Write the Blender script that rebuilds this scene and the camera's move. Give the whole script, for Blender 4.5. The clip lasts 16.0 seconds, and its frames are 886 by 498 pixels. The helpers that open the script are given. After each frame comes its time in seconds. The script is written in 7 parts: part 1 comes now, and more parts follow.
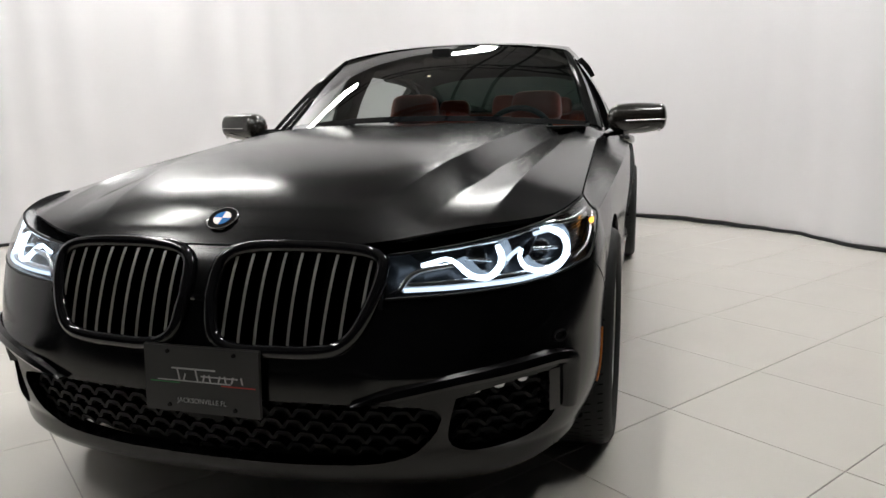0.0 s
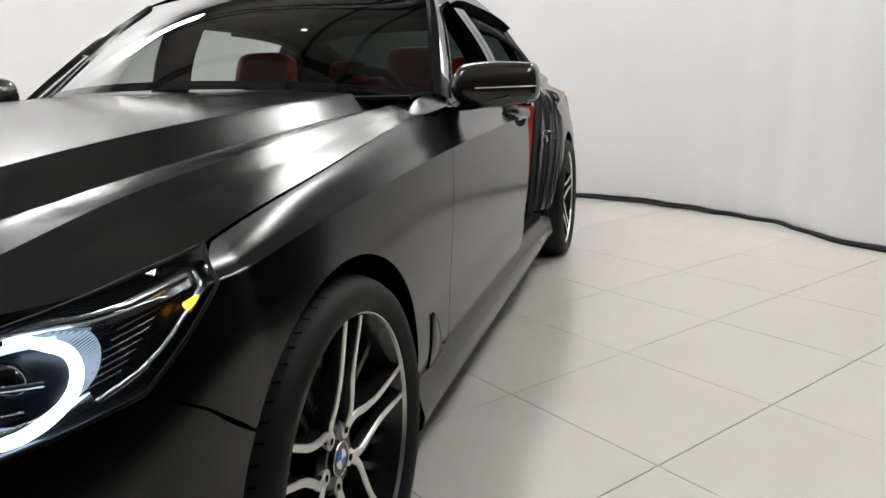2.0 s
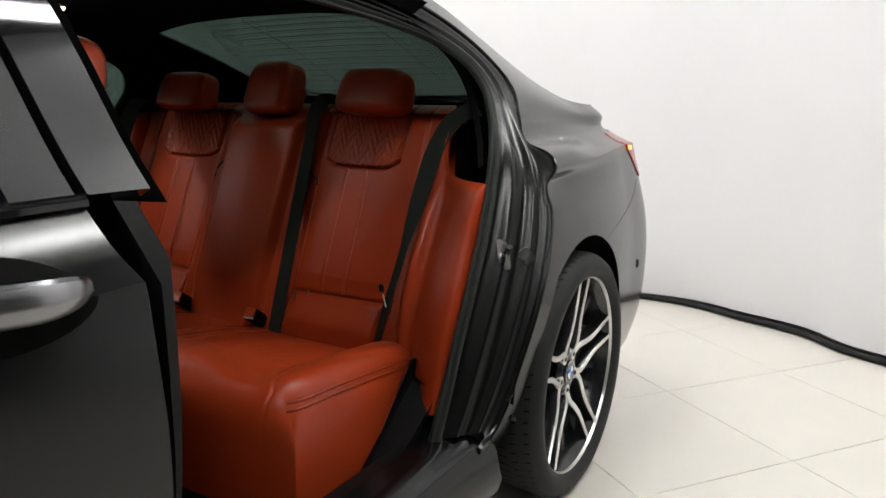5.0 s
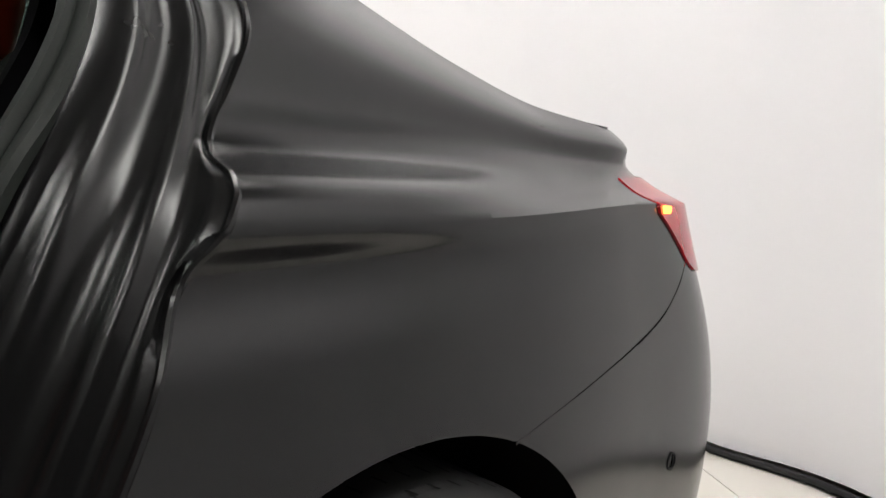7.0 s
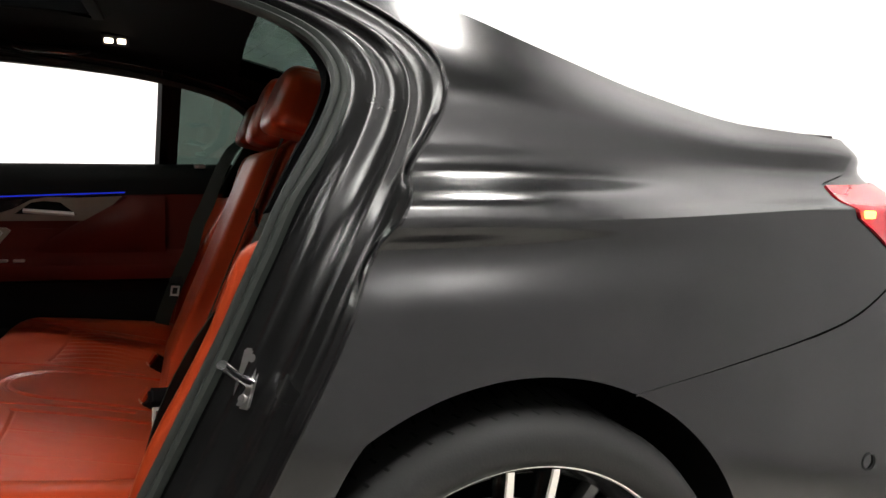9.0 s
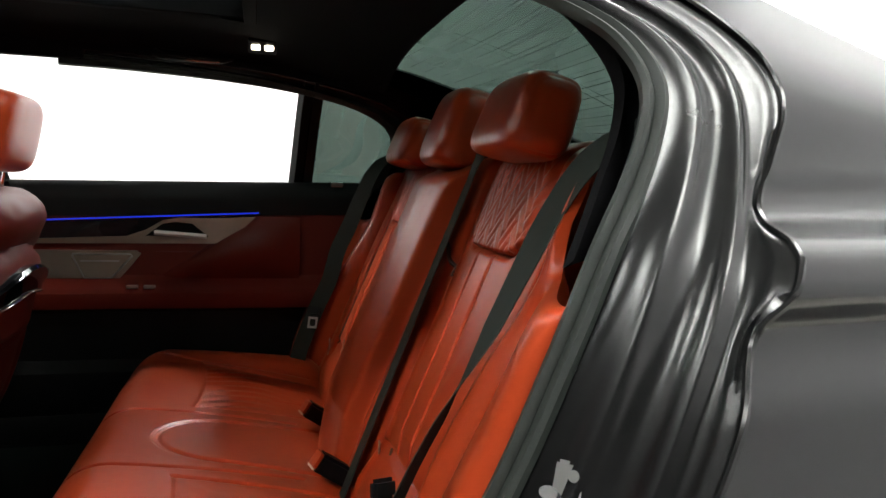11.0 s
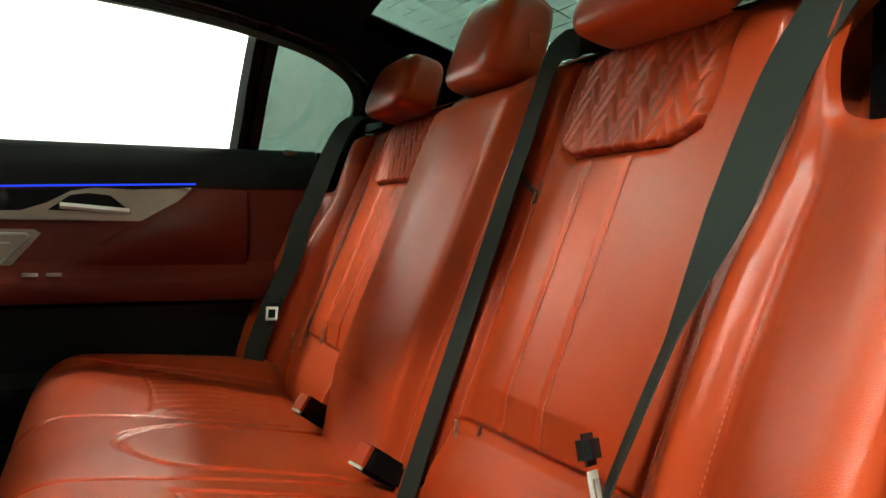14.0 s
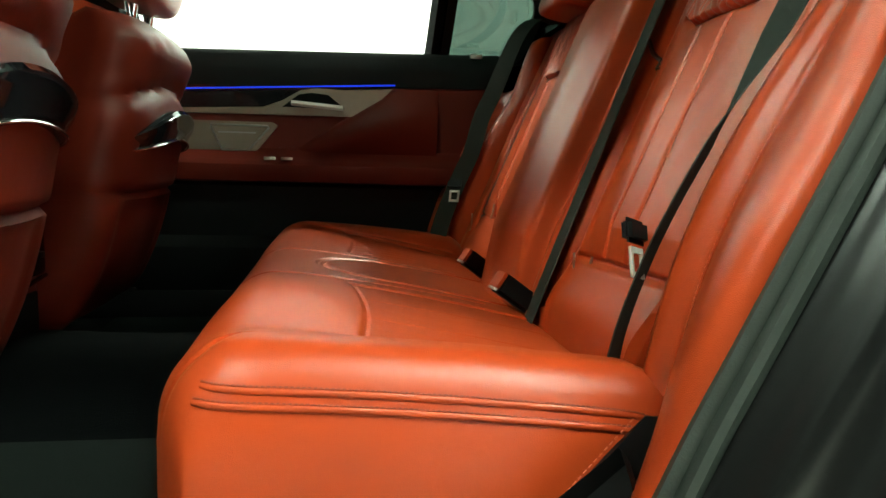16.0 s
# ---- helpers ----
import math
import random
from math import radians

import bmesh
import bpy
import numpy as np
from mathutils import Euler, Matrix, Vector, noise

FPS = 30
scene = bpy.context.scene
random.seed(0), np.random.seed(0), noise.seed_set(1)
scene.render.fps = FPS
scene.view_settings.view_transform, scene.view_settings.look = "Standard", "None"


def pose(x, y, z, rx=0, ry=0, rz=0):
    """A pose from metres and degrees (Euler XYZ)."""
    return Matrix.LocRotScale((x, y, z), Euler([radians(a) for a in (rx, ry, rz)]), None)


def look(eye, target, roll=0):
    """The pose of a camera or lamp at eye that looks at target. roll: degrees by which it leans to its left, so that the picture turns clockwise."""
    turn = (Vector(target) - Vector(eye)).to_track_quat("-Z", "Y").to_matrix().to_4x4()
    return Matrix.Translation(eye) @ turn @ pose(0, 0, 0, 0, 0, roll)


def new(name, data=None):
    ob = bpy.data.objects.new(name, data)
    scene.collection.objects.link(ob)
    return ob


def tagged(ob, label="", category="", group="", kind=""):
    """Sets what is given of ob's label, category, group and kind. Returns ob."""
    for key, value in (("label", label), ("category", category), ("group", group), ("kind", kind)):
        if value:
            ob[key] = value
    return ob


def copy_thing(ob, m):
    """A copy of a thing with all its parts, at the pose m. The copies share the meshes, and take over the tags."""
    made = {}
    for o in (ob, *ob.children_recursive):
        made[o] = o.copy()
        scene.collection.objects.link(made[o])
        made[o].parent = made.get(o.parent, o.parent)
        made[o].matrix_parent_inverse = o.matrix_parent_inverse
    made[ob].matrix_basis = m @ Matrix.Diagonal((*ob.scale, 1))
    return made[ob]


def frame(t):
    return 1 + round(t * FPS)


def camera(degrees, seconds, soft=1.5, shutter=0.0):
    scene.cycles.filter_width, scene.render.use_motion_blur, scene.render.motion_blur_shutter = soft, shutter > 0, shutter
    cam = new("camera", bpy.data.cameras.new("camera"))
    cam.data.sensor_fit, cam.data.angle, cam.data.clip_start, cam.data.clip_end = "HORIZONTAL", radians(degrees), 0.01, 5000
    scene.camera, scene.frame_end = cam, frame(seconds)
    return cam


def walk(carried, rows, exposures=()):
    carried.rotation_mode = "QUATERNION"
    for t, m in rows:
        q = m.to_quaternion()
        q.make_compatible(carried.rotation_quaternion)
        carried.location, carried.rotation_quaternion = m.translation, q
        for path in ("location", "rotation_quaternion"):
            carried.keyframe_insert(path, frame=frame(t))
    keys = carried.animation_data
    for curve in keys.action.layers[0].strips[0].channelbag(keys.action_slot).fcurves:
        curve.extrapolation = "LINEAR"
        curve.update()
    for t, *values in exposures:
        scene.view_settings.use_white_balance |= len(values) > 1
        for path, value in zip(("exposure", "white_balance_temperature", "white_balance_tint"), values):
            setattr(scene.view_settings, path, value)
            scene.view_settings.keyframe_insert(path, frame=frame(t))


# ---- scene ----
cam = camera(64.5, 16.0)
PATH = [
    (0, (1.04, -1.374, 1.04), (0.486, 0.514, 0.683), -1.3),
    (0.6, (1.092, -1.122, 1.014), (0.576, 0.772, 0.627), -1.5),
    (1, (1.19, -0.899, 1.023), (0.671, 0.986, 0.605), -1.8),
    (1.5, (1.289, -0.56, 1.037), (0.794, 1.326, 0.592), -1.7),
    (2, (1.456, -0.215, 1.036), (0.886, 1.648, 0.583), -1.3),
    (2.5, (1.584, 0.136, 1.041), (0.829, 1.934, 0.601), -1.1),
    (3, (1.669, 0.545, 1.039), (0.863, 2.326, 0.613), -1.3),
    (3.5, (1.719, 0.976, 1.055), (0.793, 2.7, 0.64), -1.3),
    (4, (1.667, 1.416, 1.064), (0.622, 3.071, 0.651), -0.7),
    (4.5, (1.614, 1.825, 1.069), (0.585, 3.493, 0.671), -0.4),
    (5, (1.572, 2.272, 1.098), (0.567, 3.955, 0.699), 0.8),
    (5.2, (1.551, 2.434, 1.109), (0.555, 4.121, 0.702), 1.2),
    (7.4, (1.352, 3.797, 0.987), (-0.084, 5.179, 0.817), 3.4),
    (8, (1.488, 3.852, 0.986), (-0.097, 5.057, 0.796), 1.9),
    (8.5, (1.652, 3.831, 1.002), (-0.081, 4.801, 0.773), 1.8),
    (9, (1.73, 3.693, 1.006), (-0.14, 4.373, 0.803), 1.6),
    (9.5, (1.664, 3.584, 1.036), (-0.258, 4.104, 0.84), 2.2),
    (10, (1.573, 3.564, 1.032), (-0.353, 4.068, 0.843), 1.9),
    (12.5, (1.123, 3.308, 0.999), (-0.77, 3.949, 0.938), 1.8),
    (13, (1.039, 3.271, 0.962), (-0.791, 4.076, 0.907), 1.5),
    (13.5, (1.012, 3.27, 0.884), (-0.788, 4.139, 0.835), 1.3),
    (14, (1.03, 3.284, 0.829), (-0.761, 4.173, 0.777), 1.1),
    (14.5, (1.08, 3.293, 0.794), (-0.708, 4.185, 0.731), 1.1),
    (15, (1.13, 3.3, 0.765), (-0.714, 4.071, 0.674), 1.2),
    (15.5, (1.19, 3.318, 0.729), (-0.738, 3.824, 0.561), 1.6),
    (16, (1.263, 3.341, 0.718), (-0.699, 3.641, 0.474), 1.6),
]
walk(cam, [(t, look(eye, target, roll)) for t, eye, target, roll in PATH],
     exposures=[(0, -0.26, 6400, 8), (3, -0.08, 6300, 6), (4.5, 0.15, 6300, 6), (5.2, 0.1, 6350, 7), (7.4, 0.0, 6450, 9), (8, 0.1, 6450, 9), (8.5, 0.35, 6500, 9), (9, 0.85, 6500, 8), (9.5, 1.5, 6400, 6), (10, 1.65, 6350, 4),
                (12.5, 0.65, 6300, 4), (13.5, 1.75, 6600, 0), (14, 2.2, 6500, -16), (14.5, 2.48, 6500, -24), (15, 2.3, 6500, -26), (16, 1.82, 6500, -26)])

# The studio has no daylight: a faint dark surround, and strip lamps under the roof.
world = bpy.data.worlds.new("studio_dark")
scene.world = world
world.use_nodes = True
world.node_tree.nodes["Background"].inputs[0].default_value = (0.02, 0.02, 0.022, 1)
world.node_tree.nodes["Background"].inputs[1].default_value = 0.6
LAMP = 45.0


# ---- materials ----
def mat(name, color, rough=0.5, metal=0.0, vary=0.0, scale=30.0, bump=0.0, bscale=200.0, coat=0.0, spec=0.5, kind="noise", sheen=0.0):
    m = bpy.data.materials.new(name)
    m.use_nodes = True
    nt = m.node_tree
    b = nt.nodes["Principled BSDF"]
    b.inputs["Base Color"].default_value = (*color, 1)
    b.inputs["Roughness"].default_value = rough
    b.inputs["Metallic"].default_value = metal
    b.inputs["Specular IOR Level"].default_value = spec
    b.inputs["Coat Weight"].default_value = coat
    b.inputs["Coat Roughness"].default_value = 0.05
    b.inputs["Sheen Weight"].default_value = sheen
    tc = nt.nodes.new("ShaderNodeTexCoord")
    if vary:
        n = nt.nodes.new("ShaderNodeTexNoise")
        n.inputs["Scale"].default_value = scale
        n.inputs["Detail"].default_value = 6
        nt.links.new(tc.outputs["Object"], n.inputs["Vector"])
        r = nt.nodes.new("ShaderNodeMapRange")
        r.inputs[3].default_value, r.inputs[4].default_value = 1 - vary, 1 + vary
        nt.links.new(n.outputs["Fac"], r.inputs[0])
        mix = nt.nodes.new("ShaderNodeVectorMath")
        mix.operation = "SCALE"
        mix.inputs[0].default_value = color
        nt.links.new(r.outputs[0], mix.inputs["Scale"])
        nt.links.new(mix.outputs[0], b.inputs["Base Color"])
        rr = nt.nodes.new("ShaderNodeMapRange")
        rr.inputs[3].default_value, rr.inputs[4].default_value = rough * (1 - 0.4 * vary), min(1, rough * (1 + 0.6 * vary))
        nt.links.new(n.outputs["Fac"], rr.inputs[0])
        nt.links.new(rr.outputs[0], b.inputs["Roughness"])
    if bump:
        if kind == "voronoi":
            t = nt.nodes.new("ShaderNodeTexVoronoi")
            t.feature = "DISTANCE_TO_EDGE"
        elif kind == "wave":
            t = nt.nodes.new("ShaderNodeTexWave")
        else:
            t = nt.nodes.new("ShaderNodeTexNoise")
        t.inputs["Scale"].default_value = bscale
        nt.links.new(tc.outputs["Object"], t.inputs["Vector"])
        bp = nt.nodes.new("ShaderNodeBump")
        bp.inputs["Strength"].default_value = bump
        bp.inputs["Distance"].default_value = 0.001
        nt.links.new(t.outputs[0], bp.inputs["Height"])
        nt.links.new(bp.outputs[0], b.inputs["Normal"])
    return m


def glass(name, tint, gloss=1.0):
    m = bpy.data.materials.new(name)
    m.use_nodes = True
    nt = m.node_tree
    nt.nodes.remove(nt.nodes["Principled BSDF"])
    tr = nt.nodes.new("ShaderNodeBsdfTransparent")
    tr.inputs[0].default_value = (*tint, 1)
    gl = nt.nodes.new("ShaderNodeBsdfGlossy")
    gl.inputs["Roughness"].default_value = 0.02
    lw = nt.nodes.new("ShaderNodeLayerWeight")
    lw.inputs[0].default_value = 0.5
    pw = nt.nodes.new("ShaderNodeMath")
    pw.operation = "POWER"
    pw.inputs[1].default_value = 4.0
    nt.links.new(lw.outputs["Facing"], pw.inputs[0])
    fr = nt.nodes.new("ShaderNodeMath")
    fr.operation = "MULTIPLY_ADD"
    fr.inputs[1].default_value, fr.inputs[2].default_value = 0.9 * gloss, 0.045 * gloss
    nt.links.new(pw.outputs[0], fr.inputs[0])
    mx = nt.nodes.new("ShaderNodeMixShader")
    nt.links.new(fr.outputs[0], mx.inputs[0])
    nt.links.new(tr.outputs[0], mx.inputs[1])
    nt.links.new(gl.outputs[0], mx.inputs[2])
    nt.links.new(mx.outputs[0], nt.nodes["Material Output"].inputs[0])
    return m


def glow(name, color, power):
    m = bpy.data.materials.new(name)
    m.use_nodes = True
    nt = m.node_tree
    nt.nodes.remove(nt.nodes["Principled BSDF"])
    e = nt.nodes.new("ShaderNodeEmission")
    e.inputs[0].default_value = (*color, 1)
    e.inputs[1].default_value = power
    nt.links.new(e.outputs[0], nt.nodes["Material Output"].inputs[0])
    return m


def leather(name, color, rough, spec):
    """Grained hide: fine pebbles over slack, softly rumpled skin."""
    m = mat(name, color, rough, 0, 0.10, 5, 0.22, 620, kind="voronoi", spec=spec)
    nt = m.node_tree
    b = nt.nodes["Principled BSDF"]
    fine = b.inputs["Normal"].links[0].from_node
    tc = next(n for n in nt.nodes if n.bl_idname == "ShaderNodeTexCoord")
    n = nt.nodes.new("ShaderNodeTexNoise")
    n.inputs["Scale"].default_value = 26
    n.inputs["Detail"].default_value = 3
    n.inputs["Distortion"].default_value = 0.8
    nt.links.new(tc.outputs["Object"], n.inputs["Vector"])
    bp = nt.nodes.new("ShaderNodeBump")
    bp.inputs["Strength"].default_value = 0.10
    bp.inputs["Distance"].default_value = 0.006
    nt.links.new(n.outputs[0], bp.inputs["Height"])
    nt.links.new(bp.outputs[0], fine.inputs["Normal"])
    return m


def weave(name):
    """Twill carbon cloth under clear lacquer."""
    m = mat(name, (0.02, 0.019, 0.017), 0.25, 0, 0, coat=0.6, spec=0.3)
    nt = m.node_tree
    b = nt.nodes["Principled BSDF"]
    tc = next(n for n in nt.nodes if n.bl_idname == "ShaderNodeTexCoord")
    mp = nt.nodes.new("ShaderNodeMapping")
    mp.inputs["Rotation"].default_value = (0.6, 0.5, 0.75)
    w = nt.nodes.new("ShaderNodeTexWave")
    w.inputs["Scale"].default_value = 150
    nt.links.new(tc.outputs["Object"], mp.inputs["Vector"])
    nt.links.new(mp.outputs[0], w.inputs["Vector"])
    r = nt.nodes.new("ShaderNodeValToRGB")
    r.color_ramp.elements[0].color = (0.008, 0.007, 0.006, 1)
    r.color_ramp.elements[1].color = (0.030, 0.027, 0.023, 1)
    nt.links.new(w.outputs[0], r.inputs[0])
    nt.links.new(r.outputs[0], b.inputs["Base Color"])
    return m


PAINT = mat("satin_black_paint", (0.0025, 0.0025, 0.003), 0.18, 0.0, 0.05, 6, 0.015, 900, spec=0.38)
GLOSS = mat("gloss_black", (0.006, 0.006, 0.007), 0.06, 0, 0.1, 20)
RUBBER = mat("tyre_rubber", (0.009, 0.009, 0.009), 0.6, 0, 0.25, 40, 0.3, 300, spec=0.3)
SEAL = mat("rubber_seal", (0.020, 0.023, 0.021), 0.48, 0, 0.2, 60, 0.25, 500, spec=0.2)
JAMB = mat("jamb_paint", (0.0045, 0.0045, 0.0047), 0.27, 0, 0.05, 6, 0.015, 900, spec=0.32)
PLASTIC = mat("black_plastic", (0.004, 0.004, 0.0043), 0.5, 0, 0.2, 50, 0.3, 700, spec=0.14)
VOID = mat("black_underbody", (0.003, 0.003, 0.003), 0.9, spec=0.1)
CHROME = mat("chrome", (0.75, 0.75, 0.76), 0.12, 1.0, 0.05, 40)
DARKCHROME = mat("dark_chrome", (0.10, 0.10, 0.105), 0.16, 1.0, 0.08, 40)
ALLOY = mat("machined_alloy", (0.72, 0.71, 0.68), 0.28, 0.9, 0.06, 60, 0.08, 500)
ALLOYDARK = mat("alloy_black", (0.012, 0.012, 0.013), 0.2, 0.0, 0.1, 40)
SPOKEGREY = mat("dark_grey_spoke", (0.05, 0.05, 0.052), 0.25, 0.5, 0.1, 40)
STEEL = mat("brushed_steel", (0.42, 0.41, 0.40), 0.3, 1.0, 0.1, 50, 0.1, 300)
ALU = mat("satin_aluminium_trim", (0.24, 0.20, 0.16), 0.40, 0.85, 0.08, 60, 0.12, 400)
LEATHER = leather("red_leather", (0.31, 0.036, 0.0090), 0.29, 0.27)
# The same red leather with the cabin's shade put into its colour.
LEATHERSHADE = leather("red_leather_shaded", (0.082, 0.0075, 0.0032), 0.48, 0.20)
PIPETHREAD = mat("dark_red_thread", (0.16, 0.02, 0.010), 0.7)
CARPETMAT = mat("plush_grey_mat", (0.005, 0.0066, 0.0060), 0.95, 0, 0.6, 22, 0.9, 600, spec=0.05)
THREAD = mat("orange_thread", (0.50, 0.10, 0.05), 0.7)
SEAMDARK = mat("dark_piping", (0.035, 0.012, 0.010), 0.6)
HEADLINER = mat("black_headliner", (0.004, 0.004, 0.0045), 0.95, 0, 0.2, 100, 0.4, 900, spec=0.05)
CARPET = mat("black_carpet", (0.002, 0.0023, 0.0026), 0.95, 0, 0.5, 60, 0.9, 700, spec=0.03)
WEBBING = mat("grey_webbing", (0.020, 0.0235, 0.020), 0.75, 0, 0.15, 60, 0.5, 380, kind="wave", spec=0.12)
CARBON = weave("carbon_fibre")
CLOTH = mat("white_curtain_cloth", (0.80, 0.79, 0.81), 0.9, 0, 0.03, 1.5, 0.25, 60)
TILE = mat("cream_porcelain_tile", (0.66, 0.63, 0.58), 0.14, 0, 0.035, 3, 0.02, 40)
# Pale grey that paints the shine on the chrome grille bars.
BARGLINT = mat("grille_bar_glint", (0.27, 0.26, 0.24), 0.35, 0.35, 0.06, 60)
GROUT = mat("grey_grout", (0.40, 0.38, 0.35), 0.8, 0, 0.15, 60)
# For the unseen floor sheet that keeps the car's reflections dark.
DARKSHEET = mat("black_reflection_sheet", (0.012, 0.012, 0.013), 0.95, 0, 0.4, 60, 0.8, 500, spec=0.1)
DARKWALL = mat("black_wall", (0.012, 0.012, 0.013), 0.9, 0, 0.2, 2)
# Lighter colour for the unseen south wall, to throw more light back.
GREYWALL = mat("grey_wall", (0.11, 0.11, 0.115), 0.9, 0, 0.2, 2)
CEIL = mat("grey_roof_deck", (0.32, 0.31, 0.30), 0.9, 0, 0.2, 2)
TRUSSM = mat("black_steel_truss", (0.012, 0.012, 0.012), 0.5, 0, 0.2, 20)
CLEAR = glass("windscreen_glass", (0.48, 0.52, 0.50), 1.7)
LENS = glass("headlamp_lens", (0.95, 0.96, 0.97))
TINT = glass("privacy_glass", (0.042, 0.062, 0.053))
ROOFGLASS = glass("sunroof_glass", (0.48, 0.53, 0.50))
DLED = glow("daylight_led", (0.70, 0.85, 1.0), 7.0)
DLEDSOFT = glow("led_light_guide", (0.72, 0.85, 1.0), 1.7)
AMBER = glow("amber_led", (1.0, 0.42, 0.04), 5.0)
REDLED = glow("tail_led", (1.0, 0.25, 0.05), 6.0)
BLUELED = glow("ambient_blue_led", (0.03, 0.06, 1.0), 0.22)
DOME = glow("dome_lamp_led", (1.0, 0.85, 0.65), 4.0)
STRIP = glow("strip_lamp_diffuser", (1.0, 0.97, 0.93), LAMP)
TAILRED = mat("tail_lamp_red", (0.36, 0.004, 0.010), 0.2, 0, 0.2, 30, coat=0.35, spec=0.3)
BLUE = mat("badge_blue", (0.02, 0.16, 0.50), 0.2)
WHITE = mat("badge_white", (0.80, 0.80, 0.80), 0.25)
PLATE = mat("black_plate", (0.02, 0.02, 0.02), 0.5, 0, 0.1, 30)
GREYTXT = mat("grey_print", (0.42, 0.42, 0.42), 0.5)
GREENP = mat("green_print", (0.03, 0.22, 0.06), 0.5)
REDP = mat("red_print", (0.45, 0.04, 0.03), 0.5)
GRIP = mat("satin_handle_paint", (0.26, 0.26, 0.265), 0.24, 0.9, 0.05, 30)
SILVER = mat("satin_silver", (0.55, 0.53, 0.50), 0.38, 0.3, 0.05, 60)
MARKER = mat("amber_reflector", (0.42, 0.11, 0.02), 0.25, 0, 0.1, 40)
LAMPBOWL = mat("lamp_housing_chrome", (0.035, 0.037, 0.042), 0.25, 0.7, 0.15, 40)
LEDRIB = glow("ribbed_light_guide", (0.62, 0.78, 1.0), 0.75)
REFLECT = mat("reflector_silver", (0.55, 0.56, 0.58), 0.22, 1.0, 0.1, 30)


# ---- builders ----
def part(name, bm, material, parent=None, label="", smooth=40):
    me = bpy.data.meshes.new(name)
    bm.to_mesh(me)
    bm.free()
    return link(name, me, material, parent, label, smooth)


def link(name, me, material, parent=None, label="", smooth=40):
    if material:
        me.materials.append(material)
    if smooth:
        me.shade_smooth()
        me.set_sharp_from_angle(angle=radians(smooth))
    ob = new(name, me)
    ob.parent = parent
    if label:
        tagged(ob, label)
    return ob


def pchip(xs, vs):
    """A smooth curve through a few design values."""
    x, v = np.array(xs, float), np.array(vs, float)
    h, d = np.diff(x), np.diff(v) / np.diff(x)
    m = np.zeros_like(v)
    m[0], m[-1] = d[0], d[-1]
    for i in range(1, len(x) - 1):
        if d[i - 1] * d[i] > 0:
            a, b = 2 * h[i] + h[i - 1], h[i] + 2 * h[i - 1]
            m[i] = (a + b) / (a / d[i - 1] + b / d[i])

    def f(q):
        q = np.clip(np.asarray(q, float), x[0], x[-1])
        i = np.clip(np.searchsorted(x, q) - 1, 0, len(x) - 2)
        t = (q - x[i]) / h[i]
        return ((2 * t**3 - 3 * t**2 + 1) * v[i] + (t**3 - 2 * t**2 + t) * h[i] * m[i] + (3 * t**2 - 2 * t**3) * v[i + 1] + (t**3 - t**2) * h[i] * m[i + 1])

    return f


def curve(*pts, n=40):
    """A smooth line through control points, evenly spread by length."""
    p = np.array(pts, float)
    k = np.r_[0, np.cumsum(np.linalg.norm(np.diff(p, axis=0), axis=1))]
    ext = np.vstack([2 * p[0] - p[1], p, 2 * p[-1] - p[-2]])
    out = []
    for s in np.linspace(0, k[-1], n):
        i = min(max(np.searchsorted(k, s, side="right") - 1, 0), len(p) - 2)
        t = (s - k[i]) / (k[i + 1] - k[i])
        a, b, c, d = ext[i : i + 4]
        ka = k[i + 1] - k[i]
        m1 = (c - a) / (ka + (k[i] - k[i - 1] if i else ka)) * ka
        m2 = (d - b) / (ka + (k[i + 2] - k[i + 1] if i + 2 < len(k) else ka)) * ka
        out.append((2 * t**3 - 3 * t**2 + 1) * b + (t**3 - 2 * t**2 + t) * m1 + (3 * t**2 - 2 * t**3) * c + (t**3 - t**2) * m2)
    return np.array(out)


def resample(p, n):
    p = np.asarray(p, float)
    k = np.r_[0, np.cumsum(np.linalg.norm(np.diff(p, axis=0), axis=1))]
    s = np.linspace(0, k[-1], n)
    return np.stack([np.interp(s, k, p[:, j]) for j in range(p.shape[1])], 1)


def line(*pts, n=40):
    return resample(np.array(pts, float), n)


def coons(bottom, top, front, rear):
    """A grid between four border lines (bottom and top run front to rear)."""
    n, m = len(bottom), len(front)
    u, v = np.linspace(0, 1, n)[:, None, None], np.linspace(0, 1, m)[None, :, None]
    b, t, f, r = bottom[:, None], top[:, None], front[None], rear[None]
    corner = (1 - u) * (1 - v) * bottom[0] + u * (1 - v) * bottom[-1] + (1 - u) * v * top[0] + u * v * top[-1]
    return (1 - v) * b + v * t + (1 - u) * f + u * r - corner


def grid_faces(n, m, wrap_u=False, wrap_v=False, base=0):
    out = []
    for i in range(n if wrap_u else n - 1):
        for j in range(m if wrap_v else m - 1):
            a, b = i, (i + 1) % n
            c, d = j, (j + 1) % m
            out.append((base + a * m + c, base + b * m + c, base + b * m + d, base + a * m + d))
    return out


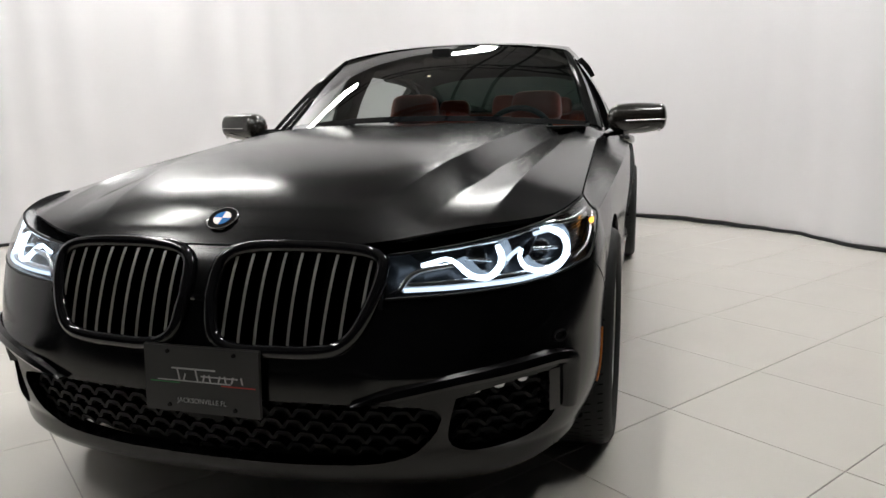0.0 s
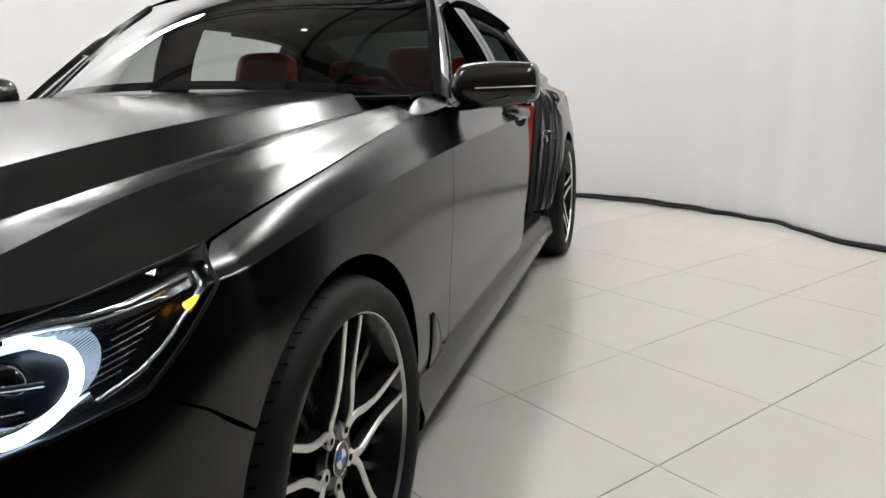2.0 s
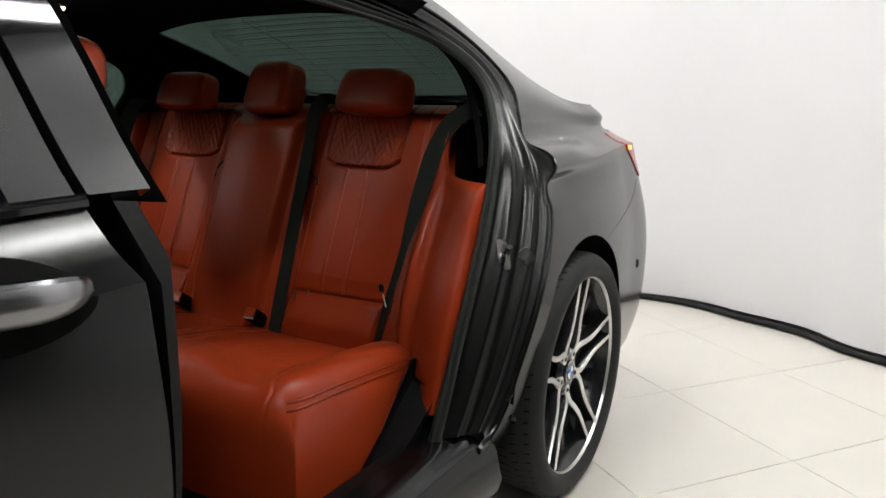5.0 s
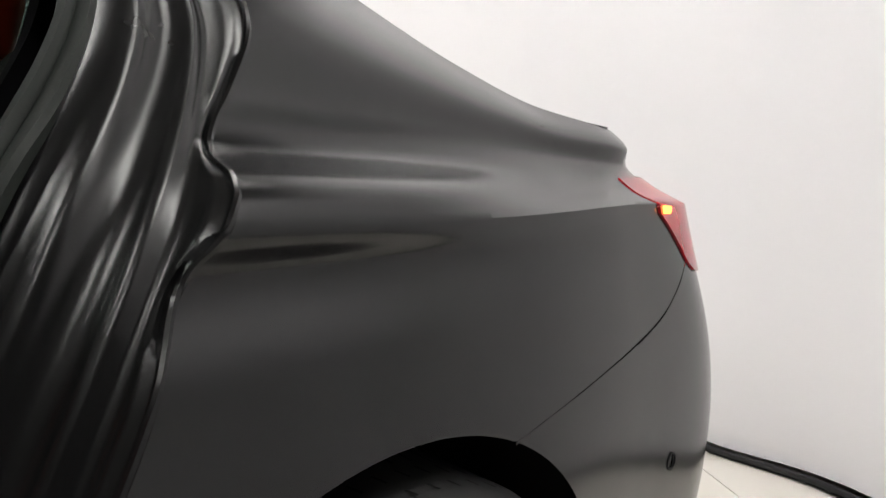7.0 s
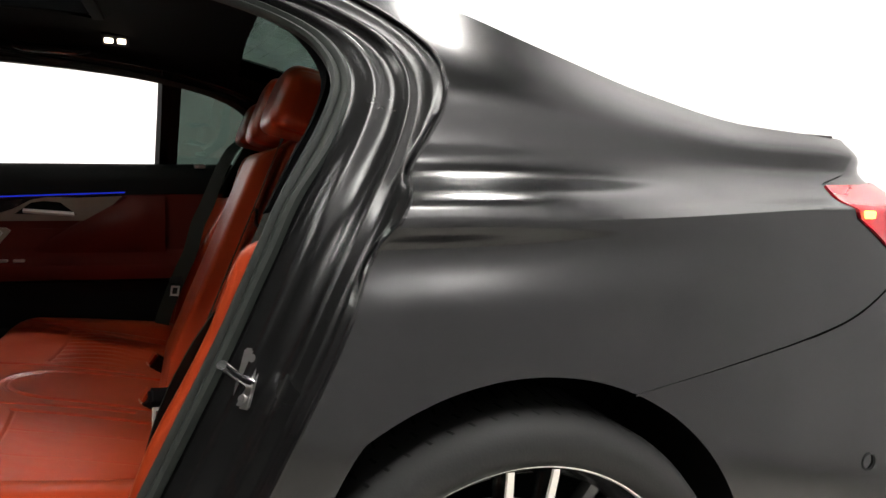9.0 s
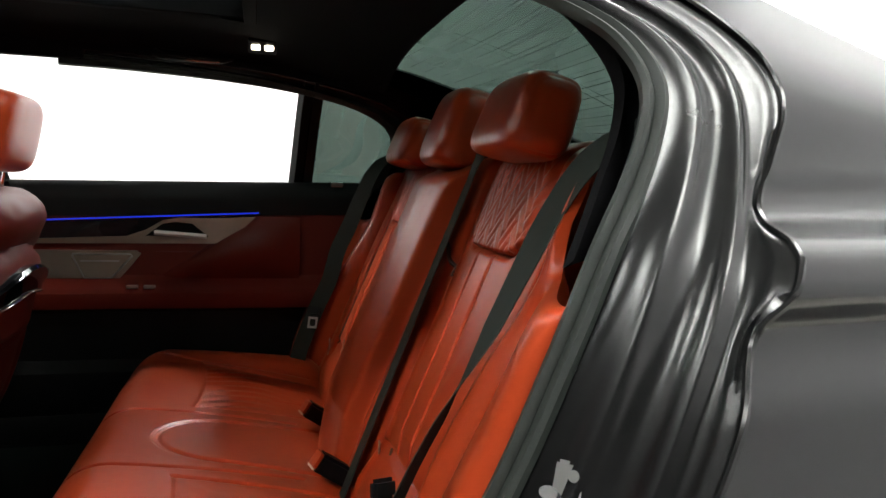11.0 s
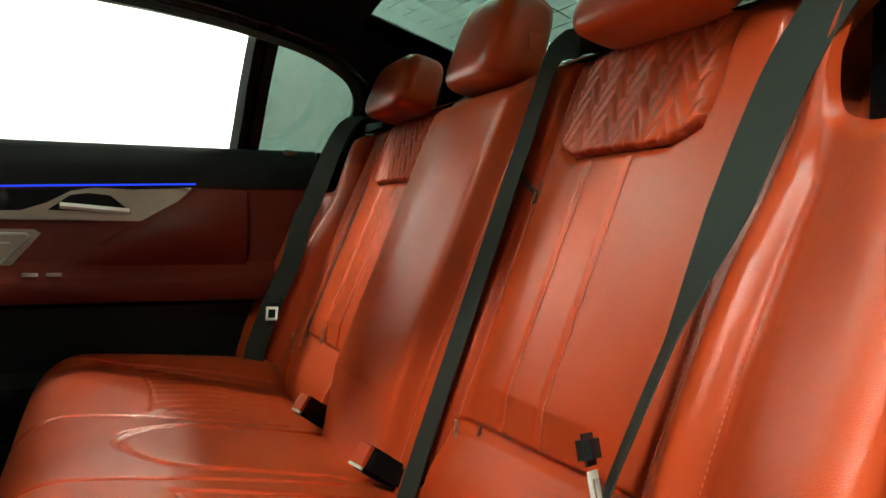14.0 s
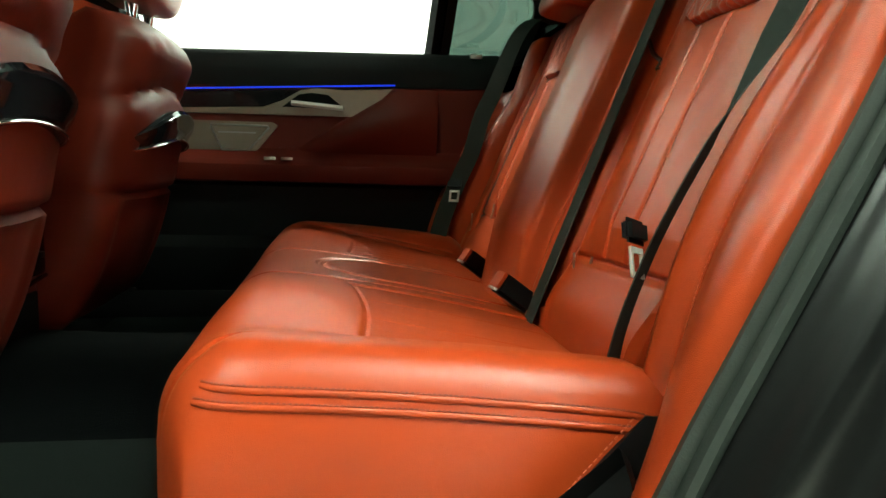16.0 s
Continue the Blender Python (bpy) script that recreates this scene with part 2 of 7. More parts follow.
def sheet(name, P, material, parent, label="", fold=0.012, side=1, mirror=False, wrap_u=False, wrap_v=False, smooth=40, inward=None):
    """A panel from a grid of places, with its borders folded inward so that it shows thickness."""
    P = np.array(P, float)
    if mirror:
        P = P * np.array([-1, 1, 1])
    n, m, _ = P.shape
    verts, faces = P.reshape(-1, 3), grid_faces(n, m, wrap_u, wrap_v)
    if fold:
        du, dv = np.gradient(P, axis=0), np.gradient(P, axis=1)
        nn = np.cross(du, dv)
        nn /= np.linalg.norm(nn, axis=2, keepdims=True) + 1e-12
        c = P.reshape(-1, 3).mean(0)
        if inward is None:
            inward = np.array([0, c[1] * 0 + 2.7, 0.55])
        flip = np.sign(((inward - c) * nn.reshape(-1, 3).mean(0)).sum()) or 1
        ring = [(i, 0) for i in range(n)] + [(n - 1, j) for j in range(1, m)] + [(i, m - 1) for i in range(n - 2, -1, -1)] + [(0, j) for j in range(m - 2, 0, -1)]
        base = len(verts)
        edge = np.array([P[i, j] + nn[i, j] * flip * fold for i, j in ring])
        verts = np.vstack([verts, edge])
        k = len(ring)
        for q in range(k):
            a, b = ring[q], ring[(q + 1) % k]
            faces.append((a[0] * m + a[1], b[0] * m + b[1], base + (q + 1) % k, base + q))
    me = bpy.data.meshes.new(name)
    me.from_pydata(verts.tolist(), [], faces)
    return link(name, me, material, parent, label, smooth)


def tube(name, pts, r, material, parent, label="", n=8, closed=False, flat=1.0, up=(0, 0, 1)):
    """A rod or bead along a line; flat squeezes its section."""
    p = np.asarray(pts, float)
    t = np.gradient(p, axis=0)
    if closed:
        t = np.roll(p, -1, 0) - np.roll(p, 1, 0)
    t /= np.linalg.norm(t, axis=1, keepdims=True) + 1e-12
    a = np.cross(t, np.array(up, float))
    a /= np.linalg.norm(a, axis=1, keepdims=True) + 1e-12
    b = np.cross(a, t)
    ang = np.linspace(0, 2 * np.pi, n, endpoint=False)
    rr = np.broadcast_to(np.asarray(r, float).reshape(-1, 1, 1), (len(p), 1, 1)) if np.ndim(r) else r
    ring = p[:, None] + rr * (np.cos(ang)[None, :, None] * a[:, None] + flat * np.sin(ang)[None, :, None] * b[:, None])
    faces = grid_faces(len(p), n, closed, True)
    if not closed:
        faces += [tuple(range(n)), tuple((len(p) - 1) * n + j for j in range(n))]
    me = bpy.data.meshes.new(name)
    me.from_pydata(ring.reshape(-1, 3).tolist(), [], faces)
    return link(name, me, material, parent, label, 50)


def box(name, size, at, material, parent=None, label="", bevel=0.004, rot=(0, 0, 0), seg=2):
    bm = bmesh.new()
    bmesh.ops.create_cube(bm, size=1.0, matrix=Matrix.Diagonal((*size, 1)))
    if bevel:
        bmesh.ops.bevel(bm, geom=bm.edges[:], offset=bevel, segments=seg, affect="EDGES", profile=0.6)
    bmesh.ops.transform(bm, matrix=pose(*at, *rot), verts=bm.verts)
    return part(name, bm, material, parent, label)


def pad(name, f, h, material, parent, label="", n=40, m=40, depth=0.05, edge=0.12, power=2.2, groove=None, normal=None):
    """An upholstered pad: f(u, v) is the place on its base surface, h the height of its stuffing, groove(u, v) the sunk seams."""
    u, v = np.meshgrid(np.linspace(0, 1, n), np.linspace(0, 1, m), indexing="ij")
    base = f(u, v)
    du, dv = np.gradient(base, axis=0), np.gradient(base, axis=1)
    nn = np.cross(du, dv)
    nn /= np.linalg.norm(nn, axis=2, keepdims=True) + 1e-12
    if normal is not None and (nn.reshape(-1, 3).mean(0) @ np.array(normal)) < 0:
        nn = -nn
    wu, wv = edge if isinstance(edge, tuple) else (edge, edge)
    eu, ev = np.minimum(u, 1 - u) / wu, np.minimum(v, 1 - v) / wv
    rise = (1 - np.clip(1 - eu, 0, 1) ** power) ** (1 / power) * (1 - np.clip(1 - ev, 0, 1) ** power) ** (1 / power)
    hh = h * rise
    if groove is not None:
        hh = hh - groove(u, v)
    top = base + nn * hh[..., None]
    back = base - nn * depth
    verts = np.vstack([top.reshape(-1, 3), back.reshape(-1, 3)])
    faces = grid_faces(n, m)
    faces += [tuple(q + n * m for q in reversed(g)) for g in grid_faces(n, m)]
    ring = [i * m for i in range(n)] + [(n - 1) * m + j for j in range(1, m)] + [i * m + m - 1 for i in range(n - 2, -1, -1)] + list(range(m - 2, 0, -1))
    for q, a in enumerate(ring):
        b = ring[(q + 1) % len(ring)]
        faces.append((b, a, a + n * m, b + n * m))
    me = bpy.data.meshes.new(name)
    me.from_pydata(verts.tolist(), [], faces)
    return link(name, me, material, parent, label, 55)


def sunk(d, width, depth):
    """A seam: how deep the cover is drawn in at a distance from it."""
    return depth * np.exp(-((d / width) ** 2))


# ---- the studio ----
TURN, SIDE = radians(53.5), 0.6
EU = np.array([math.cos(TURN), math.sin(TURN)]) * SIDE
EV = np.array([math.sin(TURN), -math.cos(TURN)]) * SIDE
CORNER = np.array([1.141, 1.147])


def build_floor():
    me = bpy.data.meshes.new("floor")
    s = 16
    me.from_pydata([(-s, -s, -0.004), (s, -s, -0.004), (s, s, -0.004), (-s, s, -0.004), (-s, -s, -0.1), (s, -s, -0.1), (s, s, -0.1), (-s, s, -0.1)], [],
                   [(0, 1, 2, 3), (7, 6, 5, 4), (0, 4, 5, 1), (1, 5, 6, 2), (2, 6, 7, 3), (3, 7, 4, 0)])
    floor = tagged(link("floor", me, GROUT, smooth=0), "glossy cream porcelain tile floor laid diagonally", "floor", kind="structure")

    def slab(g, z, b):
        """One tile: a square slab with eased edges."""
        q = [np.array([a, c]) for a, c in ((0, 0), (1, 0), (1, 1), (0, 1))]
        outer = [(*(EU * (g + a * (1 - 2 * g)) + EV * (g + c * (1 - 2 * g))), z - b) for a, c in q]
        inner = [(*(EU * (g + b * 1.6 + a * (1 - 2 * g - 3.2 * b)) + EV * (g + b * 1.6 + c * (1 - 2 * g - 3.2 * b))), z) for a, c in q]
        low = [(x, y, -0.006) for x, y, _ in outer]
        f = [(4, 5, 6, 7)]
        f += [(i, (i + 1) % 4, 4 + (i + 1) % 4, 4 + i) for i in range(4)]
        f += [(8 + i, 8 + (i + 1) % 4, (i + 1) % 4, i) for i in range(4)]
        return outer + inner + low, f

    v, f = slab(0.0028, 0.0, 0.0012)
    tile = bpy.data.meshes.new("tile")
    tile.from_pydata(v, [], f)
    tile.materials.append(TILE)
    far_v, far_f = [], []
    rng = random.Random(4)
    for i in range(-20, 26):
        for j in range(-26, 22):
            c = CORNER + EU * (i + 0.5) + EV * (j + 0.5)
            if abs(c[0]) > 9 or not -7 < c[1] < 10:
                continue
            o = CORNER + EU * i + EV * j
            if -3.2 < c[0] < 4.2 and -2.6 < c[1] < 7.4 and not (-0.7 < c[0] < 0.6 and 0.4 < c[1] < 4.8) and len(floor.children) < 290:
                ob = new("tile", tile)
                ob.location = (o[0], o[1], rng.uniform(-0.0004, 0.0004))
                ob.parent = floor
            else:
                base = len(far_v)
                far_v += [(a + o[0], b + o[1], z) for a, b, z in v]
                far_f += [tuple(base + q for q in g) for g in f]
    me = bpy.data.meshes.new("tile_field")
    me.from_pydata(far_v, [], far_f)
    tagged(link("tile_field", me, TILE, floor, smooth=0), kind="stuff")


def build_curtain():
    way = curve((-4.9, -1.5), (-4.8, 1.5), (-4.5, 4.2), (-3.6, 5.9), (-2.0, 6.45), (-0.3, 6.5), (0.75, 6.25), (1.5, 5.95), (2.15, 5.5), (2.75, 4.6), (3.12, 3.9), n=700)
    t = np.gradient(way, axis=0)
    t /= np.linalg.norm(t, axis=1, keepdims=True)
    nrm = np.stack([-t[:, 1], t[:, 0]], 1)
    s = np.r_[0, np.cumsum(np.linalg.norm(np.diff(way, axis=0), axis=1))]
    ply = 0.026 * np.sin(s * 5.1 + 1.3 * np.sin(s * 1.7)) + 0.014 * np.sin(s * 13.0 + 2 * np.sin(s * 2.3)) + 0.03 * np.sin(s * 1.15)
    zs = np.array([0.035, 0.2, 0.6, 1.2, 2.0, 3.0, 4.2])
    loose = np.array([1.25, 1.15, 1.0, 0.9, 0.8, 0.7, 0.6])
    P = np.zeros((len(way), len(zs), 3))
    for k, z in enumerate(zs):
        sag = 0.012 * np.sin(s * 2.1) * (k == 0)
        P[:, k, :2] = way + nrm * (ply * loose[k])[:, None]
        P[:, k, 2] = z + sag
    sheet("curtain", P, CLOTH, None, fold=0)
    tagged(bpy.data.objects["curtain"], "white cloth backdrop curtain hanging in soft folds", "curtain", kind="structure")
    base = np.c_[way + nrm * (ply * 1.3 - 0.02)[:, None], 0.016 + 0.006 * np.sin(s * 2.1)]
    ob = tube("curtain_hem_rail", base[::4], 0.015, DARKWALL, None, n=8)
    tagged(ob, "thin black rail along the curtain hem on the floor", "rail", kind="structure")


def build_shell():
    # Walls out of view; the south one is grey to lighten the car's front.
    for name, size, at in (("wall_east", (0.2, 20, 5.2), (8.6, 1, 2.6)), ("wall_west", (0.2, 20, 5.2), (-8.6, 1, 2.6)), ("wall_south", (17.4, 0.2, 5.2), (0, -8.6, 2.6)), ("wall_north", (17.4, 0.2, 5.2), (0, 9.8, 2.6))):
        tagged(box(name, size, at, GREYWALL if name == "wall_south" else DARKWALL, bevel=0), "unseen grey wall added to lighten the car's front" if name == "wall_south" else "plain black studio wall", "wall", kind="structure")
    tagged(box("ceiling", (17.4, 20, 0.2), (0, 1, 5.3), CEIL, bevel=0), "dark studio roof deck", "ceiling", kind="structure")


def build_reflection_sheet():
    """Unseen dark sheet ahead of the car and beyond its driver's side, added to darken paint reflections."""
    near = [(-8.4, -1.9), (2.3, -1.9), (2.6, 0.7), (2.95, 2.4), (3.4, 4.4), (3.9, 4.9)]
    verts, faces = [(-8.4, -8.4, 0.008), (8.4, -8.4, 0.008), (8.4, -1.9, 0.008), (-8.4, -1.9, 0.008)], [(0, 1, 2, 3)]
    for (xa, ya), (xb, yb) in zip(near[1:], near[2:]):
        b = len(verts)
        verts += [(xa, ya, 0.008), (8.4, ya, 0.008), (8.4, yb, 0.008), (xb, yb, 0.008)]
        faces.append((b, b + 1, b + 2, b + 3))
    for (xa, ya), (xb, yb) in zip(near, near[1:]):
        b = len(verts)
        verts += [(xa, ya, 0.008), (xb, yb, 0.008), (xb, yb, 0.0005), (xa, ya, 0.0005)]
        faces.append((b, b + 1, b + 2, b + 3))
    me = bpy.data.meshes.new("reflection_sheet")
    me.from_pydata(verts, [], faces)
    tagged(link("reflection_sheet", me, DARKSHEET, smooth=0), "unseen dark sheet added over the tiles to darken reflections", "carpet", kind="structure")


def build_truss(y):
    """An arched black steel truss across the studio."""
    root = tagged(new("roof_truss"), "black arched steel lattice truss under the roof", "truss", "roof trusses")
    root.location = (0, y, 0)
    xs = np.linspace(-8.5, 8.5, 31)
    low = np.c_[xs, 0 * xs, 2.75 + 1.75 * (1 - (xs / 8.5) ** 2)]
    high = low + (0, 0, 0.42)
    tube("chord", low, 0.045, TRUSSM, root, n=6, up=(0, 1, 0))
    tube("chord", high, 0.045, TRUSSM, root, n=6, up=(0, 1, 0))
    web = np.array([(low if i % 2 else high)[i] for i in range(31)])
    tube("web", web, 0.025, TRUSSM, root, n=6, up=(0, 1, 0))
    return root


def build_lamp(x, y, z, length, turn):
    root = tagged(new("strip_light"), "long white strip light hung under the roof", "ceiling light", "studio strip lights")
    root.matrix_basis = pose(x, y, z, 0, 0, turn)
    box("housing", (0.36, length + 0.06, 0.06), (0, 0, 0.045), TRUSSM, root, bevel=0.01)
    box("diffuser", (0.30, length, 0.03), (0, 0, 0), STRIP, root, bevel=0.008)
    for end in (-1, 1):
        tube("hanger", np.array([(0, end * length * 0.4, 0.06), (0, end * length * 0.4, 0.7), (0, end * length * 0.4, 5.21 - z)]), 0.008, TRUSSM, root, n=6, up=(0, 1, 0))
    return root


build_floor()
build_curtain()
build_shell()
build_reflection_sheet()
for x in (-0.35, 0.45):
    tagged(box("purlin", (0.09, 18.6, 0.10), (x, 1.0, 4.99), TRUSSM, bevel=0.01), "black steel purlin along the roof", "beam", kind="structure")
for y in (-3.0, 0.4, 2.6, 4.6):
    build_truss(y)
for x, y, length, turn in ((-2.6, -0.9, 1.5, 0), (-2.7, 1.3, 1.5, 0), (0.2, 1.0, 1.5, 0), (2.6, 1.4, 1.5, 0), (-3.8, 4.5, 2.0, 90), (-0.5, 5.5, 1.2, 90), (2.0, 4.7, 1.5, 0)):
    build_lamp(x, y, 3.85, length, turn)


# ---- the car: body surfaces ----
car = tagged(new("car"), "satin black luxury saloon with red leather interior, headlights on", "car")
FRONT_AXLE, REAR_AXLE, WHEEL_Z, ARCH = 0.879, 4.105, 0.352, 0.400
KEYS_Z = [
    pchip((0, 6), (0.17, 0.17)),
    pchip((0, 6), (0.33, 0.33)),
    pchip((0, 6), (0.52, 0.52)),
    pchip((0, 6), (0.70, 0.70)),
] + [
    pchip((0.5, 0.88, 1.57, 2.7, 3.6, 3.92, 4.3, 4.76, 5.15), (0.775, 0.825, 0.878, 0.912, 0.938, 0.948, 0.955, 0.972, 0.975)),
    None,
    pchip((0.5, 0.6, 1.0, 1.55, 1.8, 2.2, 2.7, 3.3, 3.7, 4.0, 4.3, 4.7, 5.0, 5.2), (0.815, 0.835, 0.888, 0.955, 0.972, 0.985, 0.998, 1.012, 1.022, 1.030, 1.035, 1.035, 1.035, 1.03)),
    None,
    pchip((1.6, 2.42, 2.6, 2.8, 3.2, 3.5, 3.7, 3.9, 4.1, 4.3, 4.5, 4.7, 4.95, 5.2), (1.30, 1.395, 1.425, 1.438, 1.437, 1.416, 1.388, 1.347, 1.292, 1.23, 1.168, 1.122, 1.105, 1.09)),
]
KEYS_X = [
    pchip((0.5, 0.88, 1.6, 2.7, 3.6, 4.09, 4.7, 5.0, 5.2), (0.83, 0.88, 0.82, 0.82, 0.82, 0.88, 0.85, 0.8, 0.7)),
    pchip((0.5, 0.88, 1.5, 2.7, 3.55, 4.09, 4.7, 5.0, 5.2), (0.915, 0.942, 0.908, 0.90, 0.893, 0.945, 0.895, 0.84, 0.76)),
    pchip((0.5, 0.88, 1.5, 2.7, 3.55, 4.09, 4.7, 5.0, 5.2), (0.925, 0.951, 0.932, 0.925, 0.925, 0.953, 0.905, 0.85, 0.77)),
    pchip((0.5, 0.88, 1.5, 2.7, 3.55, 4.09, 4.7, 5.0, 5.2), (0.924, 0.946, 0.944, 0.942, 0.942, 0.948, 0.897, 0.835, 0.75)),
] + [
    pchip((0.5, 0.88, 1.57, 2.7, 3.6, 3.92, 4.3, 4.76, 5.0, 5.2), (0.905, 0.928, 0.946, 0.938, 0.922, 0.908, 0.882, 0.828, 0.78, 0.70)),
    None,
    pchip((0.5, 0.6, 1.0, 1.55, 1.8, 2.2, 2.7, 3.3, 3.7, 4.0, 4.3, 4.7, 5.0, 5.2), (0.872, 0.868, 0.855, 0.838, 0.848, 0.856, 0.852, 0.838, 0.82, 0.79, 0.755, 0.715, 0.68, 0.62)),
    None,
    pchip((1.6, 2.42, 2.6, 2.8, 3.2, 3.5, 3.7, 3.9, 4.1, 4.3, 4.5, 4.7, 4.95, 5.2), (0.64, 0.605, 0.598, 0.592, 0.588, 0.59, 0.592, 0.59, 0.588, 0.594, 0.612, 0.64, 0.66, 0.58)),
]


def side_keys(y):
    z = [k(y) if k else None for k in KEYS_Z]
    x = [k(y) if k else None for k in KEYS_X]
    z[5], x[5] = z[4] + 0.30 * (z[6] - z[4]), x[4] + 0.42 * (x[6] - x[4])
    z[7], x[7] = z[6] + 0.45 * (z[8] - z[6]), x[6] + 0.45 * (x[8] - x[6]) + 0.022
    return np.array(z), np.array(x)


def side_raw(y, z):
    shape = np.broadcast(y, z).shape
    y, z = np.broadcast_to(y, shape).ravel().astype(float), np.broadcast_to(z, shape).ravel().astype(float)
    kz, kx = side_keys(y)
    slope = np.diff(kx, axis=0) / np.diff(kz, axis=0)
    out = kx[0].copy()
    for i in range(8):
        h = kz[i + 1] - kz[i]
        t = (z - kz[i]) / h
        on = (t >= 0) if i == 0 else (t > 0)
        left = slope[i] if i in (0, 4) else (slope[i - 1] + slope[i]) / 2
        right = slope[i] if i + 1 in (4, 8) else (slope[i] + slope[i + 1]) / 2
        tt = np.clip(t, 0, 1 if i < 7 else 1.3)
        v = (2 * tt**3 - 3 * tt**2 + 1) * kx[i] + (tt**3 - 2 * tt**2 + tt) * h * left + (3 * tt**2 - 2 * tt**3) * kx[i + 1] + (tt**3 - tt**2) * h * right
        out = np.where(on, v, out)
    return out.reshape(shape)


NOSE_Y, NOSE_N, TAIL_Y, TAIL_N = 0.62, 2.7, 4.62, 5.0
NOSE = pchip((0.15, 0.22, 0.30, 0.42, 0.52, 0.62, 0.70, 0.76, 0.82, 0.9), (0.10, 0.045, 0.01, 0.0, 0.012, 0.045, 0.085, 0.13, 0.20, 0.3))
TAIL = pchip((0.15, 0.25, 0.40, 0.55, 0.70, 0.90, 1.05, 1.15), (5.08, 5.14, 5.205, 5.23, 5.205, 5.135, 5.095, 5.075))


def taper(y):
    """Past the rear axle the flanks draw in ever more slowly."""
    return np.where(y > TAIL_Y, TAIL_Y + 0.25 * (1 - np.exp(-np.maximum(y - TAIL_Y, 0) / 0.25)), y)


TUCK = pchip((0, 3.50, 3.70, 3.85, 4.0, 4.2, 4.45, 4.65, 6), (0, 0, 0.008, 0.018, 0.024, 0.015, 0.005, 0, 0))
SWELL = pchip((0, 3.60, 3.76, 3.95, 4.12, 4.50, 6), (0, 0, 0.35, 1, 1, 0, 0))
SHELF = pchip((0, 0.28, 0.40, 0.54, 0.66, 1.0, 2.0), (0, 0.15, 0.34, 0.72, 0.86, 1.0, 1.0))


def side(y, z):
    """Half the car's width at a length and height."""
    y, z = np.broadcast_arrays(np.asarray(y, float), np.asarray(z, float))
    mid = side_raw(taper(np.maximum(y, NOSE_Y)), z)
    a = np.clip((NOSE_Y - y) / (NOSE_Y - NOSE(z)), 0, 1)
    b = np.clip((y - TAIL_Y) / (TAIL(z) - TAIL_Y), 0, 1)
    # Below the shoulder crease the rear quarter is drawn in and swells out again.
    u = KEYS_Z[4](y) - z
    tuck = TUCK(y) * np.where(u < 0.04, 0.5 - 0.5 * np.cos(np.pi * np.clip(u / 0.04, 0, 1)), 0.5 + 0.5 * np.cos(np.pi * np.clip((u - 0.04) / 0.072, 0, 1)))
    # Above it a narrow band stands steep, then a shelf turns in to the foot of the rear pillar.
    v = np.clip(-u, 0, 0.10)
    yy = taper(np.maximum(y, NOSE_Y))
    foot, head = side_raw(yy, z + u), side_raw(yy, z + u + 0.10)
    swell = SWELL(y) * np.where((u < 0) & (u > -0.10), foot + (head - foot) * SHELF(v / 0.10) - mid, 0)
    return (mid - tuck + swell) * (1 - a**NOSE_N) ** (1 / NOSE_N) * (1 - b**TAIL_N) ** (1 / TAIL_N)


def on_side(yz, lift=0.0):
    yz = np.asarray(yz)
    return np.stack([side(yz[..., 0], yz[..., 1]) + lift, yz[..., 0], yz[..., 1]], -1)


def nose(s, z, lift=0.0):
    """The front: s runs from the middle (0) to the side (1)."""
    s, z = np.broadcast_arrays(np.asarray(s, float), np.asarray(z, float))
    th = np.clip(np.abs(s), 0, 1) * np.pi / 2
    w = side_raw(np.full_like(z, NOSE_Y), z)
    x = np.sign(s) * (w + lift) * np.sin(th) ** (2 / NOSE_N)
    y = NOSE_Y - (NOSE_Y - NOSE(z) + lift) * np.cos(th) ** (2 / NOSE_N)
    return np.stack([x, y, z], -1)


def nose_x(x, z):
    w = side_raw(np.full(np.shape(z), NOSE_Y), z)
    return np.arcsin(np.clip(np.abs(x) / w, 0, 1) ** (NOSE_N / 2)) / (np.pi / 2) * np.sign(x)


def nose_y(y, z):
    return np.arccos(np.clip((NOSE_Y - y) / (NOSE_Y - NOSE(z)), 0, 1) ** (NOSE_N / 2)) / (np.pi / 2)


def tail(s, z, lift=0.0):
    """The rear: s runs from the side (0) to the middle (1), and under 0 forward along the side in metres."""
    s, z = np.broadcast_arrays(np.asarray(s, float), np.asarray(z, float))
    th = np.clip(s, 0, 1) * np.pi / 2
    y = np.where(s < 0, TAIL_Y + s, TAIL_Y + (TAIL(z) - TAIL_Y + lift) * np.sin(th) ** (2 / TAIL_N))
    w = np.where(s < 0, side(TAIL_Y + s, z), side_raw(taper(y), z))
    x = (w + lift) * np.cos(th) ** (2 / TAIL_N)
    return np.stack([x, y, z], -1)


def arch(axle, a0, a1, n=24, r=ARCH):
    a = np.radians(np.linspace(a0, a1, n))
    return np.stack([axle + r * np.cos(a), WHEEL_Z + r * np.sin(a)], 1)


def front_arch(a0, a1, n):
    return arch(FRONT_AXLE + 0.012, a0, a1, n, 0.388)


def chain(*pieces, n=60):
    return resample(np.vstack([np.atleast_2d(np.asarray(p, float)) for p in pieces]), n)


def both(name, P, material, label="", **kw):
    a = sheet(name, P, material, car, label, **kw)
    b = sheet(name, P, material, car, label, mirror=True, **kw)
    return a, b


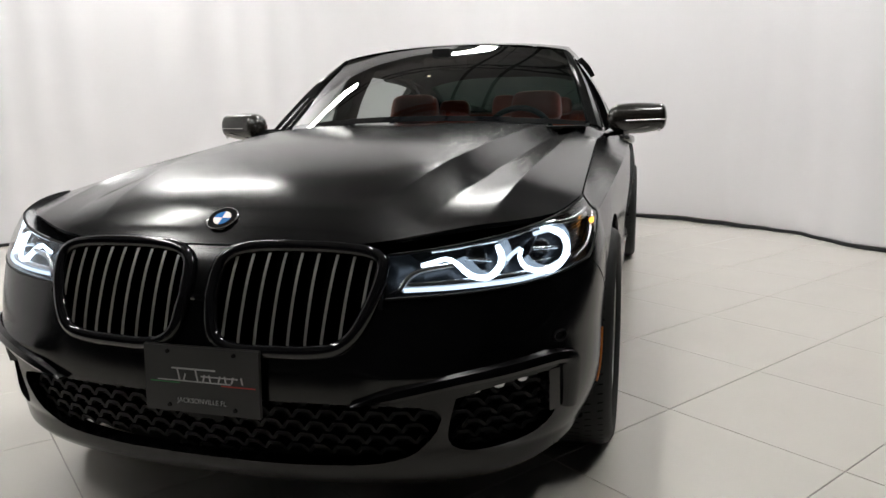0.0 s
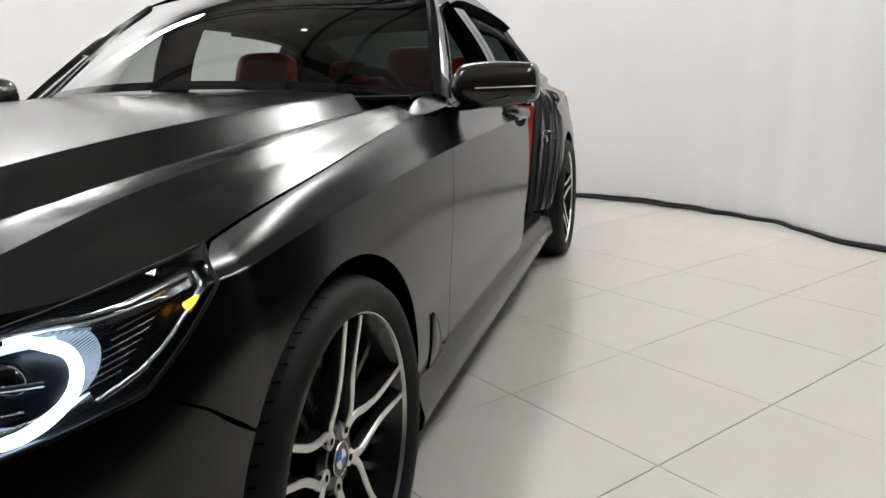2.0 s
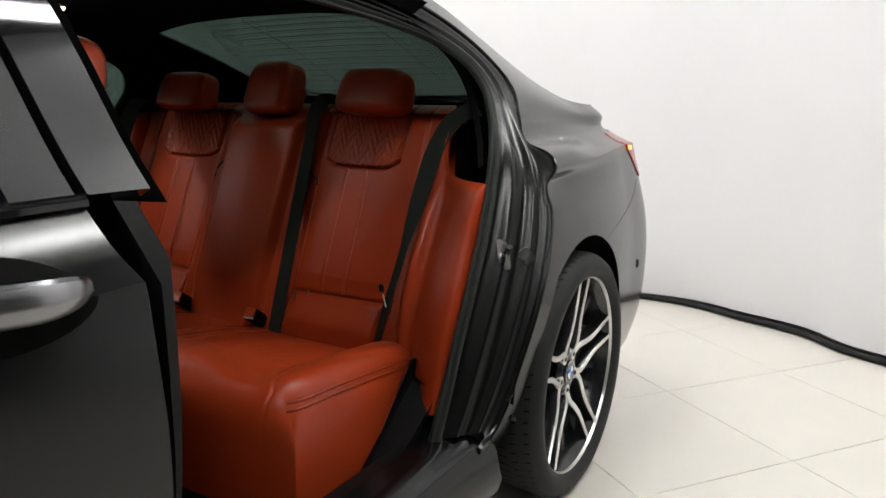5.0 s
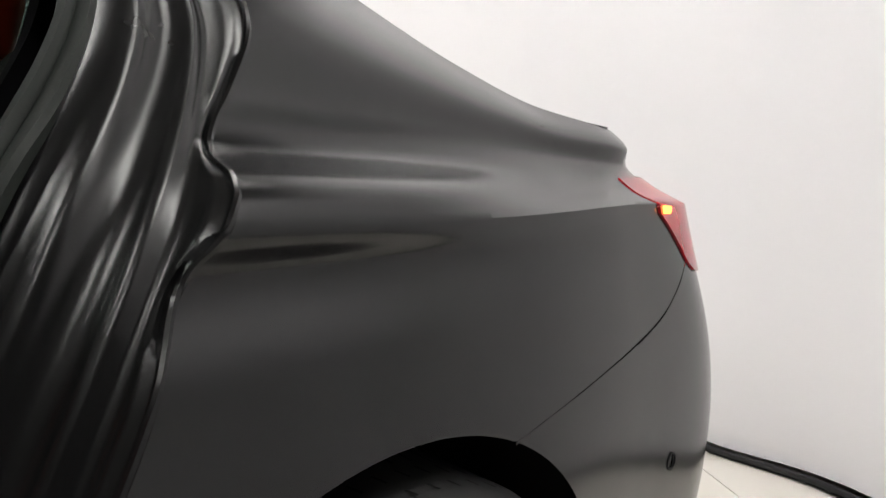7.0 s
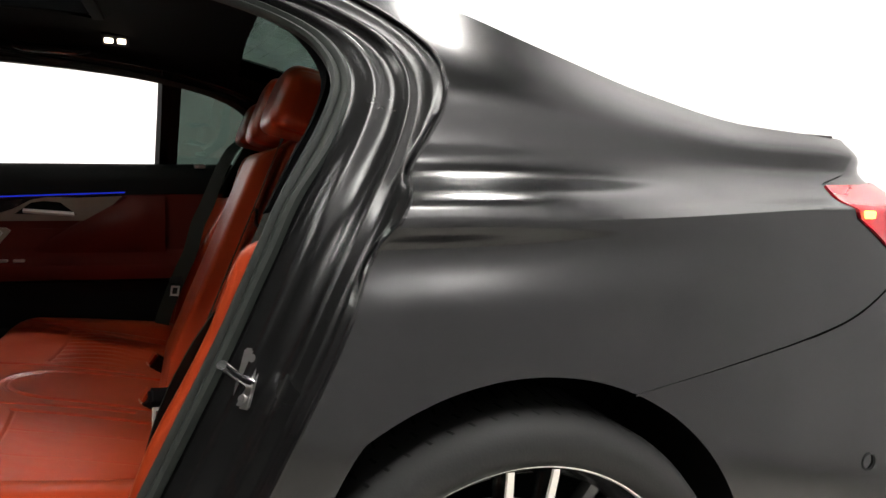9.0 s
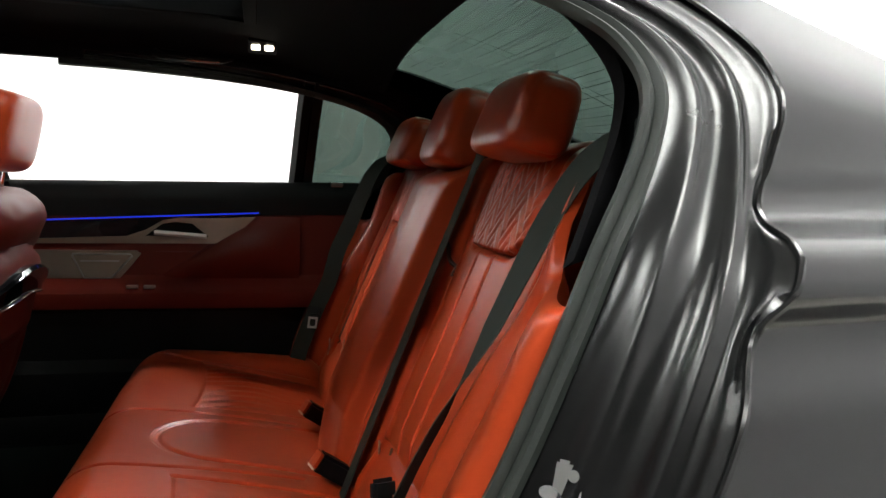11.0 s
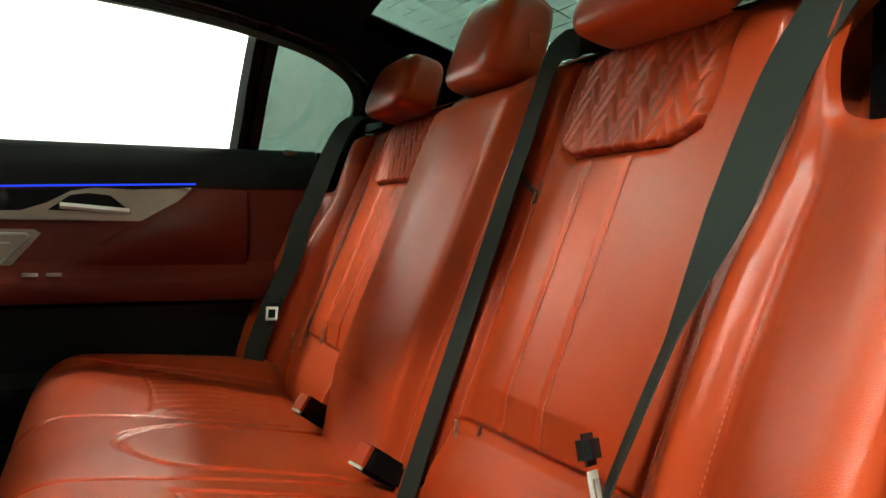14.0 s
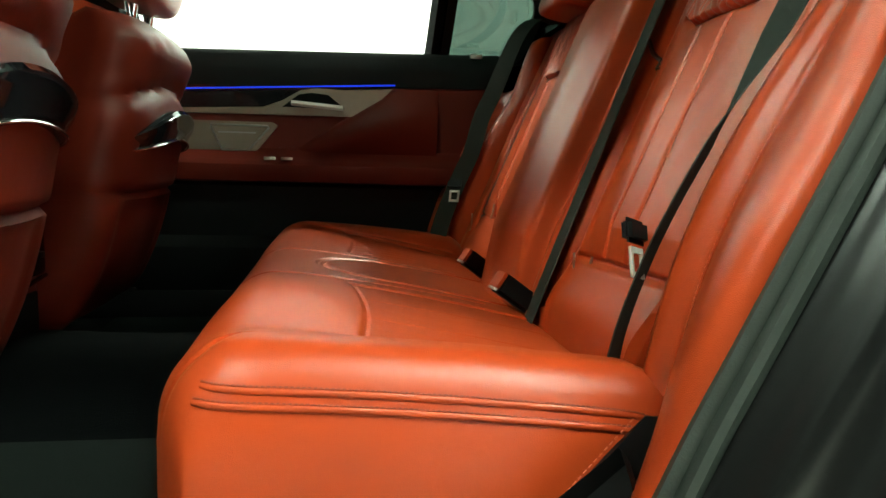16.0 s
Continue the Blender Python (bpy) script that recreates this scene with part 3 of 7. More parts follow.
def inside(poly, p):
    x, y = p[..., 0], p[..., 1]
    hit = np.zeros(x.shape, bool)
    for (x0, y0), (x1, y1) in zip(poly, np.roll(poly, -1, 0)):
        hit ^= ((y0 > y) != (y1 > y)) & (x < (x1 - x0) * (y - y0) / (y1 - y0 + 1e-12) + x0)
    return hit


def nearest(poly, p):
    best, at = np.full(p.shape[:-1], 1e9), p.copy()
    for a, b in zip(poly, np.roll(poly, -1, 0)):
        d = b - a
        t = np.clip(((p - a) @ d) / (d @ d + 1e-12), 0, 1)
        q = a + t[..., None] * d
        dist = np.linalg.norm(q - p, axis=-1)
        at = np.where((dist < best)[..., None], q, at)
        best = np.minimum(best, dist)
    return best, at


def pierced(name, xz, place, holes, material, parent, label="", cell=0.009, lip=0.02):
    """A skin over a grid in the plane, with openings whose rims are turned inward."""
    xz = xz.copy()
    for poly in holes:
        d, q = nearest(poly, xz)
        xz = np.where((d < cell)[..., None], q, xz)
    P = place(xz)
    n, m, _ = P.shape
    faces = []
    for g in grid_faces(n, m):
        c = xz.reshape(-1, 2)[list(g)].mean(0)
        if not any(inside(poly, c[None])[0] for poly in holes):
            faces.append(g)
    verts = P.reshape(-1, 3).tolist()
    count = {}
    for g in faces:
        for a, b in zip(g, g[1:] + g[:1]):
            k = (min(a, b), max(a, b))
            count[k] = count.get(k, 0) + 1
    far = {}
    for (a, b), c in count.items():
        if c == 1:
            for v in (a, b):
                if v not in far:
                    far[v] = len(verts)
                    x, y, z = verts[v]
                    verts.append((x * (1 - lip * 0.6), y + lip, z))
            faces.append((a, b, far[b], far[a]))
    me = bpy.data.meshes.new(name)
    me.from_pydata(verts, [], faces)
    return link(name, me, material, parent, label)


def crease_z(y):
    return KEYS_Z[4](y)


def cut_at_crease(p):
    d = p[:, 1] - crease_z(p[:, 0])
    i = int(np.argmax(d > 0))
    t = d[i - 1] / (d[i - 1] - d[i])
    q = p[i - 1] + t * (p[i] - p[i - 1])
    return np.vstack([p[:i], q]), np.vstack([q, p[i:]])


def side_panel(low, top, front, rear, m1=46, m2=40):
    """A side panel whose grid follows the crease that runs along the car."""
    (f1, f2), (r1, r2) = cut_at_crease(front), cut_at_crease(rear)
    y = np.linspace(f2[0, 0], r2[0, 0], len(low))
    mid = np.stack([y, crease_z(y)], 1)
    a = coons(low, mid, resample(f1, m1), resample(r1, m1))
    b = coons(mid, top, resample(f2, m2), resample(r2, m2))
    return on_side(np.concatenate([a, b[:, 1:]], 1))


# ---- side panels ----
DOOR_F = line((1.600, 0.335), (1.568, 0.42), (1.560, 0.60), (1.562, 0.80), (1.566, 0.88), (1.60, 0.93), (1.66, 0.96), n=46)
GAP = np.array([0.0045, 0])


def belt_z(y):
    return KEYS_Z[6](y)


def belt(y0, y1, n, drop=0.0):
    y = np.linspace(y0, y1, n)
    return np.stack([y, belt_z(y) - drop], 1)


# Front wings.
low = chain((0.569, 0.575), front_arch(146, 0, 40), (1.285, 0.24), (1.575, 0.235), n=90)
front_edge = chain((0.569, 0.575), (0.48, 0.648), (0.405, 0.695), (0.47, 0.755), (0.545, 0.80), (0.60, 0.832), n=50)
top = belt(0.60, 1.645, 90)
rear = chain((1.575, 0.235), DOOR_F - GAP, n=50)
rear[-1] = top[-1]
WING = side_panel(low, top, front_edge, rear)
both("front_wing", WING, PAINT)
# Boomerang trim behind the front wheels, with a dark joint round it.
for sgn in (1, -1):
    S = np.array([sgn, 1, 1])
    edge_l = curve((1.440, 0.262), (1.412, 0.33), (1.392, 0.42), (1.388, 0.468), n=24)
    edge_r = curve((1.568, 0.332), (1.525, 0.345), (1.478, 0.392), (1.436, 0.445), (1.402, 0.474), n=24)
    P = coons(line(edge_l[0], edge_r[0], n=12), line(edge_l[-1], edge_r[-1], n=12), edge_l, edge_r)
    swell = np.sin(np.linspace(0, np.pi, 12))[:, None] * np.ones(24)
    breather = sheet("air_breather", on_side(P, 0.004 + 0.004 * swell) * S, PAINT, car, fold=0.006)
    rim_ = np.vstack([edge_l, edge_r[::-1]])
    tube("joint", on_side(rim_, 0.002) * S, 0.0026, VOID, breather, n=6)
# Amber side markers ahead of the front wheels.
for sgn in (1, -1):
    zz = np.linspace(0.335, 0.480, 14)
    ye = 0.891 - np.sqrt(0.388**2 - (zz - WHEEL_Z) ** 2) - 0.005
    P = np.stack([on_side(np.stack([ye + d, zz], 1), l) for d, l in ((-0.014, 0.0008), (-0.011, 0.0035), (-0.003, 0.0035), (0.0, 0.0008))], 1)
    sheet("side_marker", P * np.array([sgn, 1, 1]), MARKER, car, "amber side marker strip", fold=0.003)

# Front doors, and the rear door on the far side.
B_TOP = 2.715
DOOR_R = line((2.752, 0.335), (2.745, 0.50), (2.738, 0.75), (2.728, 0.90), (B_TOP, belt_z(B_TOP) - 0.014), n=46)
low = line((1.600, 0.335), (2.752, 0.335), n=70)
top = belt(1.66, B_TOP, 70, 0.014)
top[0, 1] = DOOR_F[-1, 1] - 0.004
fr = DOOR_F.copy()
fr[-1] = top[0]
FRONT_DOOR = side_panel(low, top, fr, DOOR_R)
both("front_door_skin", FRONT_DOOR, PAINT)

EDGE_LOW = np.array([(3.590, 0.325), (3.645, 0.375), (3.715, 0.51), (3.795, 0.68), (3.86, 0.81), (3.90, 0.90), (3.935, 0.95), (3.975, 1.01), (4.04, 1.10), (4.056, 1.145), (4.05, 1.19), (4.005, 1.238), (3.94, 1.273), (3.84, 1.306), (3.70, 1.336)])
EDGE = curve(*EDGE_LOW, n=90)
CANT = curve((3.70, 1.336), (3.50, 1.360), (3.2, 1.376), (2.84, 1.382), (2.70, 1.378), (2.56, 1.362), (2.42, 1.330), n=60)
rear_low = EDGE[EDGE[:, 1] < belt_z(EDGE[:, 0]) - 0.012]
low = line((2.757, 0.335), (3.585, 0.335), n=60)
top = belt(B_TOP + 0.005, rear_low[-1, 0] - 0.005, 60, 0.014)
REAR_DOOR = side_panel(low, top, chain(DOOR_R + GAP, n=50), chain(low[-1:], rear_low[3:] - GAP, top[-1:], n=50))
sheet("rear_door_skin", REAR_DOOR, PAINT, car, mirror=True)

# Rear quarters.
seam = curve((4.268, 0.717), (4.47, 0.745), (4.65, 0.773), (4.745, 0.797), (4.83, 0.836), (4.885, 0.872), n=50)
low = chain((3.59, 0.245), (3.68, 0.255), arch(REAR_AXLE, 180, 66, 40), seam, n=220)
railz = KEYS_Z[8]
top_y = np.linspace(3.70, 4.955, 220)
top = np.stack([top_y, railz(top_y)], 1)
front_edge = chain((3.59, 0.245), EDGE, (3.70, railz(3.70)), n=100)
rear = chain((4.885, 0.872), (4.83, 0.922), (4.778, 0.958), (4.772, 0.985), (4.80, 1.014), (4.90, 1.035), (4.955, railz(4.955)), n=100)
both("rear_quarter", side_panel(low, top, front_edge, rear, 110, 70), PAINT)

# Sills with the skirt that stands out below the doors.
ys = np.linspace(1.30, 3.655, 60)
prof = [(-0.012, 0.333), (-0.006, 0.318), (0.004, 0.300), (0.012, 0.262), (0.020, 0.235), (0.010, 0.200), (-0.04, 0.175)]
both("side_skirt", np.array([[(side(y, 0.33) + dx, y, z + 0.0 * y) for dx, z in prof] for y in ys]), PAINT, fold=0.006)
both("sill_panel", np.array([[(side(y, 0.33) - d, y, z) for d, z in ((0.014, 0.332), (0.03, 0.345), (0.075, 0.352), (0.11, 0.36), (0.13, 0.33))] for y in np.linspace(1.6, 3.60, 40)]), PAINT, fold=0)
for sgn in (1, -1):
    for k in range(12):
        box("skirt_mark", (0.002, 0.009, 0.010 if k % 3 else 0.013), (sgn * (side(3.30, 0.33) + 0.0165), 3.24 + 0.0125 * k, 0.252), (REDP if k == 0 else GREYTXT), car, bevel=0)

# Cant rails, roof and screen pillars.
rows = []
for y, z in np.vstack([CANT]):
    zr = railz(y)
    rows.append([(float(side(y, z + (zr - z) * t)), y, z + (zr - z) * t) for t in (0, 0.12, 0.35, 0.6, 0.85, 1.0)])
both("cant_rail", np.array(rows), PAINT, fold=0.006)
GLASS_SIDE = curve((0.770, 1.93, 1.005), (0.728, 2.06, 1.115), (0.672, 2.23, 1.255), (0.600, 2.42, 1.392), n=40)
DLO_FRONT = curve((0.842, 1.90, 0.985), (0.806, 2.02, 1.078), (0.742, 2.20, 1.205), (0.655, 2.42, 1.330), n=40)
mid = (GLASS_SIDE + DLO_FRONT) / 2 + np.array([0.012, -0.02, 0.014])
both("screen_pillar", np.stack([DLO_FRONT, DLO_FRONT * 0.7 + mid * 0.3 + np.array([0.004, -0.004, 0.002]), mid, mid * 0.4 + GLASS_SIDE * 0.6 + np.array([0, -0.006, 0.006]), GLASS_SIDE], 1), PAINT, fold=0.01)
rc = pchip((2.36, 2.5, 2.8, 3.2, 3.5, 3.8), (1.436, 1.456, 1.478, 1.477, 1.452, 1.405))
ROOF = np.zeros((61, 41, 3))
for i, v in enumerate(np.linspace(0, 1, 61)):
    for j, s in enumerate(np.linspace(-1, 1, 41)):
        y = (2.36 + 0.06 * s * s) * (1 - v) + (3.80 - 0.09 * s * s) * v
        xr, zr = float(KEYS_X[8](max(y, 2.42))), float(railz(max(y, 2.42)))
        ROOF[i, j] = (s * xr, y, zr + (float(rc(y)) - zr) * (1 - abs(s) ** 2.3))
hole = np.array([(-0.39, 2.90), (0.39, 2.90), (0.39, 3.51), (-0.39, 3.51)])


def roof_at(xy):
    z = np.zeros(xy.shape[:2])
    for i in range(xy.shape[0]):
        for j in range(xy.shape[1]):
            x, y = xy[i, j]
            zr, xr = float(railz(max(y, 2.42))), float(KEYS_X[8](max(y, 2.42)))
            z[i, j] = zr + (float(rc(y)) - zr) * (1 - min(1, abs(x) / xr) ** 2.3)
    return np.dstack([xy, z])


me_roof = pierced("roof", ROOF[..., :2], roof_at, [hole], PAINT, car, cell=0.014, lip=0.0)
gx, gy = np.meshgrid(np.linspace(-0.388, 0.388, 16), np.linspace(2.902, 3.508, 12), indexing="ij")
sheet("sunroof_glass", roof_at(np.dstack([gx, gy])) - np.array([0, 0, 0.002]), ROOFGLASS, car, fold=0.006)


# Screens.
def arc_edge(x1, y0, y1, z0, z1, n=41, p=2.0):
    s = np.linspace(-1, 1, n)
    return np.stack([s * x1, y0 + (y1 - y0) * np.abs(s) ** p, z0 + (z1 - z0) * np.abs(s) ** 2], 1)


low, top = arc_edge(0.770, 1.66, 1.93, 1.040, 1.005), arc_edge(0.600, 2.36, 2.42, 1.434, 1.392)
right = GLASS_SIDE
left = GLASS_SIDE * np.array([-1, 1, 1])
P = coons(low, top, left, right)
bulge = np.sin(np.linspace(0, np.pi, 41))[:, None] * np.sin(np.linspace(0, np.pi, 40))[None]
P = P + bulge[..., None] * np.array([0, -0.02, 0.03])
sheet("windscreen", P, CLEAR, car, fold=0.005)
band = P[:, :3] + np.array([0, -0.002, 0.002])
sheet("screen_band", band, GLOSS, car, fold=0)
low, top = arc_edge(0.618, 4.64, 4.53, 1.135, 1.165), arc_edge(0.585, 3.80, 3.715, 1.403, 1.375)
ry = np.linspace(3.715, 4.53, 40)
right = np.stack([KEYS_X[8](ry) - 0.006, ry, railz(ry) - 0.002], 1)
P = coons(top, low, right * np.array([-1, 1, 1]), right)
bulge = np.sin(np.linspace(0, np.pi, 41))[:, None] * np.sin(np.linspace(0, np.pi, 40))[None]
REARGLASS = P + bulge[..., None] * np.array([0, 0.01, 0.025])
back_glass = sheet("rear_screen", REARGLASS, TINT, car, fold=0.005)
for j in range(4, 38, 2):
    tube("heating_wire", REARGLASS[2:-2, j] - np.array([0, 0.004, 0.006]), 0.0009, PLASTIC, back_glass, n=4)
for i in (12, 28):
    tube("heating_wire", REARGLASS[i, 3:-3] - np.array([0, 0.004, 0.006]), 0.0009, PLASTIC, back_glass, n=4)

# Bonnet: a crowned skin with a raised middle between two creases.
zc = pchip((0.10, 0.13, 0.17, 0.30, 0.60, 1.0, 1.4, 1.8), (0.735, 0.765, 0.800, 0.858, 0.928, 0.986, 1.018, 1.040))
ze = pchip((0.10, 0.30, 0.45, 0.60, 1.0, 1.55, 1.8), (0.70, 0.765, 0.800, 0.835, 0.888, 0.955, 0.972))
yf = pchip((0, 0.30, 0.46, 0.62, 0.74, 0.82, 0.87), (0.118, 0.122, 0.148, 0.225, 0.315, 0.425, 0.60))
yr = pchip((0, 0.4, 0.7, 0.84), (1.70, 1.72, 1.70, 1.585))
dome = pchip((0.1, 0.3, 0.8, 1.7), (0.36, 0.41, 0.50, 0.60))
ridge = pchip((0.1, 0.4, 1.0, 1.7), (0.62, 0.68, 0.72, 0.745))


def bonnet_z(x, y):
    x = np.abs(x)
    k = 0.866 - 0.03 * np.clip((y - 0.6), 0, 1)
    z = zc(y) - (zc(y) - ze(y)) * np.clip(x / k, 0, 1) ** 2.5
    d, r = dome(y), ridge(y)
    fade = np.clip((y - 0.16) / 0.45, 0, 1) * np.clip((k - x) / 0.06, 0, 1)
    mid = (d + r) / 2
    rise = 0.014 * np.clip(x / d, 0, 1) ** 2
    fall = 0.014 - 0.034 * np.clip((x - d) / (mid - d), 0, 1) ** 0.9
    back = -0.020 + 0.026 * np.clip((x - mid) / (r - mid), 0, 1) ** 1.6
    last = 0.006 * np.clip(1 - (x - r) / 0.06, 0, 1)
    return z + fade * np.where(x < d, rise, np.where(x < mid, fall, np.where(x < r, back, last)))


s, v = np.meshgrid(np.linspace(-1, 1, 241), np.linspace(0, 1, 90), indexing="ij")
x = s * (0.866 - 0.03 * v)
for _ in range(6):
    # Columns of the grid run along the creases.
    y = yf(np.abs(x)) * (1 - v) + yr(np.abs(x)) * v
    d, r, k = dome(y), ridge(y), 0.866 - 0.03 * v
    q = np.abs(s)
    x = np.sign(s) * np.where(q < 0.5, d * q / 0.5, np.where(q < 0.7, d + (r - d) / 2 * (q - 0.5) / 0.2, np.where(q < 0.85, (d + r) / 2 + (r - d) / 2 * (q - 0.7) / 0.15, r + (k - r) * (q - 0.85) / 0.15)))
y = yf(np.abs(x)) * (1 - v) + yr(np.abs(x)) * v
bonnet = sheet("bonnet", np.dstack([x, y, bonnet_z(x, y)]), PAINT, car, fold=0.014, smooth=12)
cow = np.linspace(-0.80, 0.80, 41)
P = np.stack([np.stack([cow, yr(np.abs(cow)) + a, bonnet_z(cow, yr(np.abs(cow))) - b], 1) for a, b in ((-0.02, 0.03), (0.03, 0.028), (0.09, 0.02), (0.26, 0.03))], 1)
sheet("cowl_panel", P, PLASTIC, car, fold=0)

# The wing runs on inboard behind the bonnet to the foot of the screen pillar.
hx = np.linspace(0.836, 0.66, 16)
edge = np.stack([hx, yr(hx) + 0.006, bonnet_z(hx, yr(hx)) - 0.001], 1)
a = curve(edge[0], (0.849, 1.72, 0.968), (0.849, 1.82, 0.976), (0.842, 1.905, 0.986), n=16)
b = line((0.842, 1.905, 0.986), (0.80, 1.925, 1.000), (0.768, 1.925, 1.006), n=16)
c = curve(edge[-1], (0.69, 1.80, 1.008), (0.745, 1.88, 1.008), (0.768, 1.925, 1.006), n=16)
P = coons(a, c, edge, b)
both("wing_corner", P + np.sin(np.linspace(0, np.pi, 16))[:, None, None] * np.sin(np.linspace(0, np.pi, 16))[None, :, None] * np.array([0.004, 0, 0.010]), PAINT, fold=0.008)

# Boot lid and rear.
s, v = np.meshgrid(np.linspace(-1, 1, 41), np.linspace(0, 1, 24), indexing="ij")
y = 4.66 - 0.11 * s * s + v * (0.42 - 0.05 * s * s)
z0 = railz(np.clip(y, 4.3, 5.1))
x = s * np.where(y < TAIL_Y, KEYS_X[8](np.clip(y, 4.3, 4.95)), side(y, z0))
z = z0 + (1 - s * s) * 0.012 + 0.006 * v**4 - 0.002
sheet("boot_lid", np.dstack([x, y, z]), PAINT, car)
q, zz = np.meshgrid(np.linspace(0.012, 1, 60), np.linspace(0.90, 1.10, 20), indexing="ij")
P = tail(q, zz, -0.005)
both("boot_panel", P, PAINT, fold=0)
top = np.vstack([np.stack([seam[:, 0] - TAIL_Y, seam[:, 1] - 0.0035], 1)])
top[:, 0] = np.where(top[:, 0] > 0, np.arcsin(np.clip(top[:, 0] / (TAIL(top[:, 1]) - TAIL_Y), 0, 1) ** (TAIL_N / 2)) / (np.pi / 2), top[:, 0])
top = chain(top, (0.45, 0.84), (1.0, 0.84), n=420)
afront = arch(REAR_AXLE, 66, 0, 30) - np.array([TAIL_Y, 0])
front_edge = chain((4.492 - TAIL_Y, 0.24), afront[::-1], top[:1], n=110)
low = line((4.492 - TAIL_Y, 0.24), (0.0, 0.22), (1.0, 0.22), n=420)
rear = line((1.0, 0.22), (1.0, 0.84), n=110)
g = coons(low, top, front_edge, rear)
both("rear_bumper", tail(g[..., 0], g[..., 1]), PAINT, fold=0)
for sgn in (1, -1):
    a = np.linspace(0, 2 * np.pi, 20, endpoint=False)
    pts = np.stack([np.full(20, sgn * (side(4.77, 0.548) + 0.001)), 4.77 + 0.014 * np.cos(a), 0.548 + 0.014 * np.sin(a)], 1)
    tube("parking_sensor", pts, 0.0018, PLASTIC, car, closed=True, n=6, up=(1, 0, 0))
    box("exhaust_tip", (0.17, 0.06, 0.07), (sgn * 0.60, 5.14, 0.27), DARKCHROME, car, bevel=0.02)


# Tail lamps.
def tail_s(y, z):
    return np.where(y > TAIL_Y, np.arcsin(np.clip((y - TAIL_Y) / (TAIL(z) - TAIL_Y), 0, 1) ** (TAIL_N / 2)) / (np.pi / 2), y - TAIL_Y)


ta = np.array([(float(tail_s(y, z)), z) for y, z in ((4.781, 0.955), (4.832, 0.918), (4.888, 0.868), (4.93, 0.850))])
low = chain(ta, (0.62, 0.83), n=30)
top = chain(np.array([[float(tail_s(4.80, 1.012)), 1.012]]), (0.50, 1.02), (0.62, 1.0), n=30)
front_edge = chain(low[:1], [[float(tail_s(4.776, 0.985)), 0.985]], top[:1], n=16)
g = coons(low, top, front_edge, line(low[-1], top[-1], n=16))
for mir in (False, True):
    ob = sheet("tail_lamp", tail(g[..., 0], g[..., 1], 0.004), TAILRED, car, "red tail lamp with a lit strip", mirror=mir)
    sgn = -1 if mir else 1
    p = tail(np.array([tail_s(4.80, 0.962)]), np.array([0.962]), 0.006)[0] * np.array([sgn, 1, 1])
    box("led", (0.010, 0.022, 0.014), p, REDLED, ob, bevel=0.003)

# Underbody, wheel wells and bulkhead, so that no light leaks in from below.
box("underbody", (1.50, 4.6, 0.03), (0, 2.65, 0.215), VOID, car, bevel=0)
for axle in (FRONT_AXLE, REAR_AXLE):
    for sgn in (1, -1):
        a = np.radians(np.linspace(-20, 172, 36))
        P = np.stack([np.stack([np.full(36, sgn * xx), axle + (ARCH + 0.02) * np.cos(a), WHEEL_Z + (ARCH + 0.02) * np.sin(a)], 1) for xx in (0.60, 0.75, 0.925)], 1)
        sheet("wheel_well", P, VOID, car, fold=0)
        box("well_wall", (0.02, 0.66, 0.56), (sgn * 0.60, axle + (0.16 if axle > 2 else 0), 0.48), VOID, car, bevel=0)
box("bulkhead", (1.50, 0.03, 0.70), (0, 1.62, 0.62), VOID, car, bevel=0)


# ---- the car: nose, lamps, grilles ----
KIDNEY = curve((0.036, 0.64), (0.045, 0.715), (0.085, 0.742), (0.22, 0.752), (0.40, 0.744), (0.452, 0.722), (0.448, 0.66), (0.405, 0.565), (0.36, 0.532), (0.22, 0.522), (0.10, 0.526), (0.055, 0.555), (0.036, 0.64), n=60)[:-1]
INTAKE = curve((0.0, 0.405), (0.30, 0.405), (0.52, 0.40), (0.60, 0.38), (0.575, 0.315), (0.50, 0.258), (0.30, 0.240), (0.0, 0.235), n=40)
INTAKE = np.vstack([INTAKE, INTAKE[::-1] * np.array([-1, 1])])
VENT = curve((0.632, 0.415), (0.72, 0.438), (0.825, 0.452), (0.845, 0.43), (0.84, 0.345), (0.80, 0.298), (0.72, 0.276), (0.640, 0.278), (0.612, 0.31), (0.632, 0.415), n=40)[:-1]
flip = np.array([-1, 1])


def at_front(xz, lift=0.0):
    xz = np.asarray(xz, float)
    return nose(nose_x(xz[..., 0], xz[..., 1]), xz[..., 1], lift)


# Bumper skin from arch to arch.
half_top = chain((0.0, 0.752), (0.30, 0.755), (0.455, 0.735), (0.470, 0.640), (0.66, 0.648), (0.80, 0.665), (0.885, 0.688), n=70)
ts = np.stack([nose_x(half_top[:, 0], half_top[:, 1]), half_top[:, 1]], 1)
sy = np.array([(0.415, 0.69), (0.48, 0.644), (0.569, 0.570)])
ts = resample(np.vstack([ts, np.stack([nose_y(sy[:, 0], sy[:, 1]), sy[:, 1]], 1)]), 110)
aa = front_arch(146, 188, 20)
re = np.stack([nose_y(aa[:, 0], aa[:, 1]), aa[:, 1]], 1)[::-1]
bl = np.array([(0.0, 0.185), (0.55, 0.195), (re[0, 0], 0.24)])
g = coons(resample(np.vstack([bl, re[:1]]), 110), ts, line((0, 0.185), (0, 0.752), n=70), resample(re, 70))
full = np.concatenate([(g * np.array([-1, 1]))[:0:-1], g], 0)
w0 = side_raw(np.full(full.shape[:2], NOSE_Y), full[..., 1])
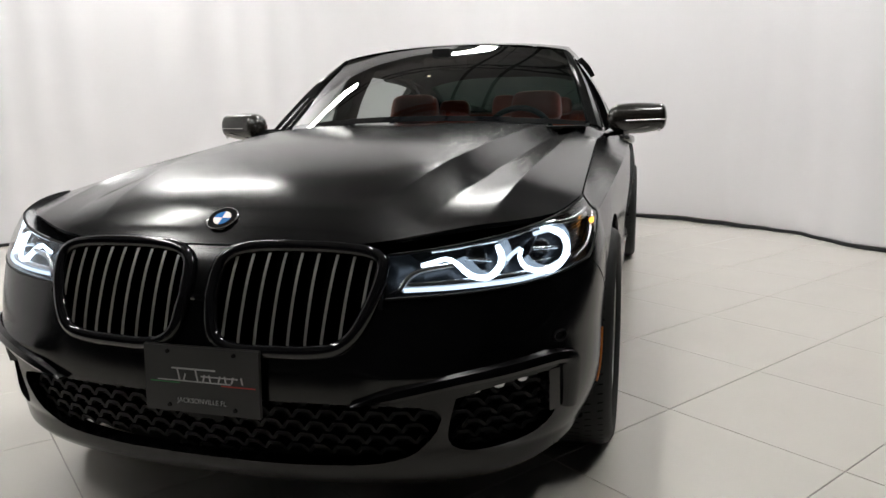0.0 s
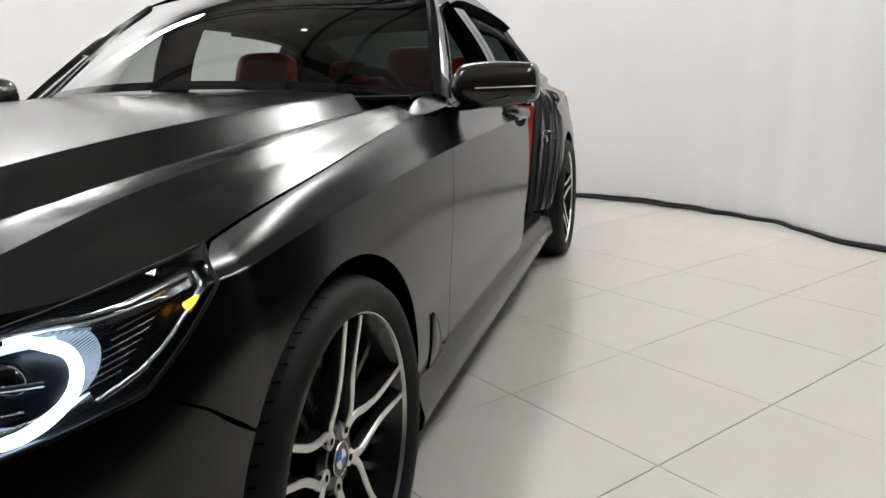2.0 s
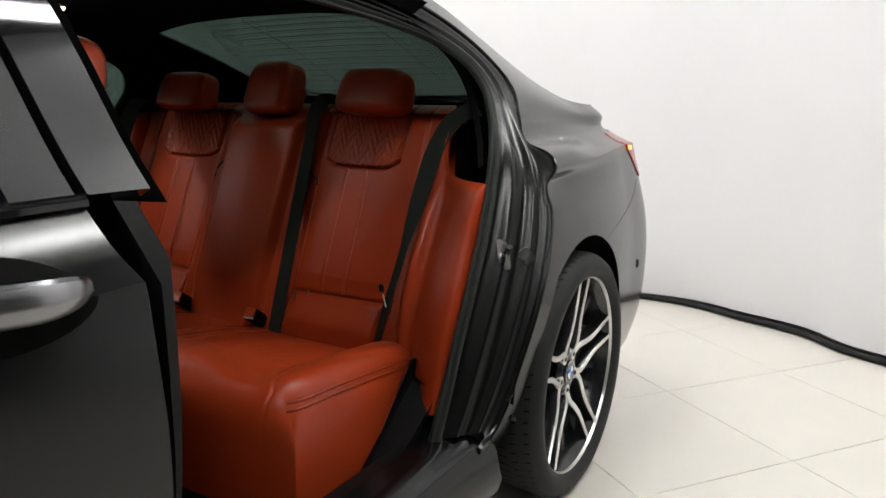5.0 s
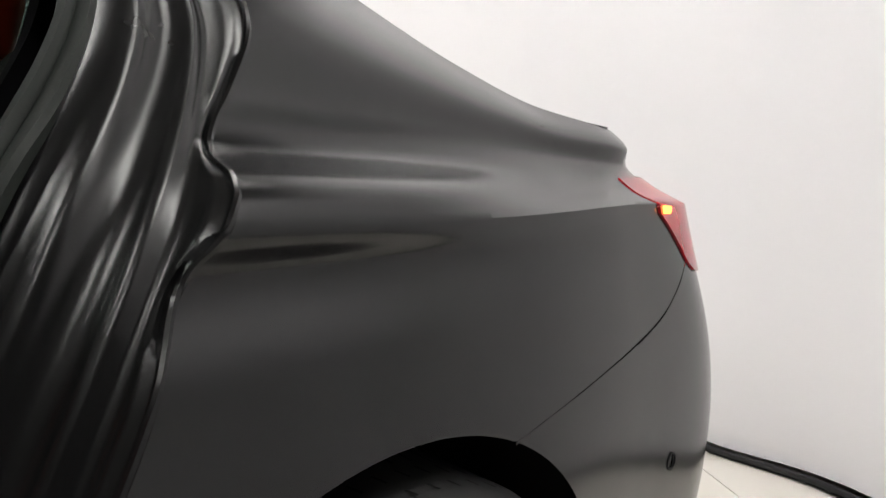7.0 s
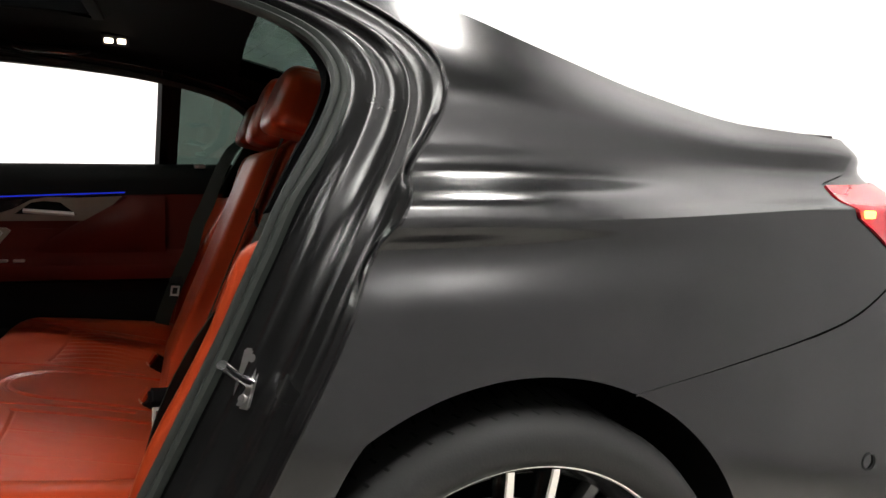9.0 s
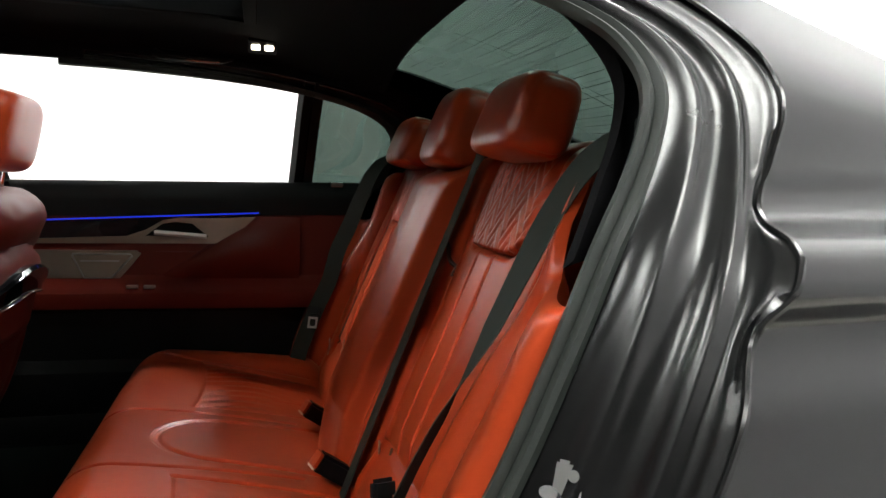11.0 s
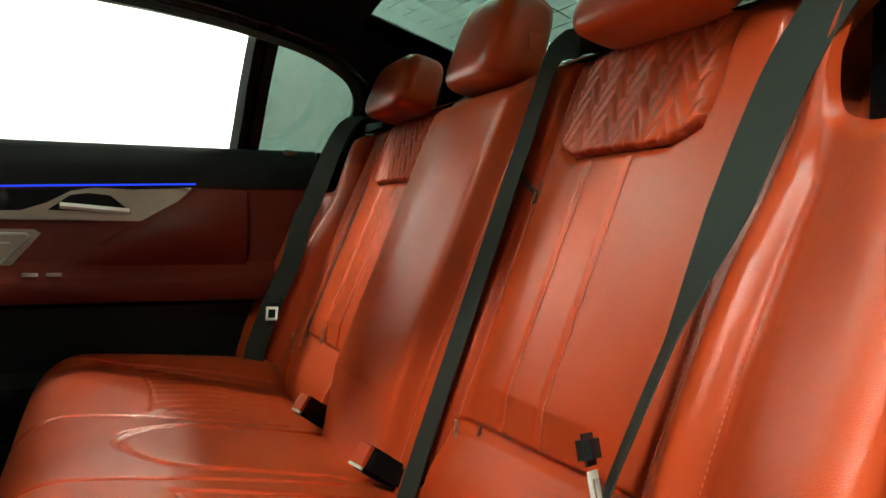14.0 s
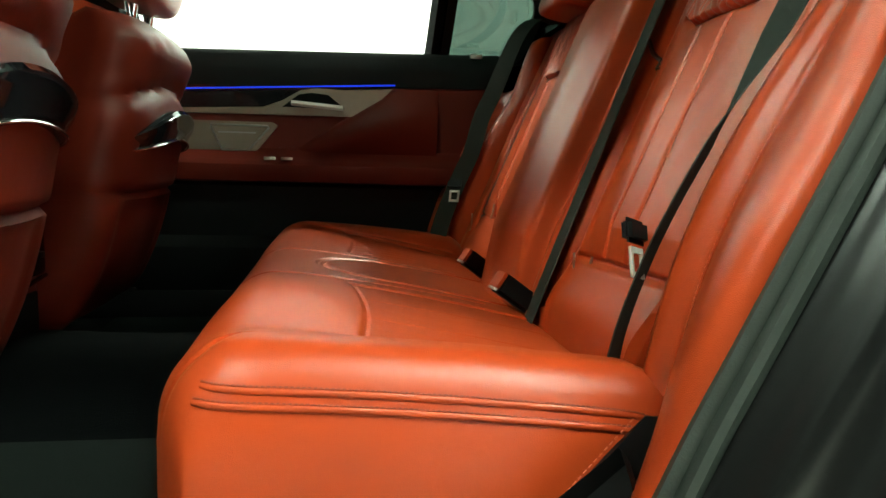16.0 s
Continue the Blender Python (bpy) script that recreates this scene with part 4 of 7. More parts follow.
xz = np.dstack([np.sign(full[..., 0]) * w0 * np.sin(np.clip(np.abs(full[..., 0]), 0, 1) * np.pi / 2) ** (2 / NOSE_N), full[..., 1]])
keep = full[..., 0]


def bumper_place(p):
    s = nose_x(p[..., 0], p[..., 1])
    s = np.where(np.abs(keep) > 0.80, keep, s)
    P = nose(s, p[..., 1])
    z, x = p[..., 1], np.abs(p[..., 0])
    swell = 0.010 * np.exp(-(((z - 0.47) / 0.03) ** 2)) * np.clip((x - 0.42) / 0.1, 0, 1) * np.clip((0.90 - x) / 0.1, 0, 1)
    lipz = 0.03 * np.clip((0.26 - z) / 0.05, 0, 1)
    P[..., 1] -= swell + lipz
    return P


pierced("front_bumper", xz, bumper_place, [KIDNEY, KIDNEY * flip, INTAKE, VENT, VENT * flip], PAINT, car, cell=0.0075, lip=0.05)
P = np.stack([np.stack([np.linspace(-0.88, 0.88, 30), np.full(30, 0.13) + 0.42 * np.abs(np.linspace(-1, 1, 30)) ** 3, np.full(30, z)], 1) for z in (0.20, 0.45, 0.75)], 1)
sheet("nose_backing", P, VOID, car, fold=0)

# Kidney grilles with upright bars.
for sgn in (1, -1):
    ring = at_front(KIDNEY * np.array([sgn, 1]), 0.004)
    ring = np.vstack([ring, ring[:1]])[:-1]
    frame_ob = tube("kidney_grille", ring, 0.017, GLOSS, car, "gloss black grille frame with dark chrome bars", closed=True, n=10, up=(0, 1, 0), flat=0.9)
    for k in range(9):
        x = 0.082 + 0.0425 * k
        zs = np.linspace(0.515, 0.76, 60)
        ok = inside(KIDNEY, np.stack([np.full(60, x), zs], 1))
        if not ok.any():
            continue
        z0, z1 = zs[ok][0] + 0.004, zs[ok][-1] - 0.004
        zz = np.linspace(z0, z1, 14)
        lean = (zz - 0.62) * (0.02 if x < 0.3 else 0.06)
        c = at_front(np.stack([np.full(14, sgn * x) + sgn * lean, zz], 1), -0.004)
        prof = [(-0.0045, 0.004), (-0.003, -0.003), (0.003, -0.003), (0.0045, 0.004), (0.003, 0.05), (-0.003, 0.05)]
        B = np.stack([c + np.array([dx, dy, 0]) for dx, dy in prof], 1)
        sheet("bar", B, DARKCHROME, frame_ob, fold=0, wrap_v=True)
        # A pale strip paints the bright reflection along the bar's front.
        sheet("bar_glint", np.stack([c + np.array([dx, -0.0055, 0]) for dx in (-0.0033, 0.0033)], 1), BARGLINT, frame_ob, fold=0.002)
box("front_camera", (0.014, 0.02, 0.014), (0, 0.036, 0.638), GLOSS, car, bevel=0.005)


# Mesh in the lower openings: rows of flattened cells.
def mesh_grille(x0, x1, z0, z1, poly, step, depth, sgn=1):
    verts, faces = [], []
    rowh = step * 0.55
    for r in range(int((z1 - z0) / rowh) + 1):
        z = z0 + r * rowh
        for c in range(int((x1 - x0) / step) + 1):
            x = x0 + c * step + (r % 2) * step / 2
            pts = [(x - step * 0.5, z - rowh * 0.30), (x - step * 0.25, z + rowh * 0.30), (x + step * 0.25, z + rowh * 0.30), (x + step * 0.5, z - rowh * 0.30)]
            if not inside(poly, np.array([[x, z]]))[0]:
                continue
            for (xa, za), (xb, zb) in zip(pts, pts[1:]):
                p = at_front(np.array([(xa, za), (xb, zb)]))
                d = np.array(p[1] - p[0])
                n = np.array([-d[2], 0, d[0]]) / (np.hypot(d[0], d[2]) + 1e-9) * 0.0045
                base = len(verts)
                for q in (p[0], p[1]):
                    for off, dep in ((-1, depth), (1, depth), (1, depth + 0.03), (-1, depth + 0.03)):
                        verts.append((sgn * (q[0] + off * n[0]), q[1] + dep, q[2] + off * n[2]))
                faces += [(base + i, base + (i + 1) % 4, base + 4 + (i + 1) % 4, base + 4 + i) for i in range(4)]
    me = bpy.data.meshes.new("grille_mesh")
    me.from_pydata(verts, [], faces)
    return me


link("lower_grille", mesh_grille(-0.60, 0.60, 0.236, 0.41, INTAKE, 0.058, 0.028), PLASTIC, car, smooth=0)
for sgn in (1, -1):
    link("side_grille", mesh_grille(0.61, 0.85, 0.278, 0.44, VENT, 0.05, 0.035, sgn), PLASTIC, car, smooth=0)
    # Bright-edged blade round the side opening and the small lamps in it.
    blade = curve((0.40, 0.408), (0.50, 0.432), (0.62, 0.458), (0.74, 0.474), (0.83, 0.482), (0.862, 0.470), (0.868, 0.42), (0.862, 0.345), n=60)
    c = at_front(blade * np.array([sgn, 1]), 0.016)
    t = np.gradient(blade, axis=0)
    nrm = np.stack([t[:, 1], -t[:, 0]], 1) / np.linalg.norm(t, axis=1)[:, None]
    width = np.interp(np.linspace(0, 1, 60), (0, 0.15, 0.7, 1), (0.004, 0.016, 0.020, 0.013))[:, None]
    rowsb = []
    for a, l in ((-1.0, 0.006), (-0.7, 0.018), (0.2, 0.022), (0.75, 0.017), (1.0, 0.0)):
        rowsb.append(at_front((blade + nrm * width * a) * np.array([sgn, 1]), l))
    sheet("intake_blade", np.stack(rowsb, 1), PAINT, car, fold=0.006)
    fin = np.stack([at_front(np.array([(sgn * (0.835 + dx), z) for z in np.linspace(0.345, 0.452, 12)]), l) for dx, l in ((-0.012, -0.03), (-0.010, 0.004), (0.010, 0.006), (0.016, -0.01))], 1)
    sheet("intake_fin", fin, GLOSS, car, fold=0.004)
    for k in range(3):
        p = at_front(np.array([(sgn * (0.685 + 0.05 * k), 0.425 + 0.006 * k)]), -0.03)[0]
        bm = bmesh.new()
        bmesh.ops.create_uvsphere(bm, u_segments=16, v_segments=8, radius=0.020, matrix=pose(*p) @ Matrix.Diagonal((1, 0.5, 0.75, 1)))
        part("fog_lens", bm, REFLECT, car)
    a = np.linspace(0, 2 * np.pi, 20, endpoint=False)
    pts = at_front(np.stack([sgn * (0.846 + 0.012 * np.cos(a)), 0.528 + 0.013 * np.sin(a)], 1), 0.002)
    tube("parking_sensor", pts, 0.003, PLASTIC, car, closed=True, n=6, up=(0, 1, 0))

# Badge roundel on the bonnet.
def roundel(name, m, r, parent):
    bm = bmesh.new()
    bmesh.ops.create_cone(bm, cap_ends=True, segments=40, radius1=r, radius2=r * 0.96, depth=0.006, matrix=m)
    ob = part(name, bm, GLOSS, parent, "round badge with blue and white quarters")
    ring = [m @ Vector((r * 0.98 * math.cos(a), r * 0.98 * math.sin(a), 0.003)) for a in np.linspace(0, 2 * np.pi, 40, endpoint=False)]
    tube("bezel", np.array(ring), r * 0.035, CHROME, ob, closed=True, n=6, up=tuple(m.to_3x3() @ Vector((0, 0, 1))))
    for k in range(4):
        bm = bmesh.new()
        pts = [(0, 0)] + [(0.58 * r * math.cos(a), 0.58 * r * math.sin(a)) for a in np.linspace(k * np.pi / 2, (k + 1) * np.pi / 2, 10)]
        lo = [bm.verts.new(m @ Vector((x, y, 0.003))) for x, y in pts]
        hi = [bm.verts.new(m @ Vector((x, y, 0.0045))) for x, y in pts]
        bm.faces.new(hi)
        for i in range(len(pts)):
            j = (i + 1) % len(pts)
            bm.faces.new((lo[i], lo[j], hi[j], hi[i]))
        part("quarter", bm, BLUE if k % 2 else WHITE, ob, smooth=0)
    return ob


n = Vector((0, zc(0.15) - zc(0.20), 0.05)).normalized()
m = Matrix.Translation((0, 0.178, float(zc(0.178)) + 0.003)) @ n.to_track_quat("Z", "Y").to_matrix().to_4x4()
roundel("badge", m, 0.041, car)

# Number-plate holder with a dealer's plate.
PM = pose(0.036, -0.012, 0.448, 86, 0, 0)
bm = bmesh.new()
bmesh.ops.create_cube(bm, size=1, matrix=PM @ Matrix.Diagonal((0.318, 0.165, 0.008, 1)))
bmesh.ops.bevel(bm, geom=bm.edges[:], offset=0.003, segments=2, affect="EDGES")
plate = part("dealer_plate", bm, PLATE, car, "black dealer plate with silver script")
box("plate_mount", (0.10, 0.05, 0.10), (0.036, 0.015, 0.40), PLASTIC, car)


def words(text, m, size, material, parent, shear=0.0, spacing=1.0):
    cu = bpy.data.curves.new("lettering", "FONT")
    cu.body, cu.size, cu.extrude, cu.shear, cu.align_x, cu.align_y, cu.space_character = text, size, 0.0006, shear, "CENTER", "CENTER", spacing
    tmp = new("lettering", cu)
    me = bpy.data.meshes.new_from_object(tmp.evaluated_get(bpy.context.evaluated_depsgraph_get()))
    bpy.data.objects.remove(tmp)
    me.transform(m)
    return link("lettering", me, material, parent, smooth=0)


words("JACKSONVILLE FL", PM @ pose(0.0, -0.052, 0.005), 0.017, GREYTXT, plate)
# The dealer's mark as plain strokes: a long double bar with short uprights.
for a, b, w, h, mt in ((-0.02, 0.026, 0.12, 0.004, GREYTXT), (-0.02, -0.004, 0.20, 0.003, GREYTXT), (-0.10, -0.009, 0.08, 0.003, GREENP), (0.10, -0.009, 0.09, 0.003, REDP), (0.05, 0.010, 0.10, 0.003, GREYTXT)):
    bm = bmesh.new()
    bmesh.ops.create_cube(bm, size=1, matrix=PM @ pose(a, b, 0.0046) @ Matrix.Diagonal((w, h, 0.001, 1)))
    part("mark", bm, mt, plate, smooth=0)
for k, x in enumerate((-0.062, -0.045, -0.012, 0.008, 0.024, 0.05, 0.066, 0.085, 0.11)):
    bm = bmesh.new()
    bmesh.ops.create_cube(bm, size=1, matrix=PM @ pose(x, 0.006 + 0.006 * (k in (0, 2)), 0.0046, 0, 0, (-18 if k % 2 else 12)) @ Matrix.Diagonal((0.004, 0.017 + 0.012 * (k in (0, 2)), 0.001, 1)))
    part("mark", bm, GREYTXT, plate, smooth=0)
for sx in (-1, 1):
    for sz in (-1, 1):
        bm = bmesh.new()
        bmesh.ops.create_cone(bm, cap_ends=True, segments=12, radius1=0.006, radius2=0.005, depth=0.004, matrix=PM @ pose(0.09 * sx, 0.066 * sz, 0.005))
        part("screw", bm, PLASTIC, plate)

# Headlamps: a dark bowl, two lit rings with projector lenses, light bars, and a clear cover.
def nose_sz(pts):
    """Lamp border points: (x, z) at the front, or (y, z) where z is followed by 'side'."""
    out = []
    for p in pts:
        out.append((float(nose_y(p[0], p[1])) if len(p) == 3 else float(nose_x(p[0], p[1])), p[1]))
    return np.array(out)


LOW = nose_sz([(0.470, 0.642), (0.60, 0.648), (0.72, 0.656), (0.82, 0.670), (0.885, 0.690), (0.405, 0.697, 1)])
TOP = nose_sz([(0.462, 0.735), (0.58, 0.748), (0.70, 0.768), (0.80, 0.795), (0.47, 0.822, 1), (0.585, 0.834, 1)])
INN = nose_sz([(0.470, 0.642), (0.462, 0.735)])
OUT = nose_sz([(0.405, 0.697, 1), (0.48, 0.745, 1), (0.55, 0.79, 1), (0.585, 0.834, 1)])
G = coons(resample(LOW, 60), resample(TOP, 60), resample(INN, 24), resample(OUT, 24))


def lamp_at(u, v, lift):
    i, j = u * (G.shape[0] - 1), v * (G.shape[1] - 1)
    a, b = int(min(i, G.shape[0] - 2)), int(min(j, G.shape[1] - 2))
    fu, fv = i - a, j - b
    q = (1 - fu) * (1 - fv) * G[a, b] + fu * (1 - fv) * G[a + 1, b] + (1 - fu) * fv * G[a, b + 1] + fu * fv * G[a + 1, b + 1]
    return nose(q[0], q[1], lift)


for sgn in (1, -1):
    S = np.array([sgn, 1, 1])
    cover = sheet("headlamp", nose(G[..., 0], G[..., 1], 0.001) * S, LENS, car, "clear headlamp with lit white daylight rings", fold=0.004)
    cover.visible_shadow = False
    shell = nose(G[..., 0], G[..., 1], 0.0)
    u = np.linspace(0, 1, 60)[:, None]
    v = np.linspace(0, 1, 24)[None]
    sink = 0.075 * np.clip(np.minimum(u, 1 - u) / 0.08, 0, 1) ** 0.5 * np.clip(np.minimum(v, 1 - v) / 0.12, 0, 1) ** 0.5
    bowl = shell + np.stack([-0.25 * sink, sink, 0 * sink], -1)
    sheet("bowl", (bowl + np.array([0, 0.003, 0])) * S, LAMPBOWL, cover, fold=0)
    border = np.vstack([shell[:, 0], shell[-1, 1:], shell[-2::-1, -1], shell[0, -2:0:-1]])
    tube("gasket", border * S, 0.0035, PLASTIC, cover, closed=True, n=6, up=(0, 1, 0))

    def line_at(pts, lift, n=30):
        q = curve(*pts, n=n)
        return np.array([lamp_at(a, b, lift) for a, b in q]) * S

    def ribbon(name, pts, lift, r, m, flat=1.0, n=30):
        return tube(name, line_at(pts, lift, n), r, m, cover, n=8, up=(0, 1, 0), flat=flat)

    left_arc = [(0.10, 0.66), (0.13, 0.70), (0.17, 0.74), (0.21, 0.62), (0.26, 0.40), (0.31, 0.26), (0.36, 0.22), (0.388, 0.36), (0.383, 0.56), (0.345, 0.82)]
    right_arc = [(0.46, 0.64), (0.47, 0.48), (0.53, 0.26), (0.64, 0.10), (0.725, 0.07), (0.77, 0.19), (0.75, 0.42), (0.68, 0.68), (0.60, 0.82), (0.54, 0.88)]
    for arc in (left_arc, right_arc):
        ribbon("light_guide", arc, -0.016, np.interp(np.linspace(0, 1, 50), (0, 0.2, 0.35, 0.9, 1), (0.0045, 0.006, 0.0072, 0.0085, 0.006)), DLED, 0.8, 50)
        # The ribbed side of the guide: narrow glowing slats that stand back from the bright edge.
        q = curve(*arc, n=66)[10:]
        verts, faces = [], []
        for (a0, b0), (a1, b1) in zip(q[:-1], q[1:]):
            mid_ = lambda k: (a0 + (a1 - a0) * k, b0 + (b1 - b0) * k)
            base = len(verts)
            for k in (0.12, 0.78):
                a, b = mid_(k)
                for da, db, lift in ((0.0, 0.0, -0.016), (0.046, 0.05, -0.024), (0.046, 0.05, -0.030), (0.0, 0.0, -0.024)):
                    verts.append(tuple(lamp_at(min(a + da, 0.98), min(b + db, 0.93), lift) * S))
            faces += [(base + c, base + (c + 1) % 4, base + 4 + (c + 1) % 4, base + 4 + c) for c in range(4)]
        me = bpy.data.meshes.new("guide_ribs")
        me.from_pydata(verts, [], faces)
        link("guide_ribs", me, LEDRIB, cover, smooth=0)
    for (ua, va), (ub, vb), cu, cv in (((0.25, 0.66), (0.345, 0.54), 0.305, 0.60), ((0.53, 0.57), (0.68, 0.46), 0.61, 0.50)):
        c = lamp_at(cu, cv, -0.045) * S
        bm = bmesh.new()
        bmesh.ops.create_uvsphere(bm, u_segments=20, v_segments=12, radius=0.030, matrix=pose(*c) @ Matrix.Diagonal((1, 0.6, 0.85, 1)))
        part("projector", bm, GLOSS, cover, "dark projector lens")
        ribbon("projector_bar", ((ua, va), ((ua + ub) / 2, (va + vb) / 2), (ub, vb)), -0.020, 0.0040, REFLECT, 0.7, 10)
        frame_pts = [(ua, va + 0.22), (ua - 0.005, va), (ua + 0.02, va - 0.22), (ub, vb - 0.18)]
        ribbon("projector_edge", frame_pts, -0.022, 0.0012, REFLECT, 1.0, 16)
    ribbon("light_bar", ((0.41, 0.50), (0.43, 0.60), (0.455, 0.66)), -0.018, 0.0050, DLEDSOFT, 1.0, 10)
    ribbon("light_bar", ((0.06, 0.14), (0.24, 0.11), (0.40, 0.09), (0.52, 0.06), (0.66, 0.06)), -0.012, 0.0050, DLEDSOFT)
    ribbon("lower_blade", ((0.05, 0.20), (0.24, 0.17), (0.40, 0.15), (0.55, 0.11), (0.72, 0.08), (0.86, 0.12)), -0.022, 0.010, REFLECT, 0.6)
    ribbon("corner_blade", ((0.045, 0.14), (0.075, 0.46), (0.115, 0.57), (0.20, 0.60)), -0.012, 0.0075, REFLECT)
    ribbon("eyebrow", ((0.12, 0.955), (0.35, 0.93), (0.52, 0.945), (0.71, 0.86), (0.94, 0.86)), -0.010, 0.0065, REFLECT, 0.6)
    strip = np.stack([np.array([lamp_at(a, b + db, lift) for a, b in curve((0.46, 0.86), (0.60, 0.83), (0.76, 0.72), (0.95, 0.74), n=30)]) * S for db, lift in ((0.0, -0.030), (0.05, -0.016), (0.12, -0.012))], 1)
    sheet("brow_reflector", strip, REFLECT, cover, fold=0.003)
    ribbon("brow_light", ((0.50, 0.84), (0.56, 0.835), (0.64, 0.80)), -0.014, 0.0050, DLEDSOFT, 0.6, 12)
    ribbon("edge_trim", ((0.86, 0.12), (0.94, 0.25), (0.965, 0.55), (0.965, 0.85)), -0.010, 0.0045, REFLECT)
    ribbon("turn_lamp", ((0.945, 0.66), (0.975, 0.68)), -0.008, 0.0060, AMBER, 0.8, 6)
    for k in range(7):
        ribbon("rib", ((0.80, 0.20 + 0.075 * k), (0.90, 0.24 + 0.075 * k)), -0.03, 0.0015, REFLECT, 1.0, 6)
    a = np.linspace(0, 1, 10)
    wedge = at_front(np.array([(0.462 - 0.016 * q, 0.62 + 0.12 * q) for q in a]), 0.003) * S
    tube("lamp_corner", wedge, 0.007, GLOSS, car, n=8, up=(0, 1, 0))


# ---- the car: wheels, mirrors, handles, side windows ----
def build_wheel():
    """A 21 inch wheel: outer face towards +x at x = 0."""
    root = new("wheel")
    root.parent = car
    tagged(root, "black alloy wheel with silver double spokes")
    a = np.linspace(0, 2 * np.pi, 72, endpoint=False)

    def lathe(name, prof, material, smooth=40):
        P = np.stack([np.stack([np.full(72, x), r * np.cos(a), r * np.sin(a)], 1) for x, r in prof], 0)
        return sheet(name, P, material, root, fold=0, wrap_v=True, smooth=smooth)

    lathe("tyre", [(-0.02, 0.276), (0.006, 0.282), (0.020, 0.300), (0.022, 0.318), (0.012, 0.336), (-0.004, 0.346), (-0.02, 0.351), (-0.20, 0.351), (-0.235, 0.34), (-0.245, 0.31), (-0.24, 0.276)], RUBBER)
    grooves, faces = [], []
    for k in range(72):
        t = 2 * np.pi * k / 72
        for x0, x1, dt in ((-0.002, -0.055, 0.035), (-0.07, -0.13, -0.02), (-0.145, -0.205, 0.03)):
            base = len(grooves)
            for x, off in ((x0, 0), (x1, dt)):
                for w in (-0.006, 0.006):
                    r = 0.3518 if x < -0.02 else 0.349
                    grooves.append((x, r * math.cos(t + off + w), r * math.sin(t + off + w)))
            faces.append((base, base + 1, base + 3, base + 2))
    me = bpy.data.meshes.new("tread")
    me.from_pydata(grooves, [], faces)
    link("tread", me, VOID, root, smooth=0)
    lathe("rim_lip", [(-0.012, 0.276), (-0.001, 0.2775), (0.003, 0.2795), (0.004, 0.283), (-0.003, 0.286), (-0.02, 0.284)], ALLOY)
    lathe("rim_barrel", [(-0.004, 0.2775), (-0.012, 0.272), (-0.03, 0.258), (-0.10, 0.245), (-0.20, 0.25), (-0.22, 0.275)], ALLOYDARK)
    lathe("brake_disc", [(-0.105, 0.06), (-0.10, 0.075), (-0.10, 0.185), (-0.118, 0.185), (-0.12, 0.06)], STEEL)
    box("brake_caliper", (0.05, 0.10, 0.15), (-0.075, 0.15, 0.02), PLASTIC, root, bevel=0.012)
    lathe("hub", [(-0.09, 0.07), (-0.045, 0.068), (-0.034, 0.055), (-0.034, 0.036), (-0.036, 0.0)], ALLOYDARK)

    def spoke(name, pts, x0, x1, w0, w1, depth, material):
        """A curved arm in the wheel's plane, from the rim to the hub."""
        p = curve(*pts, n=26)
        t = np.gradient(p, axis=0)
        t /= np.linalg.norm(t, axis=1)[:, None]
        nrm = np.stack([-t[:, 1], t[:, 0]], 1)
        r = np.linalg.norm(p, axis=1)
        x = np.interp(r, (0.05, 0.12, 0.27), (x1, x1 + 0.45 * (x0 - x1), x0))
        w = np.interp(r, (0.05, 0.12, 0.27), (w1, 0.7 * w1 + 0.3 * w0, w0))
        rings = []
        for off, dx in ((-1, -depth), (-1, -0.003), (-0.8, 0), (0.8, 0), (1, -0.003), (0.9, -depth)):
            q = p + nrm * (w * off / 2)[:, None]
            rings.append(np.stack([x + dx, q[:, 0], q[:, 1]], 1))
        return sheet(name, np.stack(rings, 1), material, root, fold=0, wrap_v=True)

    def polar(mid, r, off=0.0, turn=0.0):
        a = mid + turn
        return (r * math.cos(a) - off * math.sin(a), r * math.sin(a) + off * math.cos(a))

    for k in range(5):
        mid = radians(90 + 72 * k)
        for sg in (1, -1):
            arm = [polar(mid, 0.272, sg * 0.034), polar(mid, 0.215, sg * 0.030), polar(mid, 0.165, sg * 0.028), polar(mid, 0.122, sg * 0.034), polar(mid, 0.090, 0, sg * 0.50), polar(mid, 0.058, 0, sg * 0.60)]
            spoke("spoke", arm, -0.005, -0.036, 0.0145, 0.022, 0.036, ALLOYDARK)
            spoke("spoke_face", arm, -0.0025, -0.0335, 0.0120, 0.019, 0.002, ALLOY)
            back = [polar(mid, 0.262, sg * 0.034, radians(36)), polar(mid, 0.16, sg * 0.022, radians(36)), polar(mid, 0.07, sg * 0.012, radians(36))]
            spoke("back_spoke", back, -0.040, -0.070, 0.020, 0.016, 0.02, SPOKEGREY)
        hole = polar(mid, 0.056, 0, radians(36))
        bm = bmesh.new()
        bmesh.ops.create_cone(bm, cap_ends=True, segments=20, radius1=0.019, radius2=0.017, depth=0.014, matrix=pose(-0.040, hole[0], hole[1], 0, 90, 0))
        part("bolt_seat", bm, ALLOY, root)
        bm = bmesh.new()
        bmesh.ops.create_cone(bm, cap_ends=True, segments=12, radius1=0.0075, radius2=0.007, depth=0.012, matrix=pose(-0.037, hole[0], hole[1], 0, 90, 0))
        part("wheel_bolt", bm, VOID, root)
    roundel("hub_cap", pose(-0.031, 0, 0, 90, 0, 90), 0.033, root)
    return root


wheel = build_wheel()
wheel.matrix_basis = pose(0.938, FRONT_AXLE, WHEEL_Z, -8, 0, 0)
